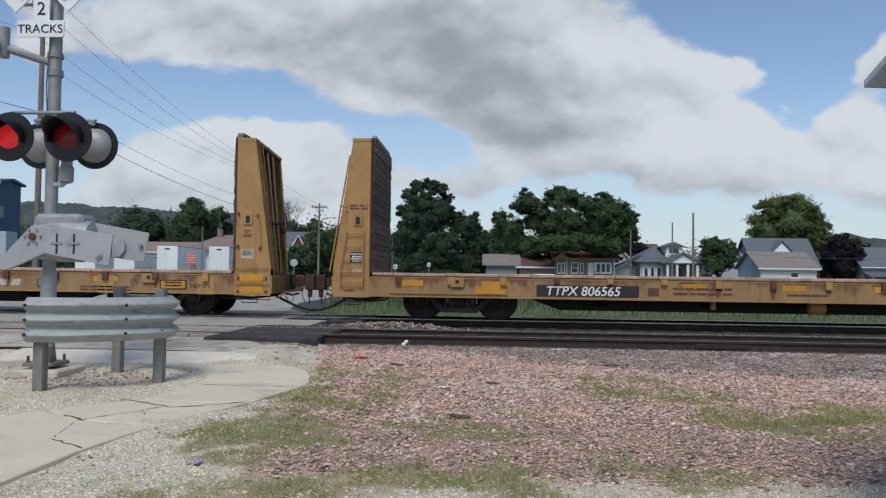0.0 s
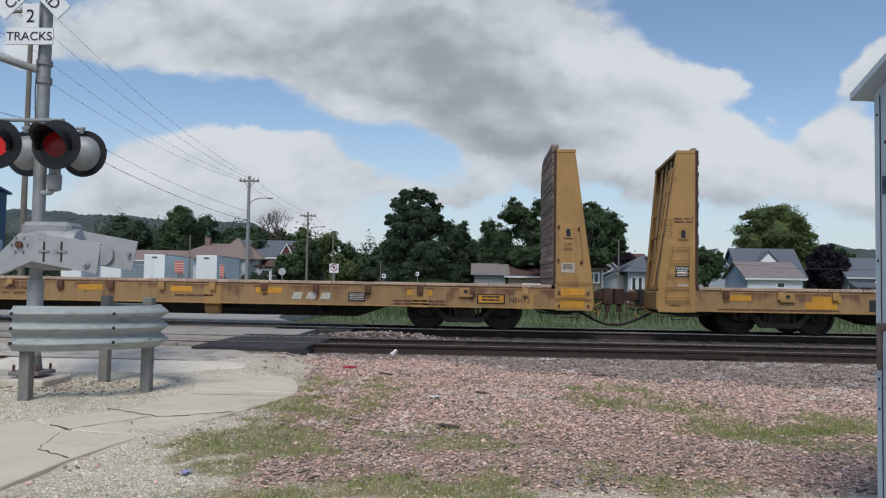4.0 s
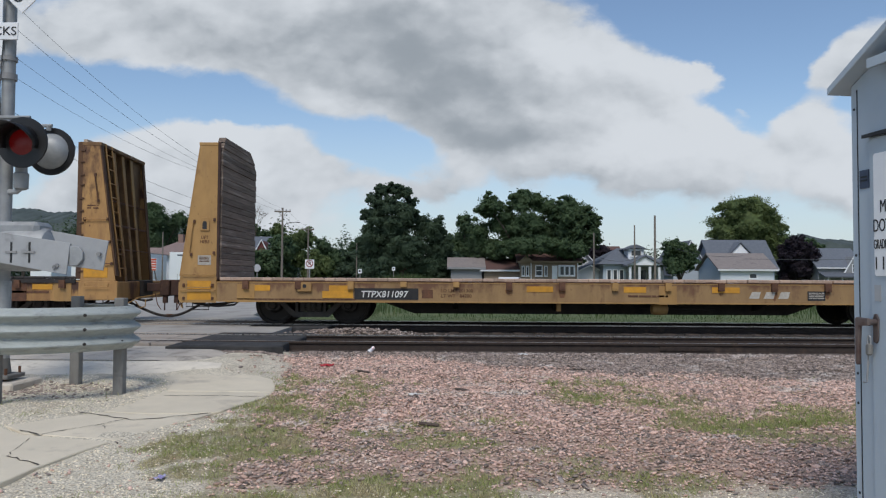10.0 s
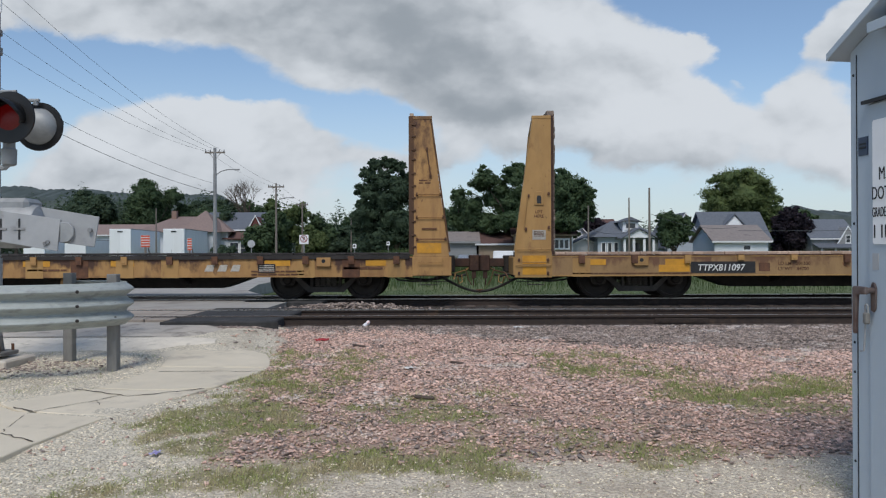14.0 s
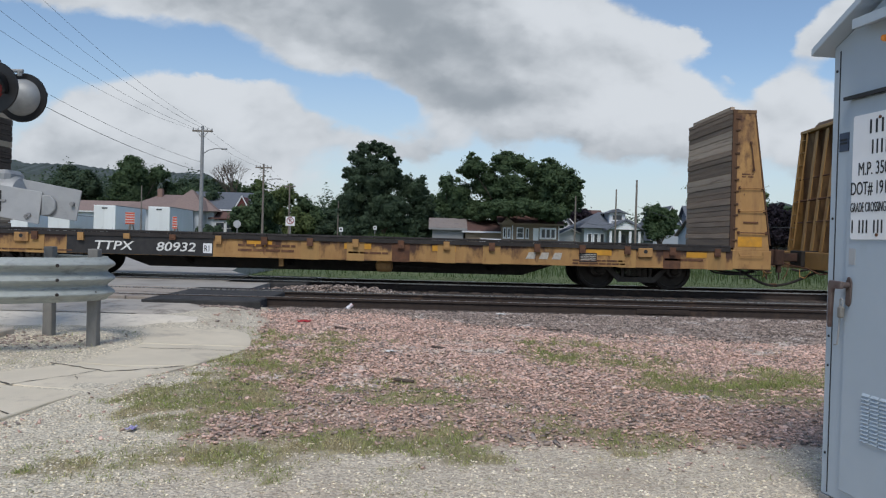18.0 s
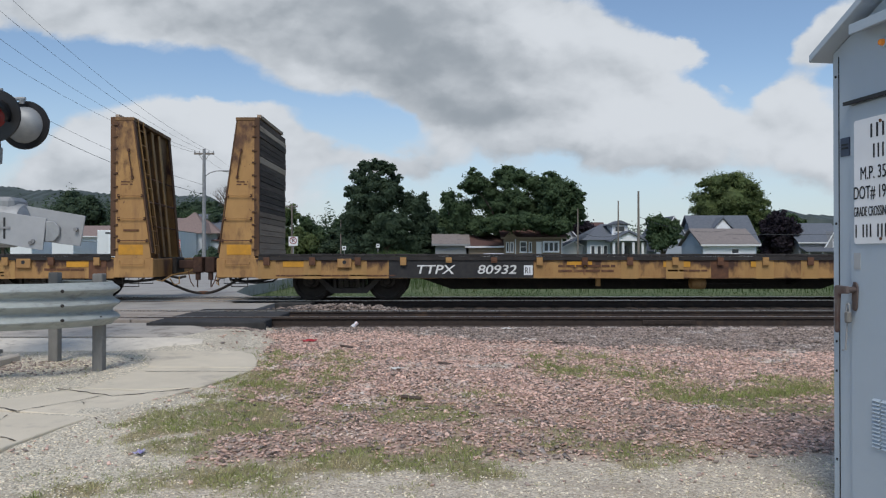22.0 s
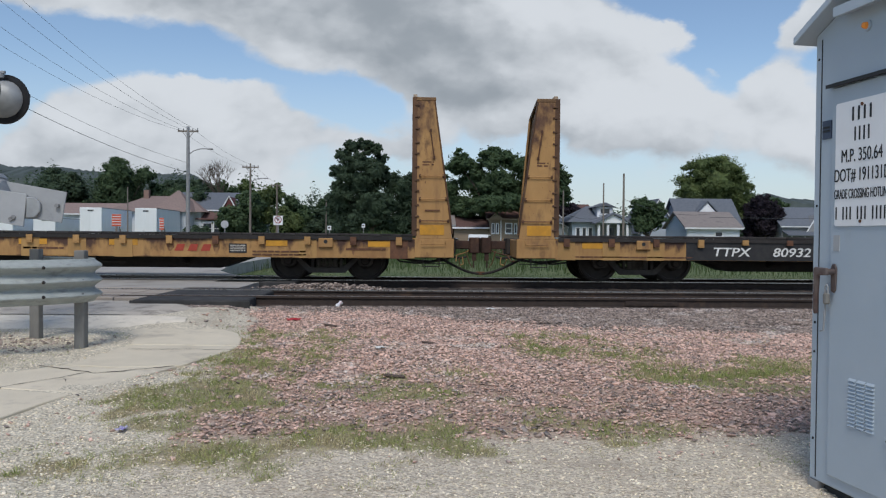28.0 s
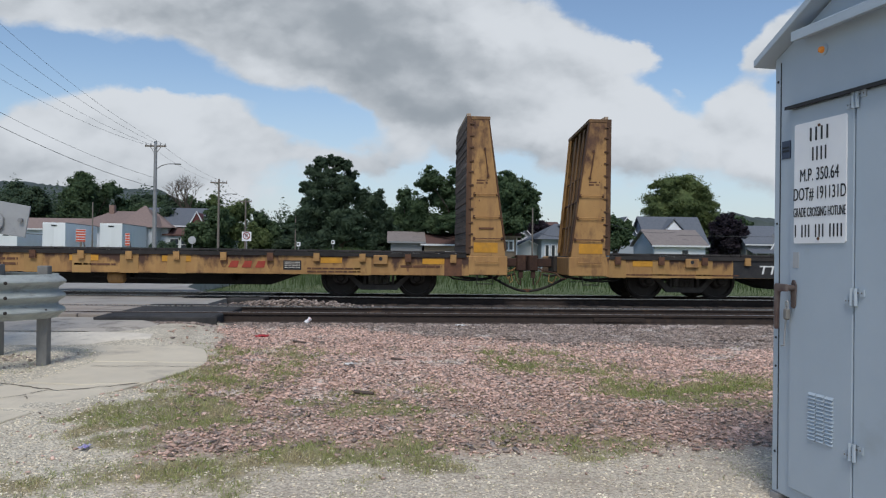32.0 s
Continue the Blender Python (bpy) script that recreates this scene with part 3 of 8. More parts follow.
def lettering(name, text, size, place, material, parent=None, wide=1.0, slant=0.0, thick=0.004, align="LEFT", bold=0.012):
    """Letters that stand upright, facing -y before the turn in place (a matrix)."""
    cu = bpy.data.curves.new(name, "FONT")
    cu.body, cu.size, cu.extrude, cu.shear, cu.align_x, cu.offset = text, size, thick, slant, align, bold * size
    tmp = bpy.data.objects.new(name, cu)
    me = bpy.data.meshes.new_from_object(tmp)
    bpy.data.objects.remove(tmp)
    me.transform(Matrix.Rotation(radians(90), 4, "X") @ Matrix.Diagonal((wide, 1, 1, 1)))
    me.transform(place)
    me.materials.clear()
    me.materials.append(material)
    ob = new(name, me)
    ob.parent = parent
    return ob


# ---- ground, tracks and crossing ----
TRACKS = (0.7525, 5.6025)          # centre lines of the two tracks
ROAD_X = -1.45                     # the crossing's edge


def lerp(a, b, t):
    return a + (b - a) * t


def ground_z(x, y):
    """Lie of the land: lowest by the cabinet, rising to the ballast, level beyond."""
    if y < -3.0:
        z = lerp(-0.235, -0.42, min(1, (-3.0 - y) / 7.0))
    elif y < -0.45:
        z = lerp(-0.235, -0.15, (y + 3.0) / 2.55)
    elif y < 7.2:
        z = -0.17
    elif y < 9.0:
        z = lerp(-0.17, -0.42, (y - 7.2) / 1.8)
    else:
        z = -0.42 - min(0.25, (y - 9) * 0.004)
    if x < -1.2 and -3.4 < y < -0.4:
        z = lerp(z, apron_z(y) - 0.03, smoothstep(-1.2, -1.9, x))
    if -9 < y < -2.2:
        z += 0.035 * noise.noise(Vector((x * 0.7, y * 0.7, 3.0))) + 0.012 * noise.noise(Vector((x * 3, y * 3, 8.0)))
    return z


def apron_z(y):
    """Old concrete that falls from the crossing to the walkway."""
    if y > -2.2:
        return lerp(-0.065, -0.10, min(1, max(0, (-0.8 - y) / 1.4)))
    return lerp(-0.10, -0.215, min(1, (-2.2 - y) / 0.9))


def smoothstep(a, b, x):
    t = min(1.0, max(0.0, (x - a) / (b - a)))
    return t * t * (3 - 2 * t)


# patches of grass: centre, half widths, density
GRASS = [(-0.40, -4.43, 0.58, 1.21, 1.00), (0.32, -4.39, 0.28, 0.77, 0.90), (-0.42, -5.68, 0.42, 0.78, 0.80), (-0.52, -6.97, 0.59, 0.81, 1.00), (-0.26, -6.70, 0.36, 0.73, 0.90), (-0.88, -6.88, 0.20, 0.49, 0.70), (-0.71, -6.25, 0.14, 0.21, 0.70),
         (-1.16, -8.31, 0.16, 0.16, 0.90), (-0.80, -8.59, 0.35, 0.20, 0.90), (-0.49, -8.48, 0.15, 0.17, 0.60), (-0.07, -8.38, 0.58, 0.35, 0.95), (0.29, -8.33, 0.43, 0.30, 0.90), (0.77, -7.97, 0.19, 0.30, 1.00), (0.49, -7.76, 0.18, 0.23, 0.60),
         (-1.10, -8.74, 0.14, 0.10, 0.80), (0.22, -7.21, 0.24, 0.27, 0.50), (1.10, -6.49, 0.51, 0.40, 0.95), (1.47, -6.85, 0.23, 0.33, 0.80), (0.90, -5.88, 0.23, 0.31, 0.50), (1.68, -6.01, 0.41, 0.39, 0.45), (1.19, -7.96, 0.59, 0.42, 0.95),
         (1.71, -8.12, 0.14, 0.17, 1.00), (1.51, -7.85, 0.26, 0.29, 0.60), (2.43, -7.14, 0.35, 0.36, 0.90), (2.24, -7.66, 0.27, 0.22, 0.50), (2.72, -4.20, 0.26, 0.52, 0.90), (3.28, -4.08, 0.55, 0.82, 0.95), (3.73, -4.83, 0.45, 0.56, 0.80),
         (3.82, -5.65, 0.38, 0.34, 0.90), (2.73, -7.82, 0.20, 0.22, 1.00), (3.03, -7.69, 0.20, 0.23, 1.00), (3.29, -7.72, 0.16, 0.21, 1.00), (4.96, -5.49, 0.76, 0.62, 0.90), (4.39, -6.00, 0.85, 0.38, 0.90), (4.65, -6.52, 0.43, 0.26, 0.80),
         (3.98, -5.52, 0.41, 0.35, 0.50), (0.55, -3.45, 0.35, 0.30, 0.50), (6.30, -5.20, 1.00, 0.50, 0.70)]


def grass_at(x, y):
    s = 0.0
    for cx, cy, rx, ry, a in GRASS:
        d = ((x - cx) / rx) ** 2 + ((y - cy) / ry) ** 2
        if d < 4:
            s += a * math.exp(-d)
    n = 0.75 * noise.noise(Vector((x * 1.9, y * 2.2, 1.5))) + 0.85 * noise.noise(Vector((x * 5.5, y * 6.0, 4.5))) + 0.5 * noise.noise(Vector((x * 14, y * 14, 2.5)))
    return min(s, 1.3) * 0.72 + 0.85 * n * (1 if s > 0.12 else 0.4)


def lime_at(x, y):
    """Pale limestone: by the walkway and along the front."""
    edge = 0.25 * noise.noise(Vector((x * 1.3, y * 1.3, 5.0)))
    a = smoothstep(-0.35, -0.85, x + 0.12 * (y + 6) + edge)
    b = smoothstep(-7.75, -8.25, y + 0.35 * edge - 0.05 * x)
    if x < -1.9 and y > -6.5:
        return 1.0
    return max(a, 0.8 * b)


def pink_at(x, y):
    edge = 0.9 * noise.noise(Vector((x * 0.9, y * 0.9, 9.0)))
    band = lerp(-1.1, -2.9, smoothstep(-0.3, 4.5, x))
    return smoothstep(band + 0.5, band - 0.3, y + edge * 0.6)


def ground_material():
    m = bpy.data.materials.new("earth_and_gravel")
    m.use_nodes = True
    N, L = m.node_tree.nodes, m.node_tree.links
    b = N["Principled BSDF"]
    tc = N.new("ShaderNodeTexCoord")
    cover = N.new("ShaderNodeVertexColor")
    cover.layer_name = "cover"
    sp = N.new("ShaderNodeSeparateColor")
    L.new(cover.outputs[0], sp.inputs[0])

    def nz(sc, det=8.0):
        n = N.new("ShaderNodeTexNoise")
        n.inputs["Scale"].default_value, n.inputs["Detail"].default_value, n.inputs["Roughness"].default_value = sc, det, 0.65
        L.new(tc.outputs["Object"], n.inputs["Vector"])
        return n.outputs[0]

    def cells(sc):
        n = N.new("ShaderNodeTexVoronoi")
        n.inputs["Scale"].default_value = sc
        L.new(tc.outputs["Object"], n.inputs["Vector"])
        return n

    def mix(f, a, c):
        n = N.new("ShaderNodeMix")
        n.data_type = "RGBA"
        for s, val in ((n.inputs[0], f), (n.inputs[6], a), (n.inputs[7], c)):
            if isinstance(val, tuple):
                s.default_value = (*val, 1)
            elif isinstance(val, (int, float)):
                s.default_value = val
            else:
                L.new(val, s)
        return n.outputs[2]

    def rng(x, lo, hi):
        n = N.new("ShaderNodeMapRange")
        n.inputs[1].default_value, n.inputs[2].default_value = lo, hi
        L.new(x, n.inputs[0])
        return n.outputs[0]

    chips = cells(38.0)
    chipv = N.new("ShaderNodeSeparateColor")
    L.new(chips.outputs["Color"], chipv.inputs[0])
    big = nz(1.6)
    pink = mix(chipv.outputs[0], (0.28, 0.20, 0.155), (0.56, 0.40, 0.31))
    grey = mix(chipv.outputs[0], (0.06, 0.052, 0.047), (0.22, 0.185, 0.165))
    fine = cells(75.0)
    finev = N.new("ShaderNodeSeparateColor")
    L.new(fine.outputs["Color"], finev.inputs[0])
    lime = mix(finev.outputs[0], (0.34, 0.30, 0.23), (0.82, 0.735, 0.58))
    lime = mix(rng(big, 0.52, 0.78), lime, (0.36, 0.30, 0.225))
    soil = mix(rng(nz(9.0), 0.4, 0.65), (0.24, 0.205, 0.125), (0.42, 0.36, 0.225))
    far = mix(rng(nz(0.35), 0.4, 0.62), (0.085, 0.12, 0.042), (0.125, 0.145, 0.058))
    col = mix(sp.outputs[0], grey, pink)
    col = mix(sp.outputs[1], col, lime)
    # darker chip colours over the whole track bed
    dark_bed = mix(chipv.outputs[0], (0.035, 0.03, 0.027), (0.085, 0.07, 0.06))
    col = mix(cover.outputs["Alpha"], dark_bed, col)
    col = mix(rng(sp.outputs[2], 0.25, 0.5), col, soil)
    col = mix(rng(sp.outputs[2], 0.6, 1.0), col, far)
    L.new(col, b.inputs["Base Color"])
    b.inputs["Roughness"].default_value = 0.95
    bp = N.new("ShaderNodeBump")
    bp.inputs["Strength"].default_value, bp.inputs["Distance"].default_value = 0.7, 0.02
    L.new(chips.outputs["Distance"], bp.inputs["Height"])
    L.new(bp.outputs[0], b.inputs["Normal"])
    return m


def build_ground():
    def steps(edges):
        out = []
        for lo, hi, st in edges:
            n = max(1, round((hi - lo) / st))
            out += [lo + (hi - lo) * i / n for i in range(n)]
        return out + [edges[-1][1]]
    xs = steps([(-900, -100, 200), (-100, -20, 16), (-20, -8, 2), (-8, 10, 0.12), (10, 20, 1), (20, 100, 16), (100, 900, 200)])
    ys = steps([(-400, -40, 90), (-40, -14, 4), (-14, -0.4, 0.12), (-0.4, 9, 0.4), (9, 30, 3), (30, 120, 15), (120, 1500, 230)])
    v = [(x, y, ground_z(x, y)) for y in ys for x in xs]
    n = len(xs)
    f = [(j * n + i, j * n + i + 1, (j + 1) * n + i + 1, (j + 1) * n + i) for j in range(len(ys) - 1) for i in range(n - 1)]
    me = bpy.data.meshes.new("ground")
    me.from_pydata(v, [], f)
    lay = me.color_attributes.new("cover", "FLOAT_COLOR", "POINT")
    cols = []
    for x, y, z in v:
        far = 1.0 if (y > 7.6 or y < -30 or abs(x) > 40) else 0.0
        g = 0.0 if far else min(0.55, 0.75 * max(0, grass_at(x, y)))
        if -0.6 < y < 7.6:
            g = 0.0
        cols += [pink_at(x, y) if y < -0.6 else 0.0, lime_at(x, y) if y < -0.6 else 0.0, 1.0 if far else g, 0.0 if -0.35 < y < 7.3 and x > -8 else 1.0]
    lay.data.foreach_set("color", cols)
    me.materials.append(ground_material())
    me.polygons.foreach_set("use_smooth", [True] * len(me.polygons))
    return tagged(new("ground", me), "gravel, earth and grass ground beside the railway", "ground", kind="structure")


build_ground()

RAIL_PROFILE = [(-0.07, -0.18), (0.07, -0.18), (0.07, -0.168), (0.012, -0.15), (0.009, -0.05), (0.036, -0.038), (0.036, -0.008), (0.028, 0.0), (-0.028, 0.0), (-0.036, -0.008), (-0.036, -0.038), (-0.009, -0.05), (-0.012, -0.15), (-0.07, -0.168)]


def build_tracks():
    for k, yc in enumerate(TRACKS):
        t = thing("railway_track", "steel rails on dark timber ties in ballast" if k == 0 else "second track with polished rails carrying the wagons", "track", (0, yc, 0), kind="structure")
        for s in (-0.7525, 0.7525):
            r = part("rail", MB().prism([(y + s, z) for y, z in RAIL_PROFILE], "x", -120, 120), M_RAIL, t, "brown rusty rail")
            shiny = k == 1 or s > 0
            part("rail_head", MB().box(-120, s - (0.0385 if shiny else 0.022), -0.016 if shiny else 0.0003, 120, s + (0.0385 if shiny else 0.022), 0.003), M_SHINE, r, "polished running surface")
        tie = MB().box(-0.115, -1.3, -0.33, 0.115, 1.3, -0.155).mesh("tie", M_TIE, 0.012)
        for i in range(44):
            o = part("tie", tie, None, t)
            o.location = (ROAD_X + 0.35 + i * 0.5, random.uniform(-0.03, 0.03), random.uniform(-0.012, 0.0))
            o.rotation_euler = (0, 0, random.uniform(-0.012, 0.012))
        if k == 0:
            bar = MB()
            bar.prism([(-0.008, -0.135), (0.02, -0.135), (0.026, -0.065), (-0.008, -0.055)], "x", -0.46, 0.46)
            for i in range(6):
                bar.cyl((-0.38 + i * 0.152, -0.02, -0.098), (-0.38 + i * 0.152, 0.035, -0.098), 0.014, n=6)
            for x in (5.4,):
                o = part("joint_bar", bar.mesh("joint_bar", M_RAIL), None, t, "bolted rail joint bar")
                o.location = (x, -0.7525 - 0.02, 0)
                o.rotation_euler = (0, 0, radians(180))


build_tracks()


def build_crossing():
    road = thing("road", "worn light concrete road over the level crossing", "road", kind="structure")
    # approach on this side, the strips over the tracks, and the road that goes on beyond
    def sheet(poly):
        """A sloping slab from the crossing down to the walkway."""
        n = len(poly)
        top = [(x, y, -0.09 if y > -1.3 else (lerp(-0.09, -0.215, min(1, (-1.3 - y) / 1.9)) if y > -3.2 else -0.215 - 0.02 * min(6, -3.2 - y))) for x, y in poly]
        return MB().add([(x, y, z - 0.3) for x, y, z in top] + top, [tuple(range(n))[::-1], tuple(range(n, 2 * n))] + [(i, (i + 1) % n, (i + 1) % n + n, i + n) for i in range(n)])
    rows_y = [-2.24, -1.9, -1.5, -1.1, -0.88]
    edge_x = [-2.45, -2.15, -2.02, -2.0, -2.1]
    v = []
    for y, xr in zip(rows_y, edge_x):
        v += [(-16, y, apron_z(y)), (-6, y, apron_z(y)), (xr - 0.5, y, apron_z(y)), (xr, y, apron_z(y) - 0.06)]
    part("apron", MB().add(v, [(4 * j + i, 4 * j + i + 1, 4 * j + i + 5, 4 * j + i + 4) for j in range(4) for i in range(3)]).box(-16, -0.9, -0.4, -3.36, -0.41, -0.066), M_APRON, road, "older grey concrete")
    part("approach", sheet([(-16, -30), (-7.5, -30), (-6.6, -8.0), (-5.6, -3.22), (-16, -3.22)]), M_ROAD, road)
    part("far_approach", MB().prism([(-15, 6.75), (-3.4, 6.75), (-4.6, 9.5), (-5.4, 14), (-5.8, 30), (-6.5, 75), (-15.5, 75)], "z", -0.7, -0.03), M_ROAD, road)
    part("between_tracks", MB().box(-16, 1.95, -0.5, -2.3, 4.35, -0.012), M_ROAD, road)
    for yc in TRACKS:
        for lo, hi, x1 in ((-1.15, -0.80, -3.35), (-0.66, 0.66, -3.1), (0.80, 1.2, -2.9)):
            k = 0
            x = -16.0
            while x < x1:
                w = min(2.44, x1 - x)
                part("panel", MB().box(x + 0.008, yc + lo, -0.3, x + w - 0.008, yc + hi, -0.008 - 0.006 * (k % 2)), M_PANEL, road, bevel=0.012)
                x += w
                k += 1
        for lo, hi in ((-1.62, -0.80), (-0.66, 0.66), (0.80, 1.35)):
            part("asphalt_edge", MB().box(-3.33, yc + lo, -0.3, ROAD_X + 0.03 * lo, yc + hi, -0.012), M_ASPH, road, "dark asphalt patch at the crossing's end", bevel=0.02)
    part("rubber_end", MB().box(-3.35, -0.9, -0.24, -1.42, -0.872, -0.02), M_ASPH, road, "black rubber crossing edge", bevel=0.01)
    # walkway slabs beside the crossing
    walkway = thing("pavement", "cracked curved concrete walkway", "pavement", kind="structure")

    def slab(poly, z0, z1):
        cx, cy = sum(p[0] for p in poly) / len(poly), sum(p[1] for p in poly) / len(poly)
        mb = MB()
        n = len(poly)
        poly = [(cx + (x - cx) * 0.984, cy + (y - cy) * 0.984) for x, y in poly]
        area = sum(poly[i][0] * poly[(i + 1) % n][1] - poly[(i + 1) % n][0] * poly[i][1] for i in range(n))
        if area < 0:
            poly = poly[::-1]
        zt = [ground_z(x, y) * 0 + (-0.222 + 0.024 * (y + 3.0) * (1 if y < -3 else 0.3)) for x, y in poly]
        vs = [(x, y, z - 0.12) for (x, y), z in zip(poly, zt)] + [(x, y, z) for (x, y), z in zip(poly, zt)]
        mb.add(vs, [tuple(range(n))[::-1], tuple(range(n, 2 * n))] + [(i, (i + 1) % n, (i + 1) % n + n, i + n) for i in range(n)])
        part("slab", mb, M_CONC, walkway, bevel=0.008)
    slab([(-2.45, -2.72), (-1.75, -2.78), (-1.3, -2.95), (-1.02, -3.3), (-0.87, -3.8), (-0.78, -4.25), (-2.1, -4.2), (-2.25, -3.6), (-2.5, -3.2)], 0, 0)
    slab([(-0.78, -4.27), (-0.80, -4.5), (-0.92, -4.9), (-1.1, -5.45), (-1.7, -5.56), (-2.3, -5.45), (-2.19, -5.0), (-2.1, -4.22)], 0, 0)
    slab([(-1.12, -5.48), (-1.25, -5.85), (-1.47, -6.3), (-1.6, -6.7), (-2.18, -6.55), (-2.55, -6.45), (-2.9, -6.15), (-2.32, -5.48), (-1.72, -5.59)], 0, 0)
    slab([(-1.62, -6.73), (-1.72, -7.1), (-1.82, -7.6), (-1.88, -8.3), (-1.95, -9.2), (-4.6, -9.2), (-4.8, -6.75), (-3.3, -6.5), (-2.92, -6.18), (-2.57, -6.47), (-2.18, -6.58)], 0, 0)
    slab([(-1.96, -9.22), (-2.1, -10.6), (-2.2, -12.4), (-4.6, -12.4), (-4.6, -9.22)], 0, 0)
    back = [(-5.6, -2.26), (-2.62, -2.26), (-2.2, -2.3), (-1.98, -2.36)]
    front = [(-5.6, -3.12), (-2.98, -3.06), (-2.5, -2.76), (-1.93, -2.62)]
    v = []
    for (xa, ya), (xb, yb) in zip(front, back):
        v += [(lerp(xa, xb, k / 3), lerp(ya, yb, k / 3), apron_z(lerp(ya, yb, k / 3)) - 0.006 - 0.05 * (k == 0)) for k in range(4)]
    part("old_slab", MB().add(v, [(4 * j + i, 4 * j + i + 4, 4 * j + i + 5, 4 * j + i + 1) for j in range(3) for i in range(3)]), M_OLDSLAB, walkway, "older pale concrete")

    def crack(pts, w):
        """A ragged dirt-filled crack across the slabs."""
        R = random.Random(int(pts[0][0] * 100))
        fine = []
        for (xa, ya), (xb, yb) in zip(pts, pts[1:]):
            m = max(2, int(math.hypot(xb - xa, yb - ya) / 0.06))
            fine += [(lerp(xa, xb, i / m) + R.gauss(0, 0.008), lerp(ya, yb, i / m) + R.gauss(0, 0.012)) for i in range(m)]
        fine.append(pts[-1])
        v = []
        for x, y in fine:
            q = w * R.uniform(0.4, 1.5)
            z = -0.218 + 0.024 * (y + 3.0) * (1 if y < -3 else 0.3)
            v += [(x, y - q, z), (x, y + q, z)]
        part("crack", MB().add(v, [(2 * i, 2 * i + 2, 2 * i + 3, 2 * i + 1) for i in range(len(fine) - 1)]), M_CRACK, walkway, "dark crack")
    crack([(-2.5, -5.52), (-2.2, -5.66), (-1.78, -5.88), (-1.5, -5.72), (-1.15, -5.50)], 0.013)
    crack([(-2.66, -6.33), (-2.38, -6.5), (-2.05, -6.1), (-1.9, -5.84)], 0.012)
    crack([(-2.40, -6.5), (-2.33, -6.85), (-2.22, -7.25), (-1.84, -7.5)], 0.01)
    crack([(-1.92, -5.86), (-1.98, -6.1), (-1.9, -6.25)], 0.007)
    crack([(-1.99, -4.54), (-1.4, -4.52), (-0.74, -4.54)], 0.007)
    crack([(-2.35, -2.78), (-2.15, -2.74), (-1.9, -2.72)], 0.018)


build_crossing()


# ---- loose stones and grass ----
def stones(name, spots, material, label):
    """spots: x, y, z, size. One sheet of angular stones."""
    rng = np.random.default_rng(len(spots))
    base = np.array([(-1, -1, -1), (1, -1, -1), (1, 1, -1), (-1, 1, -1), (-1, -1, 1), (1, -1, 1), (1, 1, 1), (-1, 1, 1)], float)
    faces = np.array([(3, 2, 1, 0), (4, 5, 6, 7), (0, 1, 5, 4), (1, 2, 6, 5), (2, 3, 7, 6), (3, 0, 4, 7)])
    n = len(spots)
    sp = np.array(spots)
    v = base[None] * (1 + rng.uniform(-0.75, 0.3, (n, 8, 3)))
    v[:, 4:, :2] *= rng.uniform(0.55, 1.0, (n, 1, 1))
    v *= np.stack([rng.uniform(0.7, 1.3, n), rng.uniform(0.5, 1.0, n), rng.uniform(0.2, 0.42, n)], 1)[:, None] * sp[:, 3][:, None, None]
    a = rng.uniform(0, 6.28, n)
    c, s = np.cos(a)[:, None], np.sin(a)[:, None]
    tilt = rng.uniform(-0.42, 0.42, (n, 1))
    z = v[:, :, 2] + tilt * v[:, :, 0]
    w = np.stack([v[:, :, 0] * c - v[:, :, 1] * s, v[:, :, 0] * s + v[:, :, 1] * c, z], -1) + sp[:, None, :3]
    me = bpy.data.meshes.new(name)
    fl = (faces[None] + 8 * np.arange(n)[:, None, None]).reshape(-1, 4)
    me.vertices.add(8 * n)
    me.vertices.foreach_set("co", w.reshape(-1))
    me.loops.add(fl.size)
    me.loops.foreach_set("vertex_index", fl.reshape(-1).astype(np.int32))
    me.polygons.add(len(fl))
    me.polygons.foreach_set("loop_start", np.arange(0, fl.size, 4, dtype=np.int32))
    me.update(calc_edges=True)
    me.materials.append(material)
    return tagged(new(name, me), label, "stones", kind="stuff")


WALK_RIGHT = [(-2.7, -1.9), (-2.95, -1.3), (-3.3, -1.02), (-3.8, -0.87), (-4.25, -0.78), (-4.9, -0.92), (-5.5, -1.12), (-6.3, -1.47), (-6.9, -1.66), (-7.6, -1.82), (-9.2, -1.95), (-13.0, -2.2)]
WALK_LEFT = [(-2.7, -2.45), (-3.2, -2.5), (-3.6, -2.25), (-4.2, -2.1), (-5.0, -2.19), (-5.45, -2.32), (-6.17, -2.92), (-6.5, -3.3), (-6.75, -4.8), (-13.0, -4.8)]


def edge_at(table, y):
    for (ya, xa), (yb, xb) in zip(table, table[1:]):
        if yb <= y <= ya:
            return lerp(xa, xb, (y - ya) / (yb - ya))
    return table[-1][1]


def on_walk(x, y):
    if -13 < y < -2.7 and x < -0.7:
        wob = 0.05 * noise.noise(Vector((x * 4, y * 4, 12.0)))
        return edge_at(WALK_LEFT, y) + wob < x < edge_at(WALK_RIGHT, y) + wob
    return False


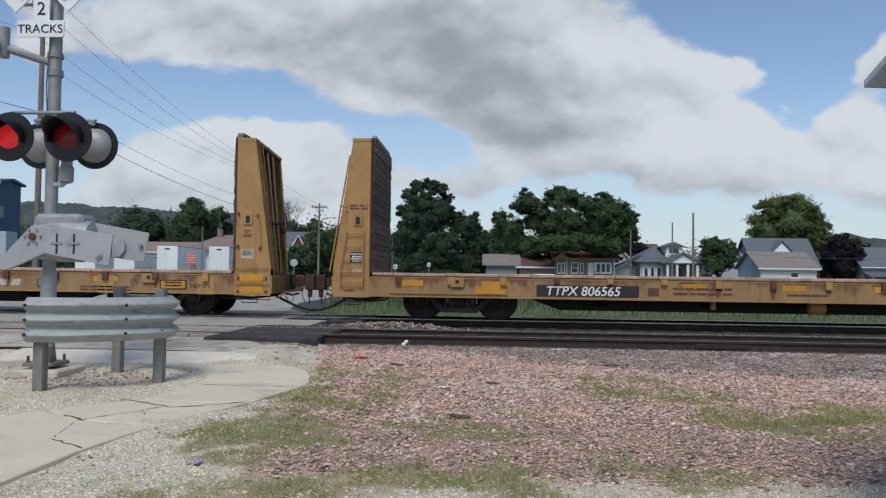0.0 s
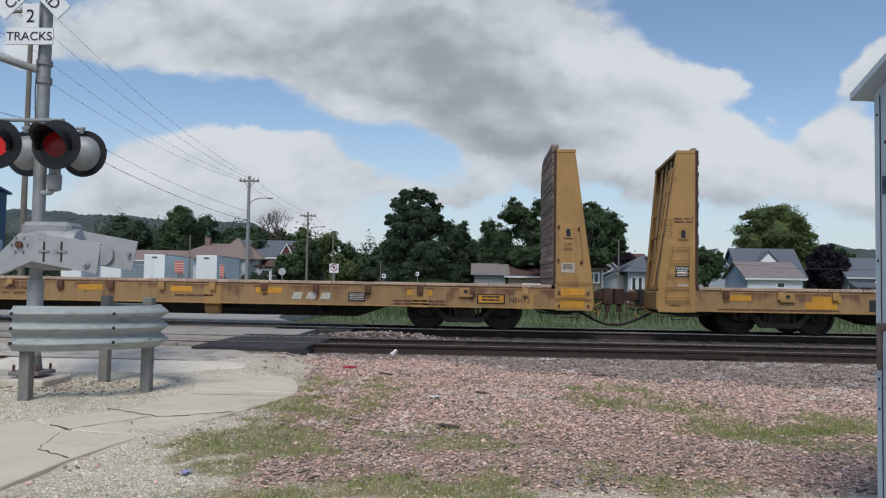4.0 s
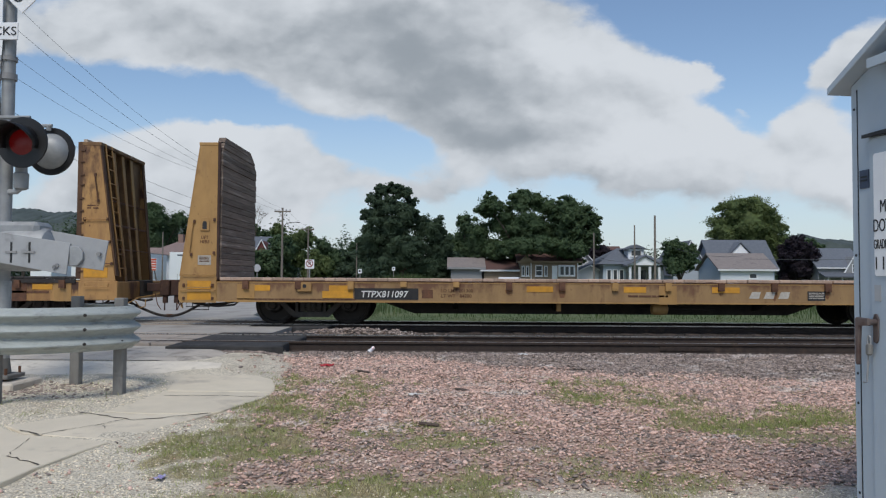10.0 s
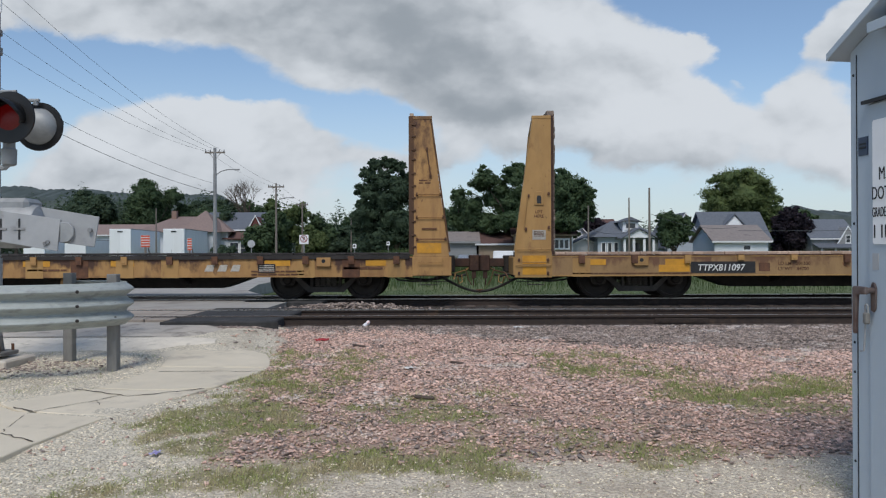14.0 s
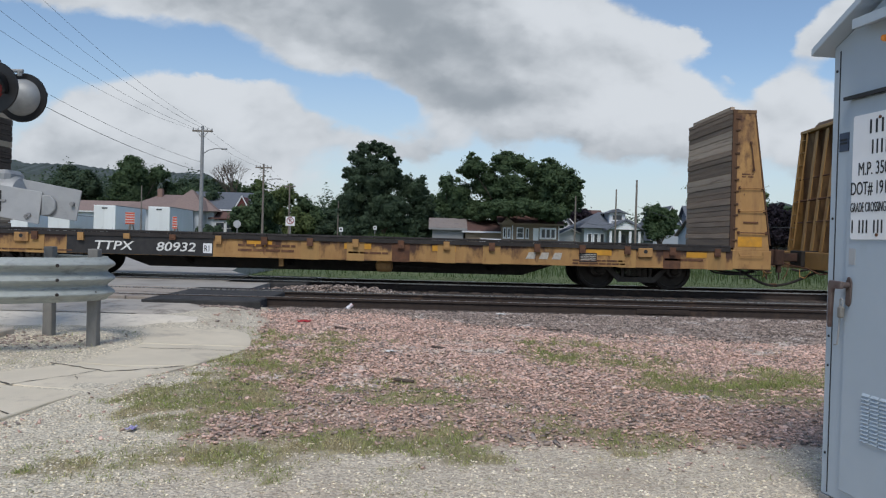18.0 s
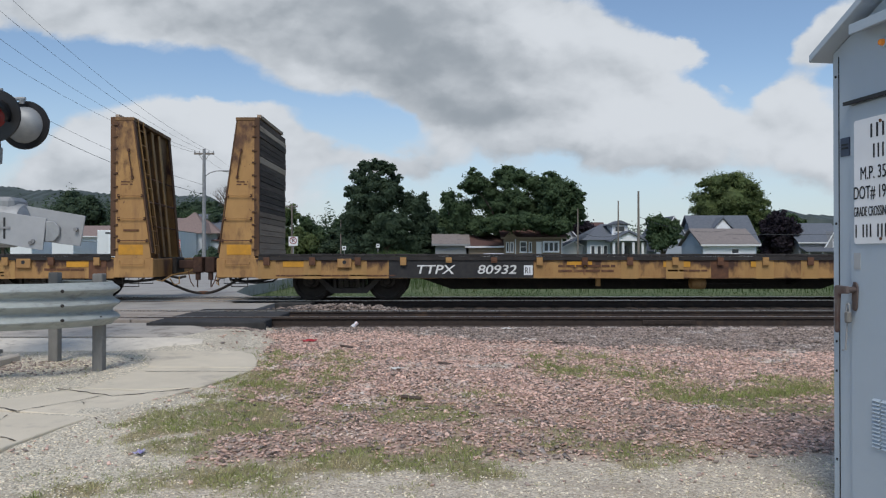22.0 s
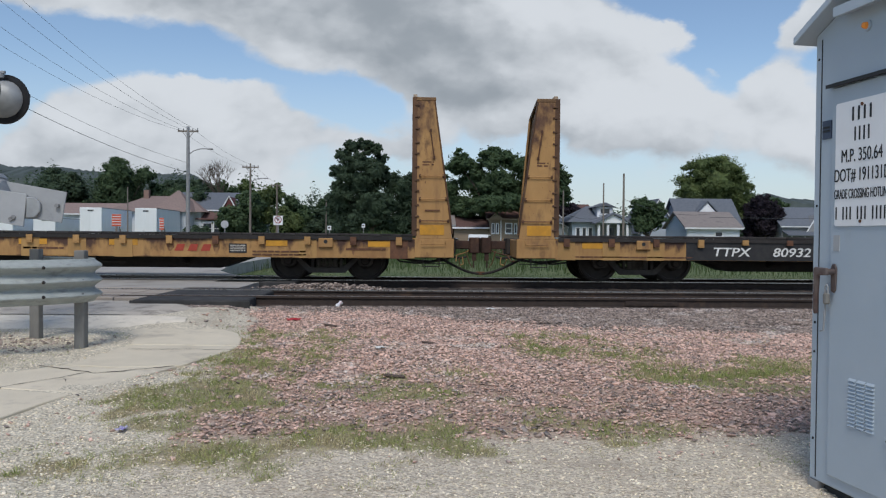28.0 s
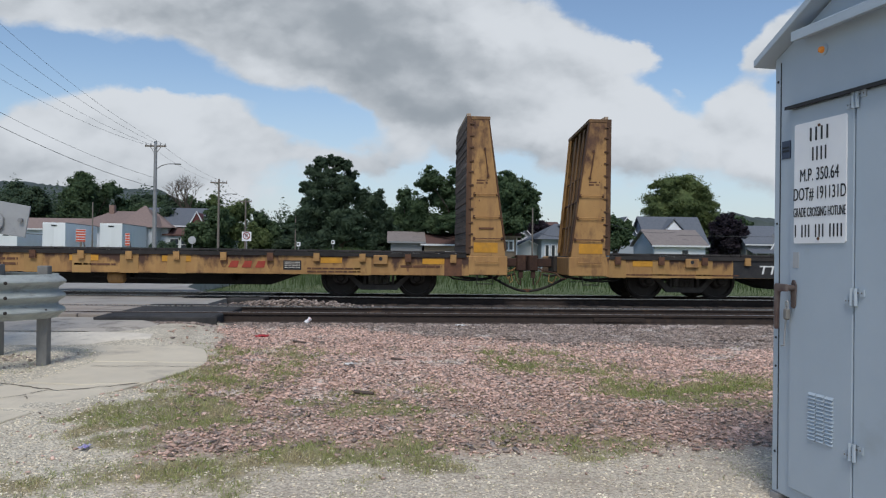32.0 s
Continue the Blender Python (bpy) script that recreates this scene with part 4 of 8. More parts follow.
def scatter_stones():
    R = random.Random(4)
    pink, grey, lime, dark = [], [], [], []
    while len(pink) + len(grey) < 64000:
        y = R.uniform(-8.5, -0.35)
        x = 1.33 + R.uniform(-0.66, 0.66) * (y + 13.4 + 0.5)
        if x < -3.4 or on_walk(x, y) or (x < -1.9 and y > -3.2):
            continue
        if R.random() > (0.35 + 0.65 * smoothstep(-9, -1, y)):
            continue
        g = grass_at(x, y)
        if R.random() < 0.8 * g:
            continue
        if R.random() < (lime_at(x, y) if x < -1.9 else min(0.97, 1.3 * lime_at(x, y))):
            continue
        z = ground_z(x, y)
        p = pink_at(x, y)
        if R.random() < p * (0.82 + 0.25 * noise.noise(Vector((x * 1.7, y * 1.7, 21.0)))):
            pink.append((x, y, z + 0.012, R.uniform(0.009, 0.026) * (0.75 if y < -6.2 else 1.0) * (1.0 + 0.6 * (R.random() > 0.95))))
        else:
            grey.append((x, y, z + 0.012, R.uniform(0.01, 0.028)))
    # ballast round the ties, the heap between the tracks and the far shoulder
    for _ in range(15000):
        x, y = R.uniform(ROAD_X, 13), R.uniform(-0.25, 7.6)
        heap = math.exp(-((y - 2.7) / 0.45) ** 2) * smoothstep(2.2, -0.8, x) * smoothstep(-2.3, -1.7, x) * 0.12
        (grey if heap > 0.03 else dark).append((x, y, (-0.165 if heap > 0.03 else -0.185) + heap + R.uniform(-0.01, 0.02), R.uniform(0.02, 0.04)))
    for _ in range(900):
        x, y = R.gauss(-0.7, 0.75), R.gauss(2.75, 0.28)
        if x > -2.2:
            grey.append((x, y, -0.13 + R.uniform(0, 0.17) * math.exp(-((x + 0.7) / 1.6) ** 2), R.uniform(0.025, 0.05)))
    for _ in range(420):
        x = R.uniform(-3.0, -1.4)
        y = -0.93 - abs(R.gauss(0, 0.1))
        grey.append((x, y, ground_z(x, y) + 0.005, R.uniform(0.012, 0.035)))
    # dark debris in the bed by the guard rail's posts
    for _ in range(420):
        x, y = R.gauss(-3.6, 0.55), R.gauss(-4.15, 0.3)
        if x < -2.4 and y < -3.3:
            grey.append((x, y, ground_z(x, y) + 0.004, R.uniform(0.008, 0.028)))
    while len(lime) < 14000:
        y = R.uniform(-9.4, -3.2)
        x = 1.33 + R.uniform(-0.68, 0.66) * (y + 13.4 + 0.3)
        if on_walk(x, y) or (lime_at(x, y) < R.random() and not (-4.4 < x < -2.1 and -6.2 < y < -3.3)):
            continue
        lime.append((x, y, ground_z(x, y) + 0.002, R.uniform(0.004, 0.013)))
    stones("pink_gravel", pink, M_PINK, "loose pink crushed granite on the ground")
    stones("grey_ballast", grey, M_BALL, "grey track ballast beside and between the rails")
    stones("oily_ballast", dark, M_BALLDARK, "darker ballast stones between the rails")
    stones("limestone_chips", lime, M_LIME, "pale crushed limestone chips on the ground")


scatter_stones()


def blades(name, spots, material, label, cat="grass"):
    """spots: x, y, z, height, lean. Bent blades of two faces each."""
    R = random.Random(len(spots))
    v, f = [], []
    for x, y, z, h, lean in spots:
        a = R.uniform(0, 6.28)
        w = h * R.uniform(0.018, 0.034) + 0.0011
        dx, dy = math.cos(a), math.sin(a)
        b = R.uniform(0, 6.28)
        lx, ly = math.cos(b) * lean * h, math.sin(b) * lean * h
        k = len(v)
        v += [(x - dx * w, y - dy * w, z), (x + dx * w, y + dy * w, z), (x + dx * w * 0.8 + lx * 0.35, y + dy * w * 0.8 + ly * 0.35, z + h * 0.6),
              (x - dx * w * 0.8 + lx * 0.35, y - dy * w * 0.8 + ly * 0.35, z + h * 0.6), (x + lx, y + ly, z + h)]
        f += [(k, k + 1, k + 2, k + 3), (k + 3, k + 2, k + 4)]
    me = bpy.data.meshes.new(name)
    me.from_pydata(v, [], f)
    me.materials.append(material)
    return tagged(new(name, me), label, cat, kind="stuff")


def sow():
    R = random.Random(9)
    near, far = [], []
    while len(near) < 68000:
        y = R.uniform(-9.2, -2.6)
        x = 1.33 + R.uniform(-0.62, 0.66) * (y + 13.4 + 0.4)
        if on_walk(x, y):
            continue
        g = grass_at(x, y)
        if R.random() > 0.95 * g - 0.04:
            continue
        near.append((x, y, ground_z(x, y) - 0.004, R.uniform(0.009, 0.03) * (0.7 + 0.6 * min(1, max(0, g))) * (1.9 if R.random() > 0.88 else 1.0) * (1.5 if y > -6.0 else 1.0), R.uniform(0.3, 1.6)))
    for _ in range(24000):
        y = 7.4 + 10 * R.random() ** 1.5
        x = R.uniform(-5.0 - 0.2 * (y - 7), 19)
        if x < -3.9 and y < 9.5:
            continue
        tall = 0.5 + 0.5 * noise.noise(Vector((x * 0.6, y * 0.4, 2)))
        far.append((x, y, ground_z(x, y), R.uniform(0.04, 0.12) + 0.3 * max(0, tall - 0.5) * R.random(), R.uniform(0.1, 0.7)))
    for _ in range(9000):
        y = R.uniform(17, 45)
        x = R.uniform(-5.5, 26)
        far.append((x, y, ground_z(x, y), R.uniform(0.25, 0.6), R.uniform(0.1, 0.5)))
    for _ in range(7000):
        y, x = R.uniform(38, 50), R.gauss(-2.0, 4.5)
        far.append((x, y, ground_z(x, y), R.uniform(0.8, 1.9) * (0.6 + 0.5 * math.exp(-((x + 2) / 3.5) ** 2)), R.uniform(0.05, 0.35)))
    straw = []
    while len(straw) < 5000:
        y = R.uniform(-9.0, -2.8)
        x = 1.33 + R.uniform(-0.62, 0.66) * (y + 13.4 + 0.4)
        if on_walk(x, y) or x < -1.9 or R.random() > 0.25 + 1.2 * grass_at(x, y):
            continue
        straw.append((x, y, ground_z(x, y) + R.uniform(0.004, 0.02), R.uniform(0.008, 0.02), R.uniform(3, 7)))
    blades("dry_straw", straw, M_STRAW, "dry straw and dead stalks lying on the gravel", "straw")
    blades("lawn_grass", near, M_BLADE, "patchy green and straw grass growing through the gravel")
    blades("tall_grass", far, M_WEED, "green grass and weeds beyond the tracks")


sow()


# ---- the wagons ----
HALF_W, END, FACE = 1.56, 9.95, 9.10     # half width, end of the body, load face of the bulkhead
WHEEL_R, AXLE, TRUCK = 0.457, 0.889, 7.01
CARS = [  # name of the look, centre along the track at the start
    dict(at=7.73, num=("TTPX 806565", -5.05, 0.64, 0.235, 1.0), panel=(-5.25, -2.95), paint=M_YEL, deck=M_DECKWOOD, boards=("dark", "dark"), shoulders=0, long=1, logo=None, ribs=False, look="yellow bulkhead flat wagon with worn plank deck, empty"),
    dict(at=-13.57, num=("TTPX811097", -5.78, 0.665, 0.165, 0.95), panel=(-5.92, -4.46), paint=M_YEL, deck=M_DECKWOOD, boards=("grey", "grey"), shoulders=1, long=1, logo=("white", 3.0, 1.0), ribs=True, look="yellow bulkhead flat wagon with rust-streaked side and weathered board bulkheads"),
    dict(at=-34.87, num=("TTPX   80932", -5.45, 0.65, 0.225, 1.27), panel=None, pitch=(18, -8.81, 1.03), paint=M_YELRUST, deck=M_DECKDARK, boards=("mixed", "brown"), shoulders=0, long=0, logo=("white", 4.3, 0.9), ribs=True, look="rusty yellow bulkhead flat wagon with tarred deck and black number field"),
    dict(at=-56.20, num=None, panel=None, pitch=(18, -8.81, 1.03), paint=M_YELRUST, deck=M_DECKDARK, boards=("dark", "black"), shoulders=0, long=0, logo=("red", 3.62, 0.9), ribs=True, look="grimy yellow bulkhead flat wagon with dark deck and red lettering"),
]
BOARDS = {"dark": [M_BOARD_DARK], "grey": [M_BOARD_GREY], "black": [M_BOARD_DARK], "brown": [M_BOARD_BROWN, M_BOARD_BROWN, M_BOARD_BROWN, M_BOARD_TAN], "mixed": [M_BOARD_DARK]}
CACHE = {}


def shared(key, make):
    if key not in CACHE:
        CACHE[key] = make()
    return CACHE[key]


def bars(parent, x0, x1, z, rows, h, y, material, gap=0.5, rng=random.Random(3), name="marking"):
    """Lines of small unreadable writing as plain bars on a side that faces -y."""
    for k in range(rows):
        x = x0
        while x < x1:
            w = rng.uniform(2.5, 7.0) * h
            w = min(w, x1 - x)
            part(name, MB().box(x, y - 0.003, z - k * h * 2.0, x + w, y, z - k * h * 2.0 + h), material, parent)
            x += w + gap * h


def wheelset_mesh():
    mb = MB()
    for s in (-1, 1):
        prof = [(0.06, 0.66), (0.13, 0.66), (0.14, 0.685), (0.20, 0.70), (0.37, 0.715), (0.385, 0.695), (0.45, 0.693), (0.482, 0.70), (0.482, 0.722), (0.457, 0.735), (0.455, 0.825), (0.44, 0.833), (0.385, 0.83), (0.375, 0.775), (0.20, 0.77), (0.15, 0.80), (0.14, 0.84), (0.09, 0.845)]
        mb.lathe([(r, s * h) for r, h in (prof if s > 0 else prof)], (0, 0, 0), "y", 36)
    mb.cyl((0, -1.0, 0), (0, 1.0, 0), 0.08, n=12)
    return mb.mesh("wheelset", M_WHEEL, fix=True)


def side_frame_mesh():
    mb = MB()
    for poly in ([(-1.1, 0.60), (-0.72, 0.64), (-0.34, 0.74), (0.34, 0.74), (0.72, 0.64), (1.1, 0.60), (1.1, 0.52), (0.70, 0.54), (0.33, 0.63), (-0.33, 0.63), (-0.70, 0.54), (-1.1, 0.52)],
                 [(-0.66, 0.56), (-0.36, 0.30), (0.36, 0.30), (0.66, 0.56), (0.74, 0.50), (0.42, 0.18), (-0.42, 0.18), (-0.74, 0.50)]):
        mb.prism(poly, "y", -0.07, 0.07)
    for s in (-1, 1):
        mb.prism([(s * 0.36, 0.28), (s * 0.30, 0.28), (s * 0.30, 0.66), (s * 0.36, 0.66)], "y", -0.06, 0.06)
        mb.prism([(s * 0.74, 0.62), (s * 1.08, 0.60), (s * 1.06, 0.40), (s * 1.0, 0.34), (s * 0.78, 0.34), (s * 0.72, 0.40)], "y", -0.06, 0.06)
    return mb.mesh("side_frame", M_TRUCK, fix=True)


def spring_mesh():
    pts = [(0.055 * math.cos(a * 0.9), 0.055 * math.sin(a * 0.9), 0.31 + 0.255 * a / 40) for a in range(41)]
    return MB().tube(pts, 0.014, 5).mesh("coil_spring", M_SPRING)


def build_truck(car, cx):
    for k, s in enumerate((-1, 1)):
        w = part("wheelset", shared("wheelset", wheelset_mesh), None, car, "pair of dark steel wheels on an axle")
        w.location = (cx + s * AXLE, 0, WHEEL_R)
        WHEELS.append((w, cx + s * AXLE))
    for s in (-1, 1):
        fr = part("side_frame", shared("side_frame", side_frame_mesh), None, car, "cast black bogie side frame")
        fr.location = (cx, s * 0.99, 0)
        for i in range(4):
            c = part("coil_spring", shared("spring", spring_mesh), None, fr)
            c.location = (-0.195 + 0.13 * i, 0.01 * s, 0)
        for q in (-1, 1):
            cap = part("bearing_cap", shared("cap", lambda: MB().lathe([(0.07, -0.09), (0.10, -0.07), (0.115, 0.0), (0.115, 0.08)], (0, 0, 0), "y", 16).mesh("bearing_cap", M_WHEEL, fix=True)), None, fr)
            cap.location = (q * AXLE, 0.03 if s > 0 else -0.05, WHEEL_R)
            if s > 0:
                cap.rotation_euler = (0, 0, math.pi)
    part("bolster", MB().box(cx - 0.22, -0.86, 0.42, cx + 0.22, 0.86, 0.62).box(cx - 0.27, -1.08, 0.565, cx + 0.27, 1.08, 0.66), M_TRUCK, car)


def build_bulkhead(car, s, spec):
    """End wall at s * FACE: tapered side plates and ribs on the outside, boards on the load side."""
    X = lambda x: s * x
    paint, long = spec["paint"], spec["long"]     # long: the side plates run down over the end of the sill
    back = part("bulkhead", MB().box(min(X(9.15), X(9.17)), -1.5, 1.0, max(X(9.15), X(9.17)), 1.5, 4.12), M_BACK, car, "brown rusted bulkhead panel")
    side = [(X(9.08), 1.0), (X(9.90), 1.0), (X(9.47), 4.17), (X(9.08), 4.17)]
    if long:
        side = [(X(9.08), 0.52), (X(9.91), 0.52), (X(9.91), 1.12), (X(9.47), 4.17), (X(9.08), 4.17)]

    def deep(y):
        """Outer edge of the frame at the deck and at the top; it gets shallower away from the near side."""
        q = (y + HALF_W) / (2 * HALF_W)
        return 9.08 + lerp(0.82, 0.42, q), 9.08 + lerp(0.39, 0.14, q)
    for y in (-1, 1):
        if y > 0:
            lo, hi = deep(HALF_W)
            side = [(X(9.08), 1.0), (X(lo), 1.0), (X(hi), 4.17), (X(9.08), 4.17)]
        p = MB().prism(side, "y", min(y * HALF_W, y * (HALF_W - 0.03)), max(y * HALF_W, y * (HALF_W - 0.03)))
        part("side_plate", p, M_PLATERUST if paint is M_YELRUST else paint, back, "tapered yellow steel side plate", bevel=0.004)
        q = MB()
        lo, hi = deep(y * HALF_W)
        q.prism([(X(lo), 1.12 if y < 0 else 1.0), (X(lo + 0.03), 1.12 if y < 0 else 1.0), (X(hi + 0.03), 4.17), (X(hi), 4.17)], "y", min(y * (HALF_W + 0.004), y * (HALF_W - 0.13)), max(y * (HALF_W + 0.004), y * (HALF_W - 0.13)))
        part("flange", q, paint if long else M_BROWN, back, "edge flange")
    for y in (-0.62, 0.0, 0.62):
        lo, hi = deep(y)
        lo, hi = lo - 0.05, max(hi - 0.03, 9.2)
        rib = part("rib", MB().prism([(X(9.17), 1.0), (X(lo), 1.0), (X(hi), 4.1), (X(9.17), 4.1)], "y", y - 0.015, y + 0.015), M_BACK, back, "rusty brown web")
        part("rib_flange", MB().prism([(X(lo), 1.0), (X(lo + 0.025), 1.0), (X(hi + 0.025), 4.1), (X(hi), 4.1)], "y", y - 0.07, y + 0.07), paint if long or s > 0 else M_BACK, rib)
    na, fa = deep(-HALF_W)[1] + 0.05, deep(HALF_W)[1] + 0.05
    beam = [(X(9.08), -HALF_W - 0.01), (X(na), -HALF_W - 0.01), (X(fa), HALF_W + 0.01), (X(9.08), HALF_W + 0.01)]
    part("top_beam", MB().prism(beam, "z", 4.12, 4.2), paint if long else M_BACK, back, bevel=0.01)
    for z in (1.75, 2.32, 2.9):
        ends = [(X(lerp(deep(y)[0], deep(y)[1], (z - 1.0) / 3.1) - 0.04), y, z) for y in (-1.5, 1.5)]
        part("cross_pipe", MB().tube(ends, 0.018 if z != 2.32 else 0.03, 6), M_RUST, back)
    # boards
    R0 = random.Random(int(spec["at"]) + 5 * s)
    look_kind = spec["boards"][0 if s < 0 else 1]
    R = random.Random(int(spec["at"] * 7) + s)
    z, k = 1.09, 0
    top = 4.36 if spec["shoulders"] else 4.22
    while z < top - 0.05:
        h = R.uniform(0.115, 0.165)
        h = min(h, top - z)
        cut = [0.62 * (max(0.0, q - 3.85) / 0.5) ** 2 if spec["shoulders"] else 0.0 for q in (z, z + h)]
        mm = R.choice(BOARDS[look_kind])
        if look_kind == "mixed":
            mm = M_BOARD_TAN if k == 15 or 3.85 < z < 4.0 else (M_BOARD_BROWN if z < 2.05 else M_BOARD_DARK)
        x0, x1 = 8.99 + R.uniform(-0.012, 0.012), 9.145
        ya, yb = -1.5 + R.uniform(-0.015, 0.02), 1.5 + R.uniform(-0.02, 0.015)
        mb = MB().prism([(ya + 0.3 * cut[0], z + 0.004), (yb - cut[0], z + 0.004), (yb - cut[1], z + h - 0.004), (ya + 0.3 * cut[1], z + h - 0.004)], "x", min(X(x0), X(x1)), max(X(x0), X(x1)))
        o = part("plank", mb, mm, back, bevel=0.006)
        z += h
        k += 1
    if not spec["shoulders"]:
        part("cap_plank", MB().box(min(X(9.0), X(9.09)), -1.35, 4.22, max(X(9.0), X(9.09)), 1.2, 4.30), M_BOARD_TAN, back, "bleached board along the top", bevel=0.006)
    if long:
        part("board_end", MB().box(min(X(9.03), X(9.085)), -HALF_W - 0.002, 1.05, max(X(9.03), X(9.085)), -1.515, 4.2), M_COUPLER, back, "black edge strip beside the boards")
    else:
        part("corner_angle", MB().box(min(X(8.985), X(9.10)), -HALF_W - 0.004, 1.05, max(X(8.985), X(9.10)), -1.515, 4.2), M_BROWN, back)
        for k in range(11):
            part("clip", shared("clip", lambda: MB().box(-0.05, -0.022, -0.02, 0.05, 0.0, 0.02).mesh("clip", M_BROWN, 0.004)), None, back).location = (X(9.10), -HALF_W - 0.003, 1.22 + 0.28 * k + R0.uniform(-0.03, 0.03))
    # fittings of the near side plate
    yf = -HALF_W - 0.002
    cx = X(9.36)

    def rod(pts, r, mm, name="rod"):
        return part(name, MB().tube([(X(x), yf + dy, z) for x, dy, z in pts], r, 6), mm, back)

    def knob(x, z, mm=M_RUST):
        part("bolt", shared(("bolt", mm.name), lambda: MB().prism([(-0.028, -0.035), (0.028, -0.035), (0.022, 0.035), (-0.022, 0.035)], "y", -0.04, 0).mesh("bolt", mm, 0.006)), None, back).location = (X(x), yf, z)
    if long:
        lift = MB()
        lift.prism([(cx - 0.11, 2.16), (cx + 0.11, 2.16), (cx + 0.11, 2.38), (cx + 0.07, 2.47), (cx - 0.07, 2.47), (cx - 0.11, 2.38)], "y", yf - 0.025, yf)
        ring = part("lift_ring", lift, paint, back, "raised lifting eye plate", bevel=0.01)
        # no opening is cut: a near-black plate gives the hole's shade
        part("eye", MB().prism([(cx - 0.05, 2.2), (cx + 0.05, 2.2), (cx + 0.05, 2.34), (cx + 0.03, 2.38), (cx - 0.03, 2.38), (cx - 0.05, 2.34)], "y", yf - 0.03, yf - 0.02), M_CABDARK, ring, "dark plate for the shaded hole")
        # seam and grab bars over the sill
        part("seam_plate", MB().box(min(X(9.075), X(9.915)), yf - 0.008, 0.52, max(X(9.075), X(9.915)), yf, 1.10), paint, back, "lower cover plate", bevel=0.004)
        if spec["shoulders"]:
            for z0, z1 in ((0.83, 1.02), (0.585, 0.765)):
                part("reflective_panel", MB().box(min(X(9.20), X(9.74)), yf - 0.016, z0, max(X(9.20), X(9.74)), yf - 0.009, z1), M_REFL, back, "yellow reflective sheet")
            for k, w in enumerate(("LIFT", "HERE")):
                lettering("stencil", w, 0.10, pose(cx, yf - 0.002, 1.98 - 0.10 * k), M_RUST, back, 0.95, 0, 0.002, "CENTER")
            part("notice", MB().box(cx - 0.15, yf - 0.006, 1.38, cx + 0.15, yf, 1.60), M_GREYW, back, "small faded notice")
            bars(back, cx - 0.12, cx + 0.11, 1.55, 4, 0.016, yf - 0.0065, M_RUST)
            for x, z in ((9.14, 2.42), (9.60, 2.38), (9.14, 1.66), (9.66, 1.62)):
                knob(x, z)
            rod([(9.62, -0.03, 2.42), (9.70, -0.03, 1.66)], 0.012, paint)
            rod([(9.12, -0.01, 1.16), (9.12, -0.05, 1.16), (9.86, -0.05, 1.16), (9.86, -0.01, 1.16)], 0.012, paint, "grab_bar")
            rod([(9.10, -0.012, 0.80), (9.10, -0.05, 0.80), (9.88, -0.05, 0.80), (9.88, -0.012, 0.80)], 0.012, paint, "grab_bar")
            for x in (9.16, 9.82):
                for z in (0.62, 0.92):
                    knob(x, z)
        else:
            # side ladder in its own frame, black warning notice
            for x0, x1 in ((9.22, 9.22), (9.74, 9.60)):
                rod([(x0, -0.07, 0.78), (x0, -0.07, 1.2), (x1, -0.07, 2.02), (x1, 0.0, 2.02)], 0.017, paint, "ladder_stile")
            for k in range(5):
                z = 0.80 + 0.30 * k
                part("rung", MB().tube([(X(9.22), yf - 0.07, z), (X(9.74 - 0.14 * max(0, (z - 1.2) / 0.82)), yf - 0.07, z)], 0.013, 5), paint, back)
            nt = part("warning_notice", MB().box(cx - 0.17, yf - 0.006, 1.32, cx + 0.14, yf, 1.56), M_BLACKP, back, "black notice with white lettering")
            lettering("notice_text", "CAUTION", 0.065, pose(cx - 0.015, yf - 0.0075, 1.49), M_WHITE, nt, 1.0, 0, 0.001, "CENTER")
            bars(nt, cx - 0.13, cx + 0.10, 1.45, 4, 0.018, yf - 0.0065, M_WHITE)
            part("notice", MB().box(cx - 0.12, yf - 0.006, 1.03, cx + 0.11, yf, 1.16), M_GREYW, back, "small faded notice")
            bars(back, X(9.55) - 0.1, X(9.55) + 0.14, 0.66, 1, 0.03, yf - 0.012, M_RUST)
            bars(back, cx - 0.2, cx + 0.22, 2.62, 2, 0.035, yf - 0.001, M_RUST, 1.2)
            for z in (2.35, 2.5, 2.62):
                rod([(9.62, -0.01, z), (9.62, -0.08, z), (9.78, -0.08, z), (9.78, 0.0, z)], 0.012, paint, "grab_bar")
    else:
        part("reflective_panel", MB().box(min(X(9.17), X(9.72)), yf - 0.006, 1.08, max(X(9.17), X(9.72)), yf, 1.31), M_REFL, back, "yellow reflective sheet")
        for k, z in enumerate((2.42, 1.90, 1.40)):
            x1 = lerp(9.86, 9.50, (z - 1.0) / 3.17)
            rod([(9.17, -0.01, z), (9.17, -0.045, z), (x1, -0.045, z), (x1, -0.01, z)], 0.011, M_RUST if k == 2 else paint, "grab_bar")
            knob(x1, z)
            knob(9.17, z)
        rod([(9.40, -0.02, 3.45), (9.40, -0.04, 3.42), (9.48, -0.04, 2.86), (9.48, -0.02, 2.83)], 0.014, M_RUST, "slanting_rod")
        knob(9.40, 3.45)
        knob(9.48, 2.84)
        part("rust_bar", MB().box(min(X(9.28), X(9.62)), yf - 0.02, 1.62, max(X(9.28), X(9.62)), yf, 1.655), M_RUST, back, "short rusty bar") if s > 0 else None
        bars(back, cx - 0.14, cx + 0.12, 2.72, 2, 0.03, yf - 0.001, M_RUST, 1.5)
    # end ladder on the far side
    la, lb, out, top = (1.10, 1.45, 0.03, 4.2) if s < 0 else (-1.30, -0.92, 0.04, 4.2)
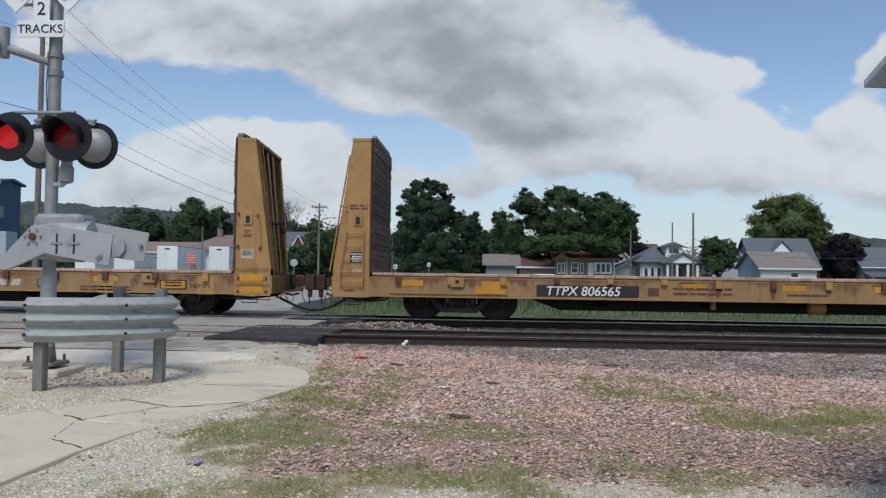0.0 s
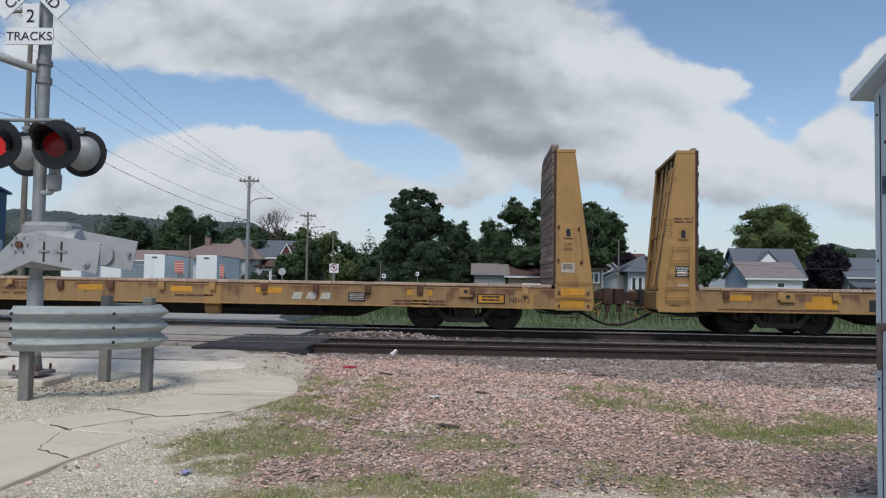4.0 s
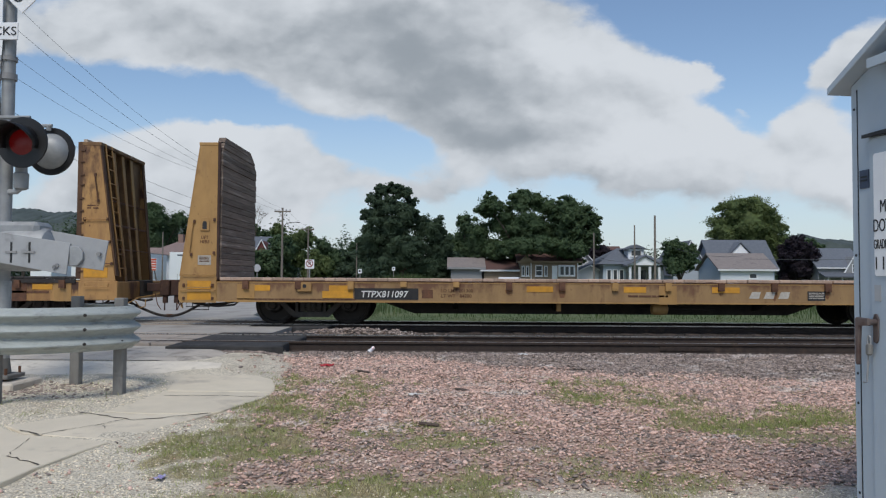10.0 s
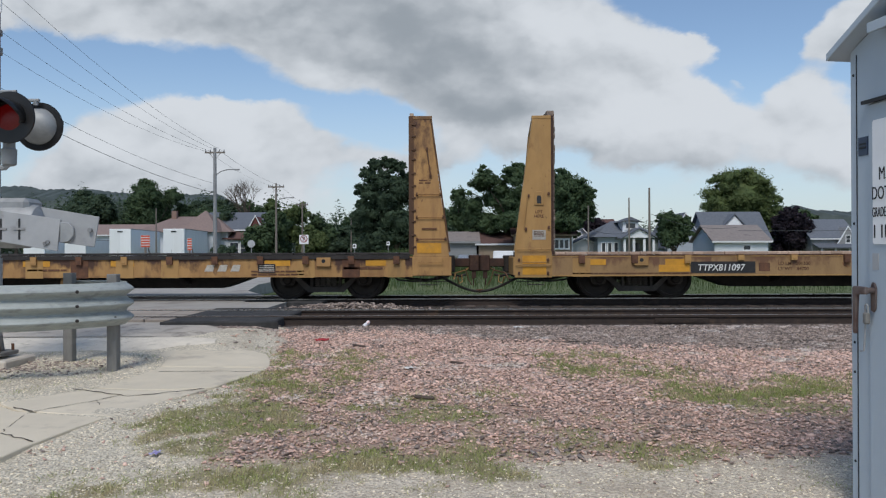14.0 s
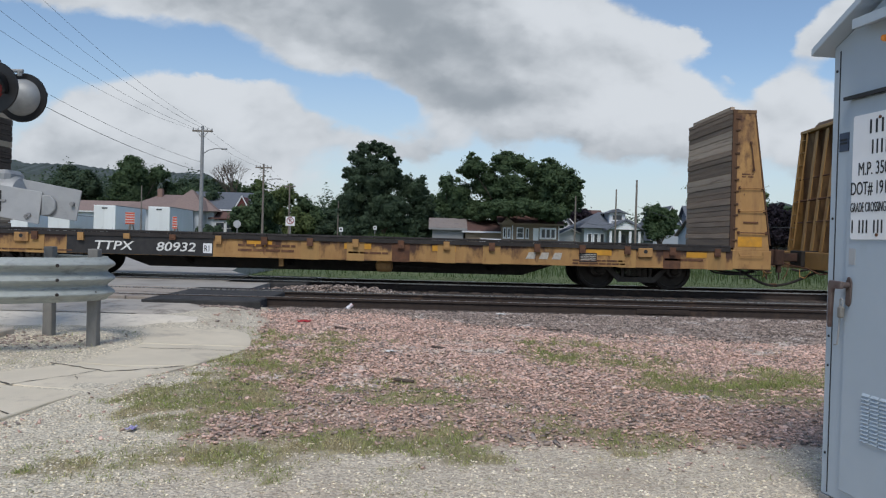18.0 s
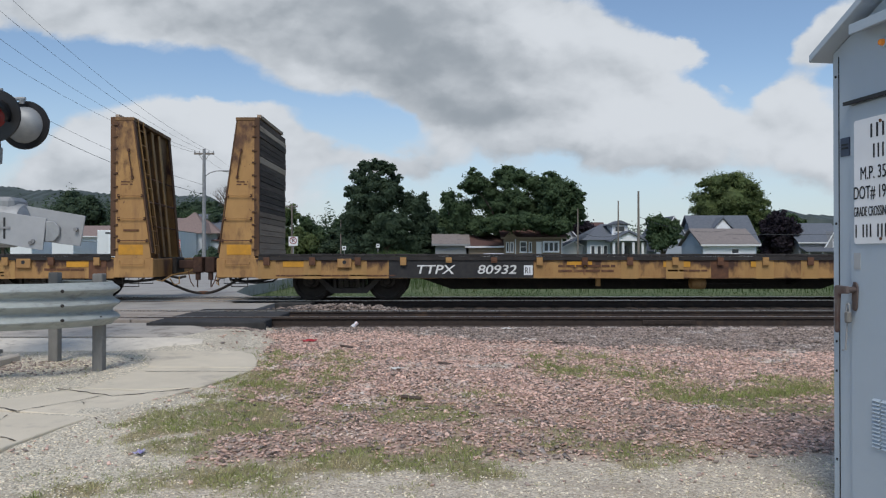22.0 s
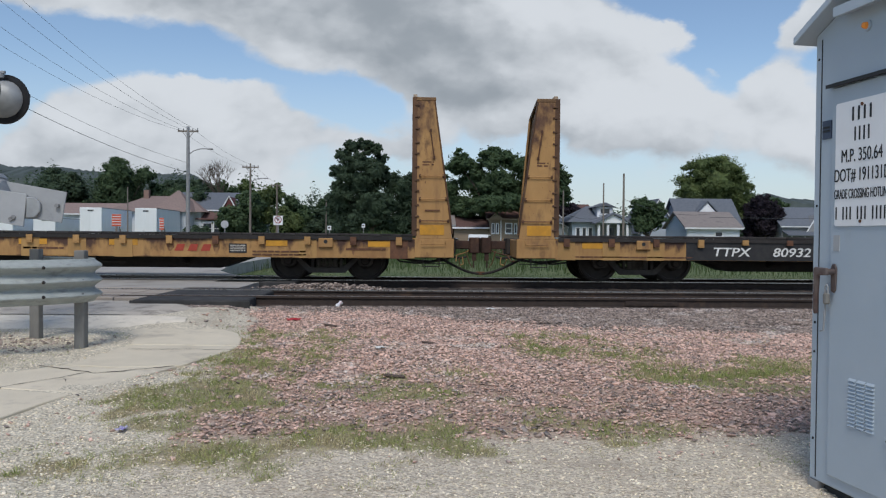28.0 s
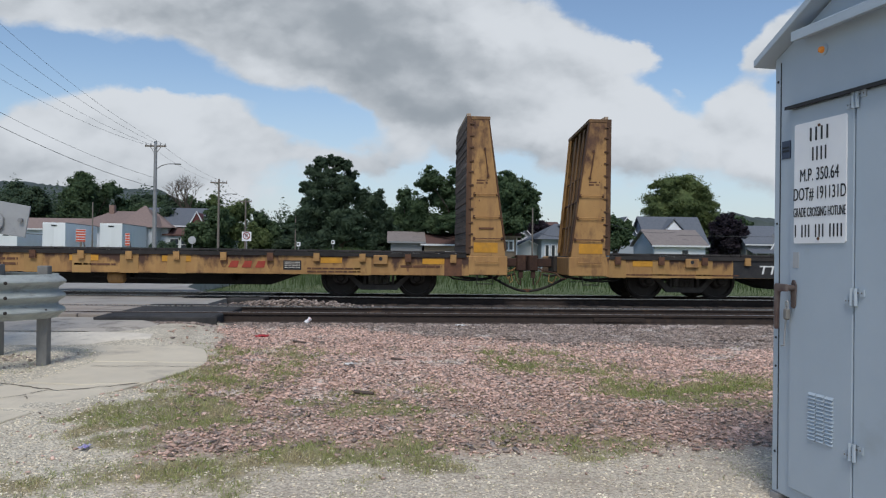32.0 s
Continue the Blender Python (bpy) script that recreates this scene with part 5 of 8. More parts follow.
    if long and not spec["shoulders"]:
        la, lb, out, top = -1.5, -1.12, 0.12, 3.8

    def ladder_x(y, z):
        return X(lerp(deep(y)[0], deep(y)[1], (z - 1.1) / (top - 1.1)) + out)
    for y in (la, lb):
        part("ladder_stile", MB().tube([(ladder_x(y, 1.1), y, 1.1), (ladder_x(y, top), y, top)], 0.02, 5), paint, back)
    z = 1.3
    while z < top - 0.1:
        part("rung", MB().tube([(ladder_x(la, z), la, z), (ladder_x(lb, z), lb, z)], 0.013, 5), paint, back)
        z += 0.33
    if spec["shoulders"] and s > 0:
        wheel = MB()
        c = Vector((X(9.99), -0.75, 2.25))
        ringp = [(c.x, c.y + 0.26 * math.cos(a * math.pi / 10), c.z + 0.26 * math.sin(a * math.pi / 10)) for a in range(21)]
        wheel.tube(ringp, 0.016, 6)
        for a in range(5):
            wheel.tube([c, (c.x, c.y + 0.26 * math.cos(a * 1.257), c.z + 0.26 * math.sin(a * 1.257))], 0.011, 5)
        wheel.cyl((X(9.6), c.y, c.z), (c.x, c.y, c.z), 0.03, n=8)
        part("brake_wheel", wheel, M_DARK, back, "black hand brake wheel")
    # end box under the bulkhead
    e = part("end_sill", MB().box(min(X(9.05), X(END - 0.05 * long)), -HALF_W - (-0.004 if long else 0.006), 0.56, max(X(9.05), X(END)), -HALF_W + 0.03, 1.0).box(min(X(9.05), X(END)), HALF_W - 0.03, 0.56, max(X(9.05), X(END)), HALF_W + 0.006, 1.0).box(min(X(9.89), X(END)), -HALF_W, 0.57, max(X(9.89), X(END)), HALF_W, 0.99), paint, car, "yellow end sill", bevel=0.015)
    part("grab_iron", MB().tube([(X(9.2), yf - 0.01, 0.95), (X(9.2), yf - 0.06, 0.87), (X(9.75), yf - 0.06, 0.87), (X(9.75), yf - 0.01, 0.95)], 0.011, 5), paint, e)
    # coupler with knuckle, cut lever and air hose
    cp = part("coupler", MB().box(min(X(9.9), X(10.42)), -0.1, 0.74, max(X(9.9), X(10.42)), 0.1, 0.95), M_COUPLER, car, "rusty knuckle coupler", bevel=0.02)
    part("knuckle", MB().prism([(X(10.40), -0.17), (X(10.62), -0.19), (X(10.67), -0.05), (X(10.60), 0.04), (X(10.66), 0.17), (X(10.45), 0.17), (X(10.38), 0.1)], "z", 0.64, 1.03), M_COUPLER, cp, bevel=0.02)
    part("lock_lifter", MB().box(min(X(10.46), X(10.56)), -0.14, 0.46, max(X(10.46), X(10.56)), -0.04, 0.64).cyl((X(10.5), -0.1, 0.28), (X(10.5), -0.1, 0.5), 0.018, n=6), M_COUPLER, cp)
    part("draft_gear", MB().box(min(X(9.3), X(10.05)), -0.3, 0.62, max(X(9.3), X(10.05)), 0.3, 1.02), M_DARK, car, bevel=0.02)
    part("cut_lever", MB().tube([(X(10.0), -1.45, 0.50), (X(10.02), -1.2, 0.47), (X(10.05), -0.6, 0.60), (X(10.3), -0.2, 0.66), (X(10.4), 0, 0.72)], 0.016, 6), M_YEL if s > 0 else M_RUST, car)
    part("stirrup", MB().tube([(X(9.25), -1.54, 0.58), (X(9.25), -1.54, 0.36), (X(9.62), -1.54, 0.36), (X(9.62), -1.54, 0.58)], 0.014, 5), M_DARK, car, "sill step")
    hp = []
    for a in range(13):
        q = a / 12
        hp.append((X(9.55 + 1.12 * q), -0.45 + 0.3 * q, 0.56 - 0.42 * math.sin(math.pi * 0.5 * q) ** 1.3))
    hose = part("air_hose", MB().tube(hp, 0.033, 7), M_DARK, car, "black brake hose")
    part("glad_hand", MB().box(min(X(10.56), X(10.68)), -0.19, 0.11, max(X(10.56), X(10.68)), -0.12, 0.19), M_RUST, hose, "cast hose coupling", bevel=0.01)
    part("hanger_chain", MB().tube([(X(10.3), -0.22, 0.70), (X(10.38), -0.25, 0.42), (X(10.45), -0.2, 0.30)], 0.012, 5), M_RUST, car)
    part("step_loop", MB().tube([(X(9.3), -1.3, 0.56), (X(9.3), -1.3, 0.42), (X(9.85), -1.3, 0.42), (X(9.85), -1.3, 0.56)], 0.01, 5), M_DARK, car)
    part("hose_loop", MB().tube([(X(8.7), -1.2, 0.56), (X(9.0), -1.22, 0.49), (X(9.4), -1.2, 0.46), (X(9.75), -1.1, 0.50), (X(9.9), -0.6, 0.55)], 0.032, 6), M_DARK, car)
    part("hose_loop", MB().tube([(X(8.62), -1.3, 0.55), (X(8.72), -1.34, 0.47), (X(9.1), -1.34, 0.43), (X(9.5), -1.3, 0.46), (X(9.62), -1.2, 0.55)], 0.022, 6), M_DARK, car)
    part("train_pipe", MB().tube([(X(9.2), -0.5, 0.60), (X(9.9), -0.48, 0.58), (X(10.15), -0.42, 0.52), (X(10.3), -0.35, 0.56)], 0.03, 6), M_DARK, car)
    part("release_rod", MB().tube([(X(10.1), -0.9, 0.52), (X(10.14), -0.7, 0.36), (X(10.22), -0.6, 0.40), (X(10.2), -0.55, 0.56)], 0.014, 5), M_YEL, car, "bent yellow release handle")


def build_car(spec):
    car = thing("flat_car", spec["look"], "railway wagon", (spec["at"], TRACKS[1], 0), group="wagons of the train")
    CARROWS.append((car, spec["at"]))
    paint = spec["paint"]
    for s in (-1, 1):
        y0, y1 = sorted((s * HALF_W, s * (HALF_W - 0.02)))
        sill = part("side_sill", MB().box(-9.06, y0, 0.577, 9.06, y1, 0.978), M_SILLRUST if paint is M_YELRUST else M_SILL, car, "yellow side sill")
        y0, y1 = sorted((s * (HALF_W + 0.006), s * (HALF_W - 0.12)))
        part("bottom_flange", MB().box(-9.06, y0, 0.545, 9.06, y1, 0.575), paint, sill)
        part("top_flange", MB().box(-9.06, y0, 0.98, 9.06, y1, 1.006), paint, sill)
    if spec["deck"] is M_DECKWOOD:
        part("deck_edge", MB().box(-9.0, -HALF_W - 0.012, 1.008, 9.0, -HALF_W + 0.05, 1.028), M_RUST, car, "rusty deck edge")
    else:
        part("deck_edge", MB().box(-9.0, -HALF_W - 0.035, 0.955, 9.0, -HALF_W - 0.008, 1.045), M_DECKDARK, car, "tar-black deck edge")
    me = shared(("plank", spec["deck"].name), lambda: MB().box(-0.1195, -HALF_W - 0.02, 1.03 if spec["deck"] is M_DECKWOOD else 1.047, 0.118, HALF_W + 0.02, 1.098).mesh("deck_plank", spec["deck"], 0.008))
    for i in range(75):
        o = part("deck_plank", me, None, car)
        o.location = (-8.88 + 0.24 * i, random.uniform(-0.012, 0.012), random.uniform(-0.004, 0.004))
        o.rotation_euler = (random.uniform(-0.001, 0.001), 0, random.uniform(-0.004, 0.004))
    cs = [(-9.2, 0.62), (-5.6, 0.60), (-4.6, 0.25), (4.4, 0.25), (5.4, 0.60), (9.2, 0.62), (9.2, 0.98), (-9.2, 0.98)]
    part("centre_sill", MB().prism(cs, "y", -0.4, 0.4), M_DARK, car, "black fish-belly centre sill")
    for x in (-3.6, -1.2, 1.2, 3.6):
        part("cross_bearer", MB().prism([(-1.5, 0.62), (-0.4, 0.35), (0.4, 0.35), (1.5, 0.62), (1.5, 0.98), (-1.5, 0.98)], "x", x - 0.05, x + 0.05), M_DARK, car)
    yf = -HALF_W - 0.003
    R = random.Random(int(spec["at"]) + 100)
    count, first, pitch = spec.get("pitch", (15, -8.4, 1.2))
    for i in range(count):
        x = first + pitch * i
        rusty = R.random() < 0.45
        for s in (-1, 1):
            low = 0.9 if spec["num"] and spec["num"][1] - 0.2 < x < spec["num"][1] + 2.7 else 0.84
            me = shared(("pocket", rusty, paint.name, low), lambda: MB().prism([(-0.068, low), (0.068, low), (0.068, 1.02), (-0.068, 1.02)], "y", -0.07, 0).box(-0.035, -0.076, low + 0.03, 0.035, -0.071, low + 0.09).mesh("stake_pocket", M_RUST if rusty else paint, 0.01))
            o = part("stake_pocket", me, None, car)
            o.location = (x, s * (HALF_W + 0.002), 0)
            if s > 0:
                o.rotation_euler = (0, 0, math.pi)
        if R.random() < (0.75 if spec["ribs"] else 0.3) and not (spec["num"] and spec["num"][1] - 0.3 < x < spec["num"][1] + 2.8):
            w, z0 = R.uniform(0.05, 0.11), R.uniform(0.58, 0.74)
            part("rust_streak", MB().prism([(x - w, low), (x - w * R.uniform(0.6, 1.1), lerp(low, z0, 0.5)), (x - w * R.uniform(0.2, 0.7), z0 + R.uniform(0, 0.05)), (x + w * R.uniform(0.1, 0.7), z0), (x + w * R.uniform(0.5, 1.1), lerp(low, z0, 0.45)), (x + w, low)], "y", yf - 0.0025, yf + 0.002), M_STREAK, car, "rust streak below the pocket")
        if spec["ribs"] and R.random() < (0.85 if pitch < 1.1 else 0.3) and not (-6.2 < x < -1.0) and not (spec["logo"] and spec["logo"][1] - 0.3 < x < spec["logo"][1] + 2.0):
            part("stiffener", MB().box(x - 0.2, yf - 0.007, 0.535, x + 0.2, yf + 0.002, 0.952), M_RUST if R.random() < 0.2 else M_YEL, car, "plain yellow cover plate")
    for x in (-8.45, -6.5 if spec['panel'] else -5.9, -2.0, 0.2, 2.2, 5.7) + (() if spec['shoulders'] else (8.0,)):
        part("reflector", MB().box(x, yf - 0.005, 0.80, x + R.uniform(0.45, 0.65), yf, 0.93), M_REFL, car, "yellow reflective strip")
    for s in (-1, 1):
        pad = part("jacking_pad", MB().box(s * 7.05 - 0.16, yf - 0.06, 0.78, s * 7.05 + 0.16, yf, 0.99), paint, car, bevel=0.012)
        # hole's dark inside is a near-black disc on the pad
        part("eye", MB().cyl((s * 7.05, yf - 0.064, 0.91), (s * 7.05, yf - 0.058, 0.91), 0.045, n=10), M_CABDARK, pad, "dark plate for the shaded hole")
    nb = spec["num"]
    if spec["panel"]:
        part("number_panel", MB().box(spec["panel"][0], yf - 0.006, 0.61, spec["panel"][1], yf, 0.87), M_BLACKP, car, "black painted number field")
    if nb:
        words = nb[0].split("   ")
        for k, w in enumerate(words):
            lettering("number" if k else "reporting_mark", w, nb[3] * 1.25, pose(nb[1] + 1.40 * k, yf - 0.010, nb[2]), M_WHITE, car, nb[4], 0.18, 0.003, bold=0.012)
    if "80932" in (nb[0] if nb else ""):
        part("number_field", MB().box(-6.05, yf - 0.006, 0.55, -2.76, yf, 1.0), M_BLACKP, car, "black painted number field")
        part("class_plate", MB().box(-2.98, yf - 0.012, 0.62, -2.78, yf - 0.007, 0.84), M_SIGNW, car, "small white plate")
        lettering("class_mark", "R1", 0.19, pose(-2.96, yf - 0.014, 0.66), M_INK, car, 0.7, 0, 0.002)
    part("consolidated_stencil", MB().box(-4.38 if spec["shoulders"] else -2.75, yf - 0.005, 0.65, -4.13 if spec["shoulders"] else -2.5, yf, 0.84), M_RUST if spec["panel"] else paint, car, "outlined stencil square")
    x0 = -3.95 if spec["shoulders"] else -2.2
    for k, w in enumerate(("LD LMT 201300", "LT WT   84700")):
        if spec["shoulders"]:
            lettering("load_stencil", w, 0.105, pose(x0, yf - 0.004, 0.79 - 0.12 * k), M_RUST, car, 1.05, 0, 0.002)
        else:
            bars(car, x0, x0 + 1.3, 0.80 - 0.11 * k, 1, 0.05, yf - 0.004, M_RUST, 0.6, R, "load_stencil")
    bars(car, -8.6, -5.9, 0.595, 1, 0.028, yf - 0.004, M_RUST, 0.5, R, "small_stencil")
    bars(car, 0.3, 1.2, 0.70, 1, 0.04, yf - 0.004, M_RUST, 0.6, R, "small_stencil")
    bars(car, 5.4, 6.6, 0.66, 2, 0.035, yf - 0.004, M_RUST, 0.6, R, "small_stencil")
    None if spec["shoulders"] else bars(car, 7.5, 8.4, 0.72, 1, 0.05, yf - 0.004, M_RUST, 0.25, R, "stencil")
    part("yellow_plate", MB().box(-6.65, yf - 0.008, 0.64, -5.95, yf - 0.003, 0.80), M_REFL, car, "small yellow notice") if spec["panel"] else None
    if spec["logo"]:
        colour, x, w = spec["logo"]
        mm = M_RED if colour == "red" else M_GREYW
        q = w / 3.2
        mb = MB()
        for k in range(3):
            xx = x + k * q * 1.05
            mb.prism([(xx + 0.03, 0.68), (xx + q * 0.82, 0.68), (xx + q * 0.95, 0.83), (xx + 0.1, 0.83)], "y", yf - 0.006, yf)
        part("emblem", mb, mm, car, "plain block emblem")
        part("data_plate", MB().box(x + w + 0.35, yf - 0.006, 0.64, x + w + 0.75, yf, 0.85), M_BLACKP, car, "black data panel")
        bars(car, x + w + 0.38, x + w + 0.72, 0.80, 4, 0.02, yf - 0.007, M_GREYW, 0.5, R)
    if spec["shoulders"]:
        lettering("stencil_mark", "NSH72", 0.15, pose(8.02, yf - 0.006, 0.68), M_INK, car, 1.1, 0, 0.002, "LEFT", 0.0)
        tag = part("yellow_notice", MB().box(7.3, yf - 0.008, 0.64, 7.94, yf - 0.003, 0.86), M_INK, car, "black-edged yellow notice")
        part("notice_face", MB().box(7.33, yf - 0.011, 0.665, 7.91, yf - 0.0085, 0.835), M_REFL, tag, "yellow face")
        bars(tag, 7.42, 7.82, 0.78, 2, 0.035, yf - 0.011, M_INK, 0.4, R)
    # brake gear under the side
    tank = MB().lathe([(0.05, -0.2), (0.12, -0.17), (0.14, -0.12), (0.14, 0.12), (0.12, 0.17), (0.05, 0.2)], (1.1, -1.2, 0.42), "x", 18)
    part("air_tank", tank, paint, car, "small yellow air reservoir", fix=True)
    part("brake_rod", MB().tube([(1.3, -1.2, 0.42), (1.9, -1.2, 0.41), (2.4, -1.15, 0.40)], 0.018, 6).tube([(0.5, -1.15, 0.52), (0.55, -1.15, 0.43), (0.95, -1.2, 0.42)], 0.012, 5), M_DARK, car)
    part("hanger", MB().box(-1.3, -1.4, 0.36, -1.2, -1.3, 0.57), paint, car)
    for s in (-1, 1):
        build_truck(car, s * TRUCK)
        build_bulkhead(car, s, spec)
    return car


# seconds, metres along the track
TRAVEL = [(0, 0.00), (1, 1.92), (2, 3.84), (3, 5.77), (3.5, 6.71), (5.5, 10.44), (6, 11.35), (7, 13.16), (8, 14.98), (9, 16.78), (10, 18.60), (11, 20.46), (12, 22.42), (13, 24.41), (14, 26.36), (14.5, 27.33), (16.5, 31.20), (17, 32.16), (18, 34.01), (19, 35.82), (20, 37.70), (21, 39.52), (22, 41.19), (23, 42.74), (24, 44.14), (25, 45.40), (25.5, 45.98), (27.5, 47.94), (28, 48.34), (29, 49.04), (30, 49.58), (31, 50.00), (32, 50.26)]
WHEELS, CARROWS = [], []
for spec in CARS:
    build_car(spec)


# ---- crossing signal ----
MX, MY = -4.27, -3.9


def build_signal():
    sig = thing("crossing_signal", "galvanized level crossing signal mast with red lamps and gate drive", "crossing signal", (MX, MY, -0.15))
    part("mast", MB().cyl((0, 0, 0.05), (0, 0, 6.2), 0.078, n=18), M_ALU, sig, "round galvanized mast")
    part("sleeve", MB().cyl((0, 0, 0.2), (0, 0, 1.2), 0.095, n=18), M_ALU, sig, "thicker lower sleeve")
    part("base", MB().box(-0.2, -0.2, 0, 0.2, 0.2, 0.05).cyl((0, 0, 0.05), (0, 0, 0.32), 0.12, 0.085, 18), M_POSTW, sig, "cast mast base", bevel=0.01)
    part("foundation", MB().box(-0.34, -0.34, -0.3, 0.34, 0.34, -0.03), M_APRON, sig, "square concrete foundation", bevel=0.02)
    for x in (-0.15, 0.15):
        for y in (-0.15, 0.15):
            part("anchor_bolt", MB().cyl((x, y, 0.04), (x, y, 0.13), 0.018, n=6), M_RUST, sig)
    # lamp pairs: one faces the near road, one the far
    for y, s in ((-0.30, -1), (0.34, 1)):
        bar = part("lamp_arm", MB().tube([(-0.42, y * 0.8, 3.20), (0.42, y * 0.8, 3.20)], 0.024, 8).cyl((0, 0, 3.2), (0, y * 0.8, 3.2), 0.03), M_ALU, sig, "lamp cross arm")
        for k, x in enumerate((-0.375, 0.375)):
            lamp = part("lamp", MB().lathe([(0.305, 0.0), (0.312, s * 0.015), (0.305, s * 0.03)], (x, y, 2.88), "y", 36), M_HOOD, bar, "black round lamp background", fix=True)
            rim = MB().lathe([(0.235, -s * 0.005), (0.21, -s * 0.08), (0.15, -s * 0.14), (0.05, -s * 0.165)], (x, y, 2.88), "y", 28)
            part("housing", rim, M_DOME, bar, "grey domed lamp housing", fix=True)
            part("lens", MB().lathe([(0.155, s * 0.032), (0.12, s * 0.05), (0.03, s * 0.058)], (x, y, 2.88), "y", 24), M_LIT if (k == 0 and s < 0) else M_LENS, bar, "red lens", fix=True)
            n, v, f = 18, [], []
            for i in range(n + 1):
                a = math.pi * (-0.12 + 1.24 * i / n)
                c, q = 0.20 * math.cos(a), 0.20 * math.sin(a)
                d = 0.42 * (0.3 + 0.7 * max(0, math.sin(a)))
                v += [(x + c, y + s * 0.03, 2.88 + q), (x + c, y + s * (0.03 + d), 2.88 + q - 0.02)]
            f = [(2 * i, 2 * i + 1, 2 * i + 3, 2 * i + 2) for i in range(n)]
            hood = part("hood", MB().add(v, f), M_HOOD, bar, "black visor")
            md = hood.modifiers.new("thick", "SOLIDIFY")
            md.thickness = 0.006
            part("bracket", MB().tube([(x, y * 0.8, 3.20), (x, y - s * 0.06, 3.14)], 0.03, 6), M_ALU, bar)
    part("junction_box", MB().lathe([(0.05, 0.0), (0.085, 0.02), (0.09, 0.2), (0.07, 0.22), (0.07, 0.34)], (0.22, -0.05, 2.33), "z", 18), M_ALU, sig, "small conduit can", fix=True)
    part("conduit", MB().tube([(0.0, -0.02, 2.31), (0.16, -0.04, 2.31), (0.22, -0.05, 2.36)], 0.035, 8), M_ALU, sig)
    part("conduit", MB().tube([(0.22, -0.05, 2.6), (0.2, -0.12, 2.8)], 0.03, 8), M_ALU, sig)
    for z0, z1, rr in ((3.72, 3.80, 0.10), (3.96, 4.02, 0.10), (4.34, 4.38, 0.095)):
        part("clamp_ring", MB().cyl((0, 0, z0), (0, 0, z1), rr, n=16), M_STEELP, sig)
    part("cantilever_arm", MB().tube([(0, 0, 3.88), (-0.35, -0.12, 3.98), (-0.62, -0.22, 4.06), (-1.2, -0.4, 4.1)], 0.05, 10).cyl((-0.58, -0.2, 3.92), (-0.58, -0.2, 4.3), 0.08, n=12), M_ALU, sig, "side lamp arm")
    part("side_lamp", MB().lathe([(0.05, 0.18), (0.16, 0.14), (0.24, 0.05), (0.27, 0.0)], (-0.80, -0.35, 4.02), "y", 24), M_DOME, sig, "grey rear of a lamp", fix=True)
    # signs on the mast
    plate = part("tracks_sign", MB().box(-0.43, -0.16, 4.19, 0.19, -0.14, 4.405), M_SIGNW, sig, "white sign", bevel=0.004)
    lettering("sign_text", "TRACKS", 0.155, pose(-0.12, -0.164, 4.245), M_INK, plate, 1.05, 0, 0.002, "CENTER", 0.0)
    plate = part("number_sign", MB().box(-0.23, -0.15, 4.41, -0.01, -0.13, 4.72), M_SIGNW, sig, "white sign", bevel=0.004)
    lettering("sign_text", "2", 0.24, pose(-0.12, -0.154, 4.48), M_INK, plate, 1.0, 0, 0.002, "CENTER", 0.0)
    for s, w in ((-1, "CROSSING"), (1, "RAIL ROAD")):
        mb = MB().box(-0.62, -0.12, -0.115, 0.62, -0.10, 0.115)
        o = part("crossbuck_blade", mb, M_SIGNW, sig, "white crossbuck blade", bevel=0.004)
        o.matrix_basis = pose(-0.12, -0.02 * (s + 1), 5.04, 0, s * 45, 0)
        t = lettering("blade_text", w, 0.2, pose(0, -0.124, -0.07), M_INK, o, 1.0, 0, 0.002, "CENTER", 0.0)
    # gate drive: rounded case behind, bolted arm plates in front
    part("gate_drive", MB().lathe([(0.1, -0.42), (0.25, -0.36), (0.28, -0.1), (0.28, 0.2), (0.24, 0.34), (0.1, 0.40)], (0.25, -0.02, 1.60), "x", 20), M_ALU, sig, "rounded gate drive case", fix=True)
    part("drive_cover", MB().box(-0.12, -0.2, 1.62, 0.52, 0.2, 1.93), M_ALU, sig, "ribbed case cover", bevel=0.05)
    yf = -0.30

    def px(x, z):
        return (x - MX, z + 0.15)
    arm = part("counter_arm", MB().prism([px(-5.6, 1.03), px(-4.62, 1.06), px(-4.12, 1.28), px(-4.08, 1.60), px(-4.32, 1.62), px(-4.66, 1.26), px(-5.6, 1.28)], "y", yf - 0.03, yf + 0.03), M_PLATE, sig, "bent grey arm plate", bevel=0.008)
    part("pivot", MB().cyl(((px(-4.30, 1.48)[0]), yf - 0.06, px(0, 1.48)[1]), (px(-4.30, 1.48)[0], yf + 0.3, px(0, 1.48)[1]), 0.045, n=12), M_RUST, arm)
    for a in range(6):
        x, z = px(-4.30 + 0.10 * math.cos(a * 1.047), 1.48 + 0.10 * math.sin(a * 1.047))
        part("bolt", MB().cyl((x, yf - 0.05, z), (x, yf, z), 0.016, n=6), M_STEELP, arm)
    b = part("arm_plate", MB().prism([px(-4.12, 1.64), px(-3.27, 1.51), px(-3.31, 1.13), px(-4.13, 1.27)], "y", yf - 0.045, yf - 0.025), M_PLATE, sig, "flat grey gate arm plate", bevel=0.004)
    for x in (-3.98, -3.76):
        q = px(x, 1.40)
        # plate stays uncut; a near-black strip paints the shade inside the slot
        part("slot", MB().box(q[0] - 0.012, yf - 0.049, q[1] - 0.13, q[0] + 0.012, yf - 0.044, q[1] + 0.12), M_CABDARK, b, "dark strip for the shaded adjusting slot")
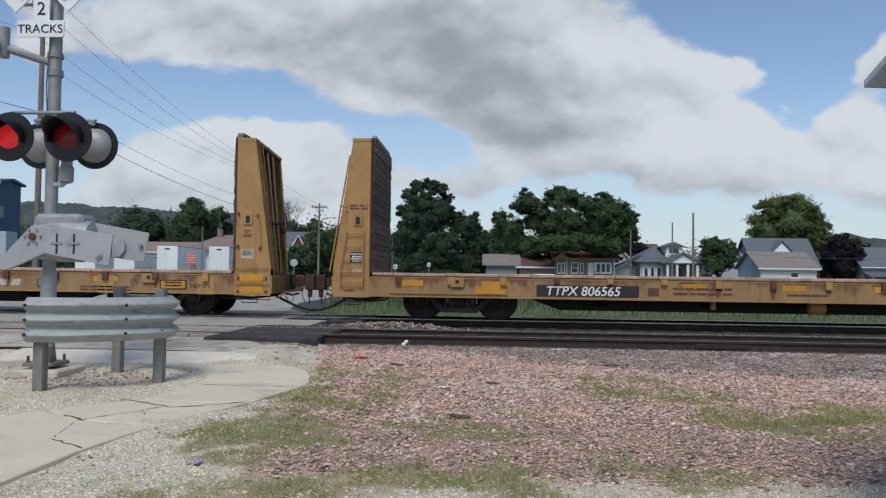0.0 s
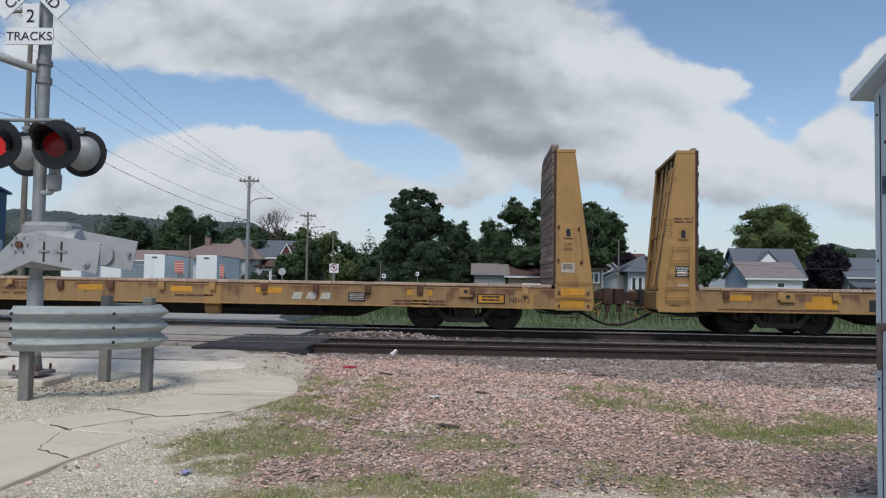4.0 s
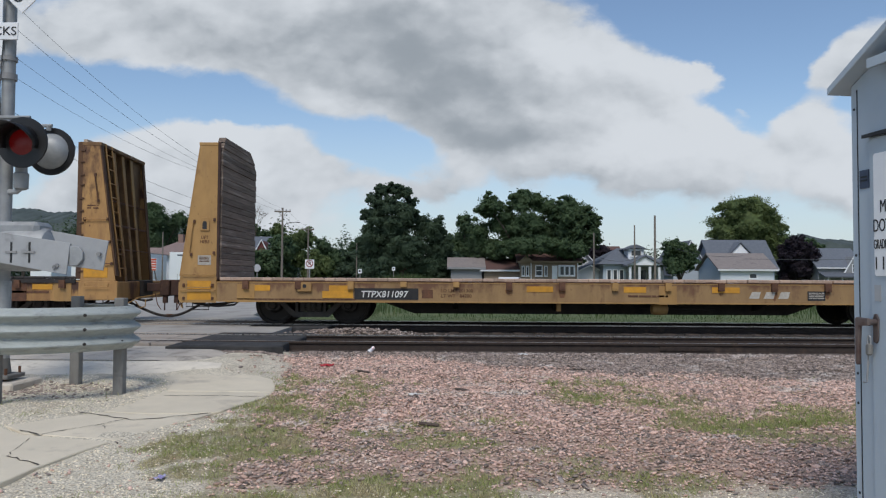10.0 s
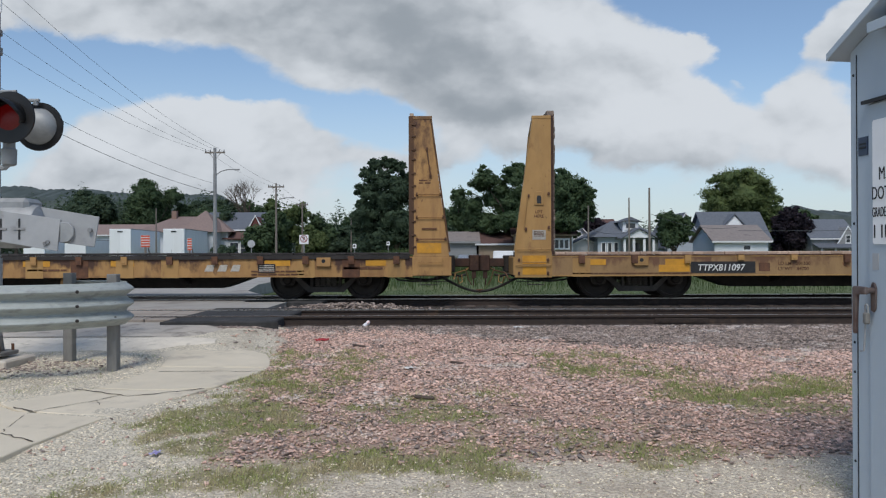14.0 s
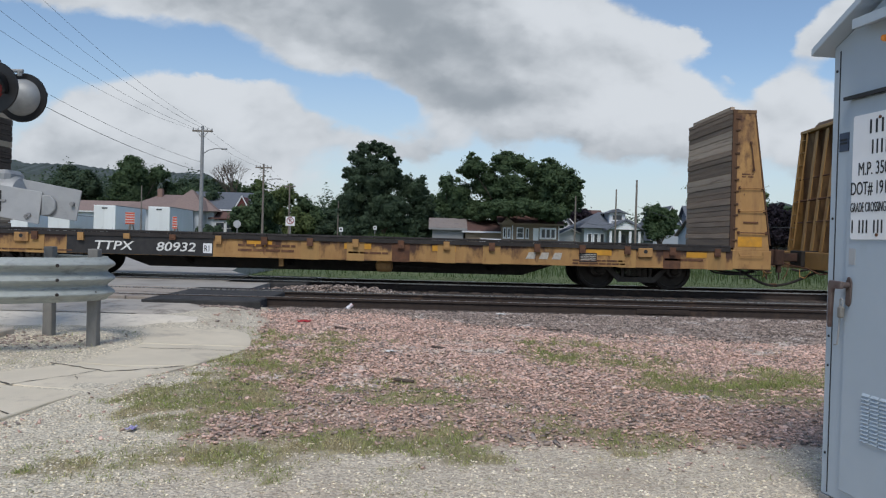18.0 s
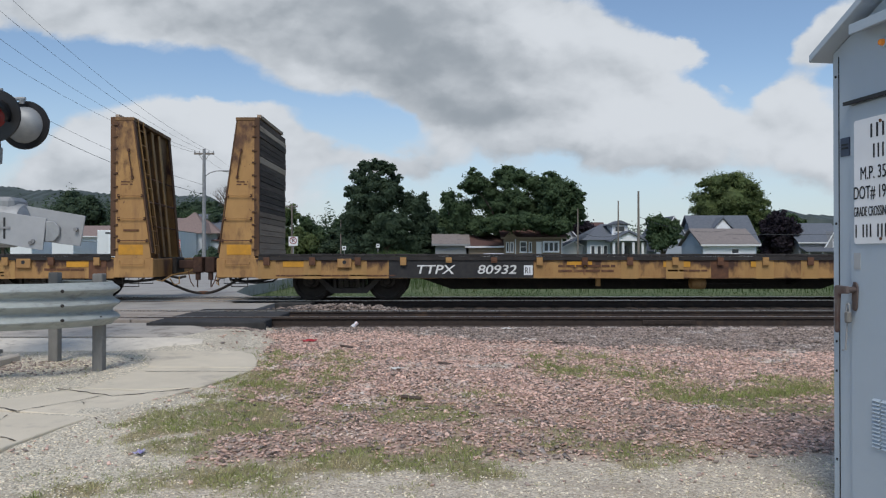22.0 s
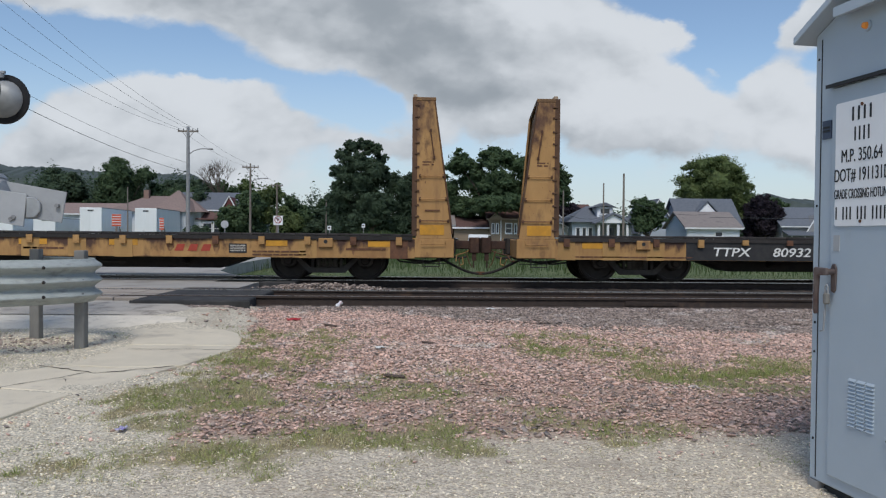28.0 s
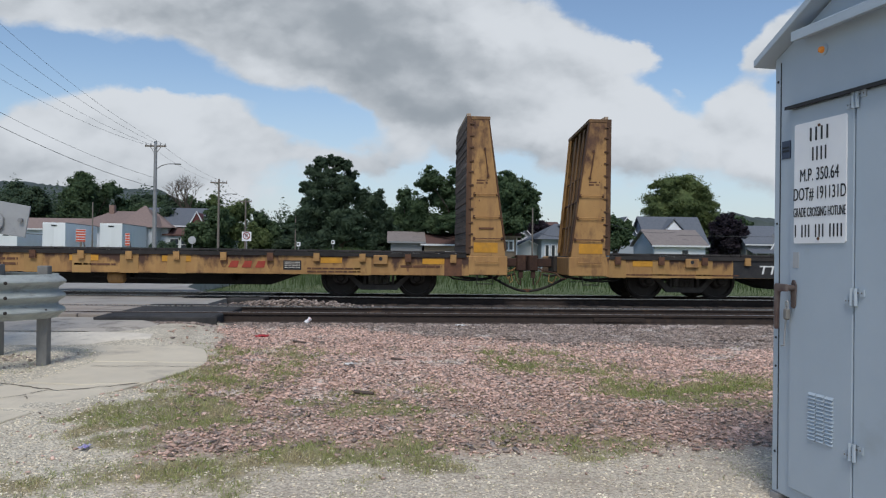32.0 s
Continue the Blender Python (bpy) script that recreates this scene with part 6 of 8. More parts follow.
        part("slot_bolt", MB().box(q[0] - 0.07, yf - 0.058, q[1] - 0.012, q[0] + 0.07, yf - 0.05, q[1] + 0.012), M_STEELP, b)
    c = part("arm_tongue", MB().prism([px(-3.52, 1.66), px(-2.82, 1.54), px(-2.88, 1.18), px(-3.33, 1.24)], "y", yf - 0.02, yf + 0.0), M_PLATE, sig, "outer gate arm plate", bevel=0.004)
    d = MB()
    q = px(-3.27, 1.36)
    d.prism([(q[0], q[1] - 0.13), (q[0] + 0.1, q[1] - 0.12), (q[0] + 0.16, q[1] - 0.05), (q[0] + 0.16, q[1] + 0.05), (q[0] + 0.1, q[1] + 0.11), (q[0], q[1] + 0.12)], "y", yf - 0.06, yf - 0.02)
    part("clamp", d, M_ALU, c, "half-round arm clamp", bevel=0.008)
    for x, z in ((-3.42, 1.24), (-2.92, 1.38), (-3.45, 1.22)):
        w = px(x, z)
        part("bolt", MB().cyl((w[0], yf - 0.065, w[1]), (w[0], yf - 0.02, w[1]), 0.025, n=8), M_STEELP, c)
    # power cable drop
    part("cable", MB().tube([(-0.02, -0.09, 4.3), (-0.05, -0.1, 3.6), (-0.02, -0.09, 2.9)], 0.008, 5), M_WIRE, sig)


build_signal()


def build_guard():
    g = thing("guard_rail", "curved galvanized three-wave guard rail on short weathered posts", "guard rail")
    line = [(-3.74, -5.26), (-3.45, -5.24), (-3.1, -5.10), (-2.78, -4.86), (-2.55, -4.58), (-2.46, -4.32), (-2.52, -4.05), (-2.72, -3.82), (-3.0, -3.68), (-3.45, -3.60)]
    pts = []
    for i in range(len(line) - 1):
        p0, p1, p2, p3 = (Vector((*line[max(0, min(len(line) - 1, i + k))], 0)) for k in (-1, 0, 1, 2))
        for k in range(4):
            t = k / 4
            pts.append(0.5 * ((2 * p1) + (p2 - p0) * t + (2 * p0 - 5 * p1 + 4 * p2 - p3) * t * t + (3 * p1 - p0 - 3 * p2 + p3) * t ** 3))
    pts.append(Vector((*line[-1], 0)))
    prof = []
    for i in range(37):
        q = i / 36
        prof.append((0.042 * math.cos(2 * math.pi * 3 * q + math.pi), 0.265 + 0.50 * q))
    v, f = [], []
    m = len(prof)
    for i, p in enumerate(pts):
        d = (pts[min(i + 1, len(pts) - 1)] - pts[max(i - 1, 0)]).normalized()
        out = Vector((d.y, -d.x, 0))
        v += [(p.x + out.x * o, p.y + out.y * o, z) for o, z in prof]
    f = [(i * m + k, (i + 1) * m + k, (i + 1) * m + k + 1, i * m + k + 1) for i in range(len(pts) - 1) for k in range(m - 1)]
    beam = part("beam", MB().add(v, f), M_GUARD, g, "three-wave galvanized beam")
    md = beam.modifiers.new("thick", "SOLIDIFY")
    md.thickness = 0.006
    for x, y in ((-3.62, -5.12), (-3.42, -3.72), (-2.59, -4.36)):
        part("post", MB().box(x - 0.058, y - 0.06, -0.5, x + 0.058, y + 0.06, 0.86 if y > -5 else 0.7), M_POSTW, g, "square weathered post", bevel=0.008)
    for x, y, a in ((-3.70, -5.31, 0), (-2.75, -4.915, 40), (-2.50, -4.53, 65)):
        for z in (0.36, 0.52, 0.68):
            o = part("bolt", shared("gbolt", lambda: MB().lathe([(0.02, 0), (0.018, -0.01), (0.009, -0.014)], (0, 0, 0), "y", 8).mesh("bolt", M_DARK)), None, g)
            o.location, o.rotation_euler = (x, y, z), (0, 0, radians(a))


build_guard()


# ---- signal cabinet ----
CAB = pose(3.651, -8.89, 0, 0, 0, math.degrees(math.atan2(-0.989, 0.147)))   # local x runs along the door side, local y into the case


def build_cabinet():
    c = thing("signal_cabinet", "blue-grey painted steel signal cabinet with louvred door and white notice", "cabinet")
    c.matrix_basis = CAB
    W, D, Z0, Z1 = 1.36, 1.5, -0.34, 2.25
    pk = Z1 + 0.49 * W / 2
    part("body", MB().prism([(0, Z0), (W, Z0), (W, Z1), (W / 2, pk - 0.02), (0, Z1)], "y", 0.0, D), M_CAB, c, "blue-grey steel case", bevel=0.006)
    # near-black box stands for the shade in the gap below the case
    part("plinth", MB().box(0.04, 0.04, -0.6, W - 0.04, D - 0.04, Z0), M_CABDARK, c, "dark box for the shaded gap under the case")
    part("skid", MB().box(0.0, -0.01, -0.55, 0.08, D, Z0 - 0.002), M_STEELP, c)
    roof = MB()
    o, h = 0.075, 0.045
    roof.prism([(-o, Z1 - 0.49 * o), (W / 2, pk), (W + o, Z1 - 0.49 * o), (W + o, Z1 - 0.49 * o + h), (W / 2, pk + h), (-o, Z1 - 0.49 * o + h)], "y", -0.10, D + 0.1)
    part("roof", roof, M_CAB, c, "pitched steel roof with overhang", bevel=0.004)
    part("drip_edge", MB().prism([(-0.10, 2.28), (0.0, 2.31), (0.0, 2.35), (-0.10, 2.335)], "x", 0.27, W - 0.15), M_CAB, c, "rain hood over the doors", bevel=0.003)
    for k, (x0, x1) in enumerate(((0.175, 0.672), (0.682, 1.18))):
        d = part("door", MB().box(x0, -0.018, Z0 + 0.07, x1, 0.004, 1.915), M_CAB, c, "flush steel door", bevel=0.004)
        part("drip_lip", MB().prism([(-0.05, 1.915), (0.0, 1.925), (0.0, 1.95), (-0.05, 1.935)], "x", x0 - 0.02, x1 + 0.01), M_CABDARK, c, "dark drip lip")
        for z in (0.06, 0.86, 1.88):
            hx = x1 if k == 0 else x0 + 0.02
            hg = part("hinge", MB().box(hx - 0.055, -0.026, z - 0.04, hx, -0.018, z - 0.004).box(hx, -0.026, z + 0.004, hx + 0.055, -0.018, z + 0.04).cyl((hx, -0.028, z - 0.045), (hx, -0.028, z + 0.045), 0.010, n=8), M_CAB, d, "painted butt hinge")
            for q in (-0.04, -0.018):
                part("screw", MB().cyl((hx + q, -0.0275, z - 0.022), (hx + q, -0.02, z - 0.022), 0.005, n=6).cyl((hx - q, -0.0275, z + 0.022), (hx - q, -0.02, z + 0.022), 0.005, n=6), M_POSTW, hg)
        if k == 0:
            for col in range(3):
                for r in range(13):
                    xx, z = x0 + 0.20 + 0.068 * col, 0.30 - 0.0205 * r
                    part("louvre", shared("louvre", lambda: MB().prism([(-0.011, -0.001), (-0.002, -0.003), (0.0, -0.003), (0.0, 0.012)], "x", -0.028, 0.028).mesh("louvre", M_CAB)), None, d).location = (xx, -0.018, z)
            hd = part("handle", MB().prism([(x0 + 0.02, 0.775), (x0 + 0.045, 0.765), (x0 + 0.06, 0.785), (x0 + 0.066, 0.90), (x0 + 0.05, 0.93), (x0 + 0.03, 0.93), (x0 + 0.018, 0.90)], "y", -0.028, -0.0185).cyl((x0 + 0.042, -0.07, 0.885), (x0 + 0.042, -0.02, 0.885), 0.018, n=10), M_HANDLE, d, "worn brown door handle", bevel=0.003)
            part("lever", MB().prism([(x0 + 0.055, 0.865), (x0 + 0.055, 0.905), (x0 - 0.045, 0.91), (x0 - 0.055, 0.90), (x0 - 0.055, 0.66), (x0 - 0.046, 0.64), (x0 - 0.032, 0.645), (x0 - 0.022, 0.80), (x0 - 0.016, 0.862)], "y", -0.085, -0.062), M_HANDLE, hd, bevel=0.005)
            lk = part("padlock", MB().box(x0 - 0.004, -0.062, 0.70, x0 + 0.034, -0.034, 0.765), M_POSTW, hd, "dark padlock", bevel=0.008)
            part("shackle", MB().tube([(x0 + 0.004, -0.048, 0.76), (x0 + 0.004, -0.048, 0.80), (x0 + 0.016, -0.048, 0.81), (x0 + 0.027, -0.048, 0.80), (x0 + 0.027, -0.048, 0.76)], 0.005, 6), M_ALU, lk)
            part("lock_rod", MB().tube([(x0 + 0.004, -0.04, 0.78), (x0 - 0.004, -0.05, 0.55), (x0 - 0.03, -0.05, 0.545)], 0.0055, 5), M_ALU, hd)
            part("keeper", MB().box(x0 + 0.03, -0.0215, 1.0, x0 + 0.078, -0.018, 1.09), M_PLATE, d, "square of bare primer")
    part("seam", MB().box(0.055, -0.004, Z0 + 0.02, 0.060, 0.001, Z1 - 0.03), M_CABDARK, c)
    # notice on the door
    s = part("notice_board", MB().prism([(0.215, 1.15), (0.225, 1.14), (0.615, 1.14), (0.625, 1.15), (0.625, 1.81), (0.615, 1.82), (0.225, 1.82), (0.215, 1.81)], "y", -0.026, -0.0185), M_SIGNW, c, "white notice with black lettering")
    for x0, x1, z, h in ((0.345, 0.52, 1.71, 0.075), (0.365, 0.50, 1.60, 0.075)):
        n = 4
        for k in range(n):
            xx = lerp(x0, x1, k / n)
            part("bar", MB().box(xx, -0.028, z, xx + (x1 - x0) / n * 0.32, -0.0265, z + h), M_INK, s)
    lettering("notice_text", "M.P. 350.64", 0.10, pose(0.42, -0.028, 1.49), M_INK, s, 0.66, 0, 0.001, "CENTER", 0.0)
    lettering("notice_text", "DOT# 191131D", 0.10, pose(0.42, -0.028, 1.385), M_INK, s, 0.62, 0, 0.001, "CENTER", 0.0)
    lettering("notice_text", "GRADE CROSSING HOTLINE", 0.075, pose(0.42, -0.028, 1.29), M_INK, s, 0.43, 0, 0.001, "CENTER", 0.0)
    for k in range(14):
        if k not in (1, 5, 9):
            part("bar", MB().box(0.226 + 0.028 * k, -0.028, 1.175, 0.236 + 0.028 * k, -0.0265, 1.245), M_INK, s)
    for z in (1.79, 1.165):
        part("screw", MB().cyl((0.42, -0.031, z), (0.42, -0.02, z), 0.009, n=8), M_RUST, s)
    part("maker_plate", MB().box(0.075, -0.006, 1.64, 0.15, 0.0, 1.745), M_NAVY, c, "small dark plate")
    bars(c, 0.085, 0.14, 1.70, 2, 0.010, -0.0065, M_CABDARK)
    part("indicator_lamp", MB().lathe([(0.019, 0.0), (0.019, -0.016), (0.015, -0.03), (0.005, -0.036)], (0.42, 0.0, 2.205), "y", 16), M_AMBER, c, "small amber indicator lamp", fix=True)
    part("lamp_rim", MB().lathe([(0.030, 0.0), (0.030, -0.01), (0.025, -0.013)], (0.42, 0.0, 2.205), "y", 16), M_CAB, c, fix=True)
    for i in (0, 3, 4, 8, 13):
        part("rivet", shared("rivet", lambda: MB().lathe([(0.009, 0), (0.007, -0.004), (0.002, -0.006)], (0, 0, 0), "y", 6).mesh("rivet", M_CABDARK)), None, c).location = (0.03, 0, -0.1 + 0.17 * i)


build_cabinet()


# ---- litter ----
def build_litter():
    can = MB().lathe([(0.02, -0.07), (0.036, -0.065), (0.038, -0.02), (0.028, 0.01), (0.037, 0.05), (0.03, 0.065)], (0, 0, 0), "x", 14)
    o = part("drink_can", can, M_CAN, fix=True)
    o.matrix_basis = pose(-0.03, -0.44, -0.105, 0, -35, 40)
    tagged(o, "crushed white and red drink can on the ballast", "can")

    def scrap(name, mm, at, size, label, cat):
        mb = MB()
        n = 5
        R = random.Random(int(at[0] * 100))
        v = [(size * (i / n - 0.5) * 1.6, size * (j / n - 0.5), 0.3 * size * R.random()) for j in range(n + 1) for i in range(n + 1)]
        f = [(j * 6 + i, j * 6 + i + 1, j * 6 + i + 7, j * 6 + i + 6) for j in range(n) for i in range(n)]
        o = part(name, mb.add(v, f), mm)
        o.modifiers.new("thick", "SOLIDIFY").thickness = 0.003
        o.matrix_basis = pose(at[0], at[1], ground_z(at[0], at[1]) + 0.02, 0, 0, R.uniform(0, 90))
        tagged(o, label, cat)
    scrap("wrapper", M_LITR, (-0.5, -2.15), 0.13, "crumpled red wrapper on the gravel", "litter")
    scrap("wrapper", M_LITP, (-0.79, -7.80), 0.06, "crumpled purple wrapper on the gravel", "litter")
    scrap("paper_scrap", M_PAPER, (0.88, -4.40), 0.075, "white paper scrap on pink gravel", "litter")
    scrap("paper_scrap", M_PAPER, (2.5, -0.75), 0.09, "pale scrap on the ballast", "litter")
    R = random.Random(31)
    for k, (x, y) in enumerate(((1.45, -4.0), (0.1, -2.7), (1.1, -6.0))):
        mb = MB().box(-0.1, -0.02, 0, 0.1, 0.02, 0.025)
        o = part("wood_splinter", mb, M_TIE, bevel=0.008)
        o.matrix_basis = pose(x, y, ground_z(x, y) + 0.015, 3, 4, R.uniform(-30, 30))
        tagged(o, "dark splinter of timber on the gravel", "wood")


build_litter()


# ---- poles, wires and signs beyond the tracks ----
def tree_ground(y):
    return ground_z(0, y)


def utility_pole(x, y, top, lamp=0.0, arm=1.0, r=0.14, steel=False, cross=True):
    p = thing("utility_pole", "grey wooden utility pole with crossarm" if cross else "bare grey wooden pole", "pole", (x, y, ground_z(x, y)), group="poles along the road")
    h = top - ground_z(x, y)
    part("shaft", MB().cyl((0, 0, -0.1), (0, 0, h), r, r * 0.65, 10), M_STEELP if steel else M_POLE, p)
    if cross:
        a = part("crossarm", MB().box(-arm, -0.06, h - 0.42, arm, 0.06, h - 0.30), M_POLE, p)
        for q in (-0.92, -0.45, 0.45, 0.92):
            part("insulator", MB().cyl((q * arm, 0, h - 0.30), (q * arm, 0, h - 0.14), 0.05, 0.03, 8), M_STEELP, a)
        part("brace", MB().tube([(-0.55 * arm, 0, h - 0.4), (0, -0.05, h - 0.95)], 0.02, 5).tube([(0.55 * arm, 0, h - 0.4), (0, -0.05, h - 0.95)], 0.02, 5), M_POLE, p)
    if lamp:
        z = h * 0.78
        part("lamp_arm", MB().tube([(0, 0, z), (0.3 * lamp, 0, z + 0.32), (0.6 * lamp, 0, z + 0.45), (lamp, 0, z + 0.47)], 0.035, 6), M_STEELP, p)
        part("lamp_head", MB().box(lamp - 0.1, -0.1, z + 0.40, lamp + 0.35, 0.1, z + 0.50), M_STEELP, p, "street lamp head", bevel=0.03)
    return p


utility_pole(-16.0, 44.0, 9.0, 1.5, 0.75, 0.17, True)
utility_pole(-15.4, 62.0, 7.95, 1.4, 0.8, 0.13)
utility_pole(-16.2, 80.0, 7.3, 0, 0.7, 0.13)
utility_pole(12.2, 45.0, 4.6, 0, r=0.08, cross=False)
utility_pole(15.3, 45.0, 5.2, 0, r=0.08, cross=False)
utility_pole(16.85, 45.0, 5.95, 0, r=0.11, cross=False)
utility_pole(-26.5, 60.0, 5.4, 0, r=0.08, cross=False)
utility_pole(-20.2, 22.0, 14.2, 0, 1.2, 0.16)
utility_pole(-9.0, 70.0, 5.3, 0, r=0.07, cross=False)
utility_pole(41.0, 58.0, 5.1, 0, r=0.07, cross=False)


def sag(a, b, drop, n=14):
    a, b = Vector(a), Vector(b)
    return [a.lerp(b, i / n) - Vector((0, 0, drop * 4 * (i / n) * (1 - i / n))) for i in range(n + 1)]


def wire(a, b, drop, r=0.011):
    o = part("overhead_wire", MB().tube(sag(a, b, drop), r * 0.75, 5), M_WIRE)
    tagged(o, "thin black overhead wire", "wire", "overhead wires")


for dx, z in ((-0.95, 12.2), (-0.4, 12.6), (0.4, 13.0), (0.95, 13.3)):
    wire((-20.2 + dx, 22.0, z + 0.55 * dx), (-16.0 + dx * 0.7, 44.0, 8.72), 0.7)
    wire((-20.2 + dx, 22.0, z + 0.55 * dx), (-24.0 + dx, -8.0, z + 1.0), 0.6)
wire((-20.2, 22.0, 8.55), (-16.0, 44.0, 5.6), 0.5, 0.02)
wire((-20.2, 22.0, 9.3), (-16.0, 44.0, 6.3), 0.5, 0.013)
wire((-20.2, 22.0, 8.6), (-24.0, -8.0, 9.6), 0.5, 0.02)
for dx in (-0.5, 0.5):
    wire((-16.0 + dx, 44.0, 8.7), (-15.4 + dx, 62.0, 7.7), 0.3)
    wire((-15.4 + dx, 62.0, 7.7), (-16.2 + dx, 80.0, 7.1), 0.3)
wire((16.85, 45.0, 4.0), (27.0, 54.0, 3.2), 0.5, 0.02)
wire((27.0, 54.0, 2.9), (50.0, 58.0, 3.2), 0.1, 0.025)
wire((12.2, 45.0, 2.9), (16.85, 50.0, 2.9), 0.4, 0.02)


def post_sign(x, y, zc, kind):
    g = ground_z(x, y)
    label = {"stop": "back of an octagonal road sign on a post", "nopark": "white no parking sign on a post", "small": "small white road sign on a post"}[kind]
    p = thing("road_sign", label, "road sign", (x, y, g))
    h = zc - g
    part("post", MB().box(-0.03, -0.03, 0, 0.03, 0.03, h + 0.2), M_STEELP, p)
    if kind == "stop":
        part("plate", MB().prism([(0.30 * math.cos(math.pi * (k + 0.5) / 4), h + 0.30 * math.sin(math.pi * (k + 0.5) / 4)) for k in range(8)], "y", -0.05, -0.035), M_PLATE, p, "pale metal sign back")
    elif kind == "nopark":
        q = part("plate", MB().box(-0.27, -0.05, h - 0.27, 0.27, -0.035, h + 0.27), M_SIGNW, p, bevel=0.01)
        part("ring", MB().tube([(0.19 * math.cos(a * math.pi / 12), -0.06, h + 0.04 + 0.19 * math.sin(a * math.pi / 12)) for a in range(25)], 0.022, 6).tube([(-0.13, -0.06, h + 0.17), (0.13, -0.06, h - 0.09)], 0.02, 6), M_SIGNR, q, "red ring and bar")
        lettering("sign_text", "P", 0.3, pose(0.0, -0.055, h - 0.06), M_INK, q, 1.0, 0, 0.003, "CENTER")
    else:
        q = part("plate", MB().box(-0.15, -0.05, h - 0.17, 0.15, -0.035, h + 0.17), M_SIGNW, p, bevel=0.01)
        part("mark", MB().box(-0.09, -0.054, h - 0.05, 0.06, -0.051, h + 0.09), M_INK, q, "black mark")
    return p


post_sign(-13.4, 44.5, 1.78, "stop")
post_sign(-7.0, 31.5, 1.87, "nopark")
post_sign(-6.0, 48.0, 1.6, "small")
post_sign(-3.9, 56.0, 1.9, "small")


def barricade(x, y, z, w=0.27):
    g = ground_z(x, y)
    b = thing("barricade", "orange-red and white striped barricade board on a timber post", "barricade", (x, y, g), 12)
    part("post", MB().box(-0.06, 0.0, 0, 0.06, 0.1, z - g + 0.1), M_POLE, b)
    part("strut", MB().tube([(0.1, 0.1, z - g - 0.1), (0.45, 0.5, 0)], 0.05, 4), M_POLE, b)
    for k in range(5):
        part("stripe", MB().box(-w, -0.025, z - g - 0.40 + 0.16 * k, w, -0.011, z - g - 0.30 + 0.16 * k), M_BARRI, b)
    part("board", MB().box(-w - 0.01, -0.01, z - g - 0.42, w + 0.01, 0.0, z - g + 0.36), M_TRIM, b)


barricade(-17.7, 35.0, 1.88)
barricade(-14.9, 35.0, 1.68, 0.13)


# ---- trailers and cars ----
def trailer(x, y, turn, length, label):
    g = ground_z(x, y)
    t = thing("box_trailer", label, "trailer", (x, y, g), turn, "parked box trailers")
    part("box", MB().box(0, 0, 1.1, length, 2.55, 4.12), M_TRAILER, t, "white sheet metal box", bevel=0.02)
    for k in range(int(length / 1.2)):
        part("rib", MB().box(0.6 + 1.2 * k, -0.004, 1.15, 0.62 + 1.2 * k, 0.0, 4.05), M_TRAILER, t)
    for y0, y1 in ((0.04, 1.25), (1.3, 2.51)):
        d = part("rear_door", MB().box(-0.012, y0, 1.2, 0.0, y1, 4.02), M_TRAILER, t)
        part("lock_bar", MB().cyl((-0.025, y0 + 0.25, 1.2), (-0.025, y0 + 0.25, 2.0), 0.015, n=6), M_STEELP, d)
    part("vent", MB().box(-0.05, 0.95, 3.78, -0.04, 1.6, 3.9), M_CABDARK, t)
    part("trim", MB().box(-0.03, -0.03, 1.05, length + 0.03, 0.0, 1.16).box(-0.03, -0.03, 4.08, length + 0.03, 0.02, 4.15), M_STEELP, t)
    for xx in (1.2, 2.4):
        for yy in (0.1, 2.2):
            part("wheel", MB().cyl((xx, yy, 0.5), (xx, yy + 0.28, 0.5), 0.5, n=16), M_HOOD, t)
    part("landing_gear", MB().box(length - 2.5, 0.4, 0.05, length - 2.35, 2.1, 1.1), M_STEELP, t)
    return t


for x, y, sz, text in ((-29.6, 61.6, 1.0, "white box trailer parked beyond the tracks"), (-24.4, 61.8, 1.0, "white box trailer beside another one"), (-34.4, 62.4, 0.75, "lower white box trailer in the yard"), (-38.6, 62.6, 0.75, "low white box trailer parked by the road")):
    trailer(x, y, 95, 12.0, text).scale = (0.85, 0.8, sz)


def small_car(x, y, turn, paint, label, pickup=False):
    c = thing("car", label, "car", (x, y, ground_z(x, y)), turn)
    prof = [(-2.2, 0.35), (2.2, 0.35), (2.25, 0.85), (1.2, 1.0), (0.6, 1.45), (-1.0, 1.48), (-1.9, 1.0), (-2.25, 0.9)]
    if pickup:
        prof = [(-2.6, 0.45), (2.6, 0.45), (2.65, 1.0), (1.4, 1.15), (0.9, 1.75), (-0.3, 1.78), (-0.5, 1.1), (-2.6, 1.1)]
    part("body", MB().prism(prof, "y", -0.85, 0.85), paint, c, bevel=0.06)
    wp = [(-0.9, 1.05), (0.95, 1.05), (0.55, 1.4), (-0.85, 1.42)] if not pickup else [(-0.25, 1.2), (1.2, 1.2), (0.85, 1.68), (-0.25, 1.7)]
    part("window", MB().prism(wp, "y", -0.865, 0.865), M_GLASS, c, "dark side window")
    part("windscreen", MB().box(prof[3][0] - 0.1, -0.7, 1.08, prof[3][0] + 0.02, 0.7, 1.12), M_GLASS, c)
    for xx in (-1.4, 1.4):
        for yy in (-0.88, 0.68):
            w = part("wheel", MB().cyl((xx, yy, 0.33), (xx, yy + 0.2, 0.33), 0.33, n=16), M_HOOD, c)
            part("rim", MB().cyl((xx, yy - 0.01, 0.33), (xx, yy + 0.21, 0.33), 0.2, n=12), M_ALU, w)


small_car(-21.0, 42.0, 5, M_CARP, "silver car standing on the road")
small_car(6.2, 51.0, 75, M_TRIM, "white pickup parked before a house", True)
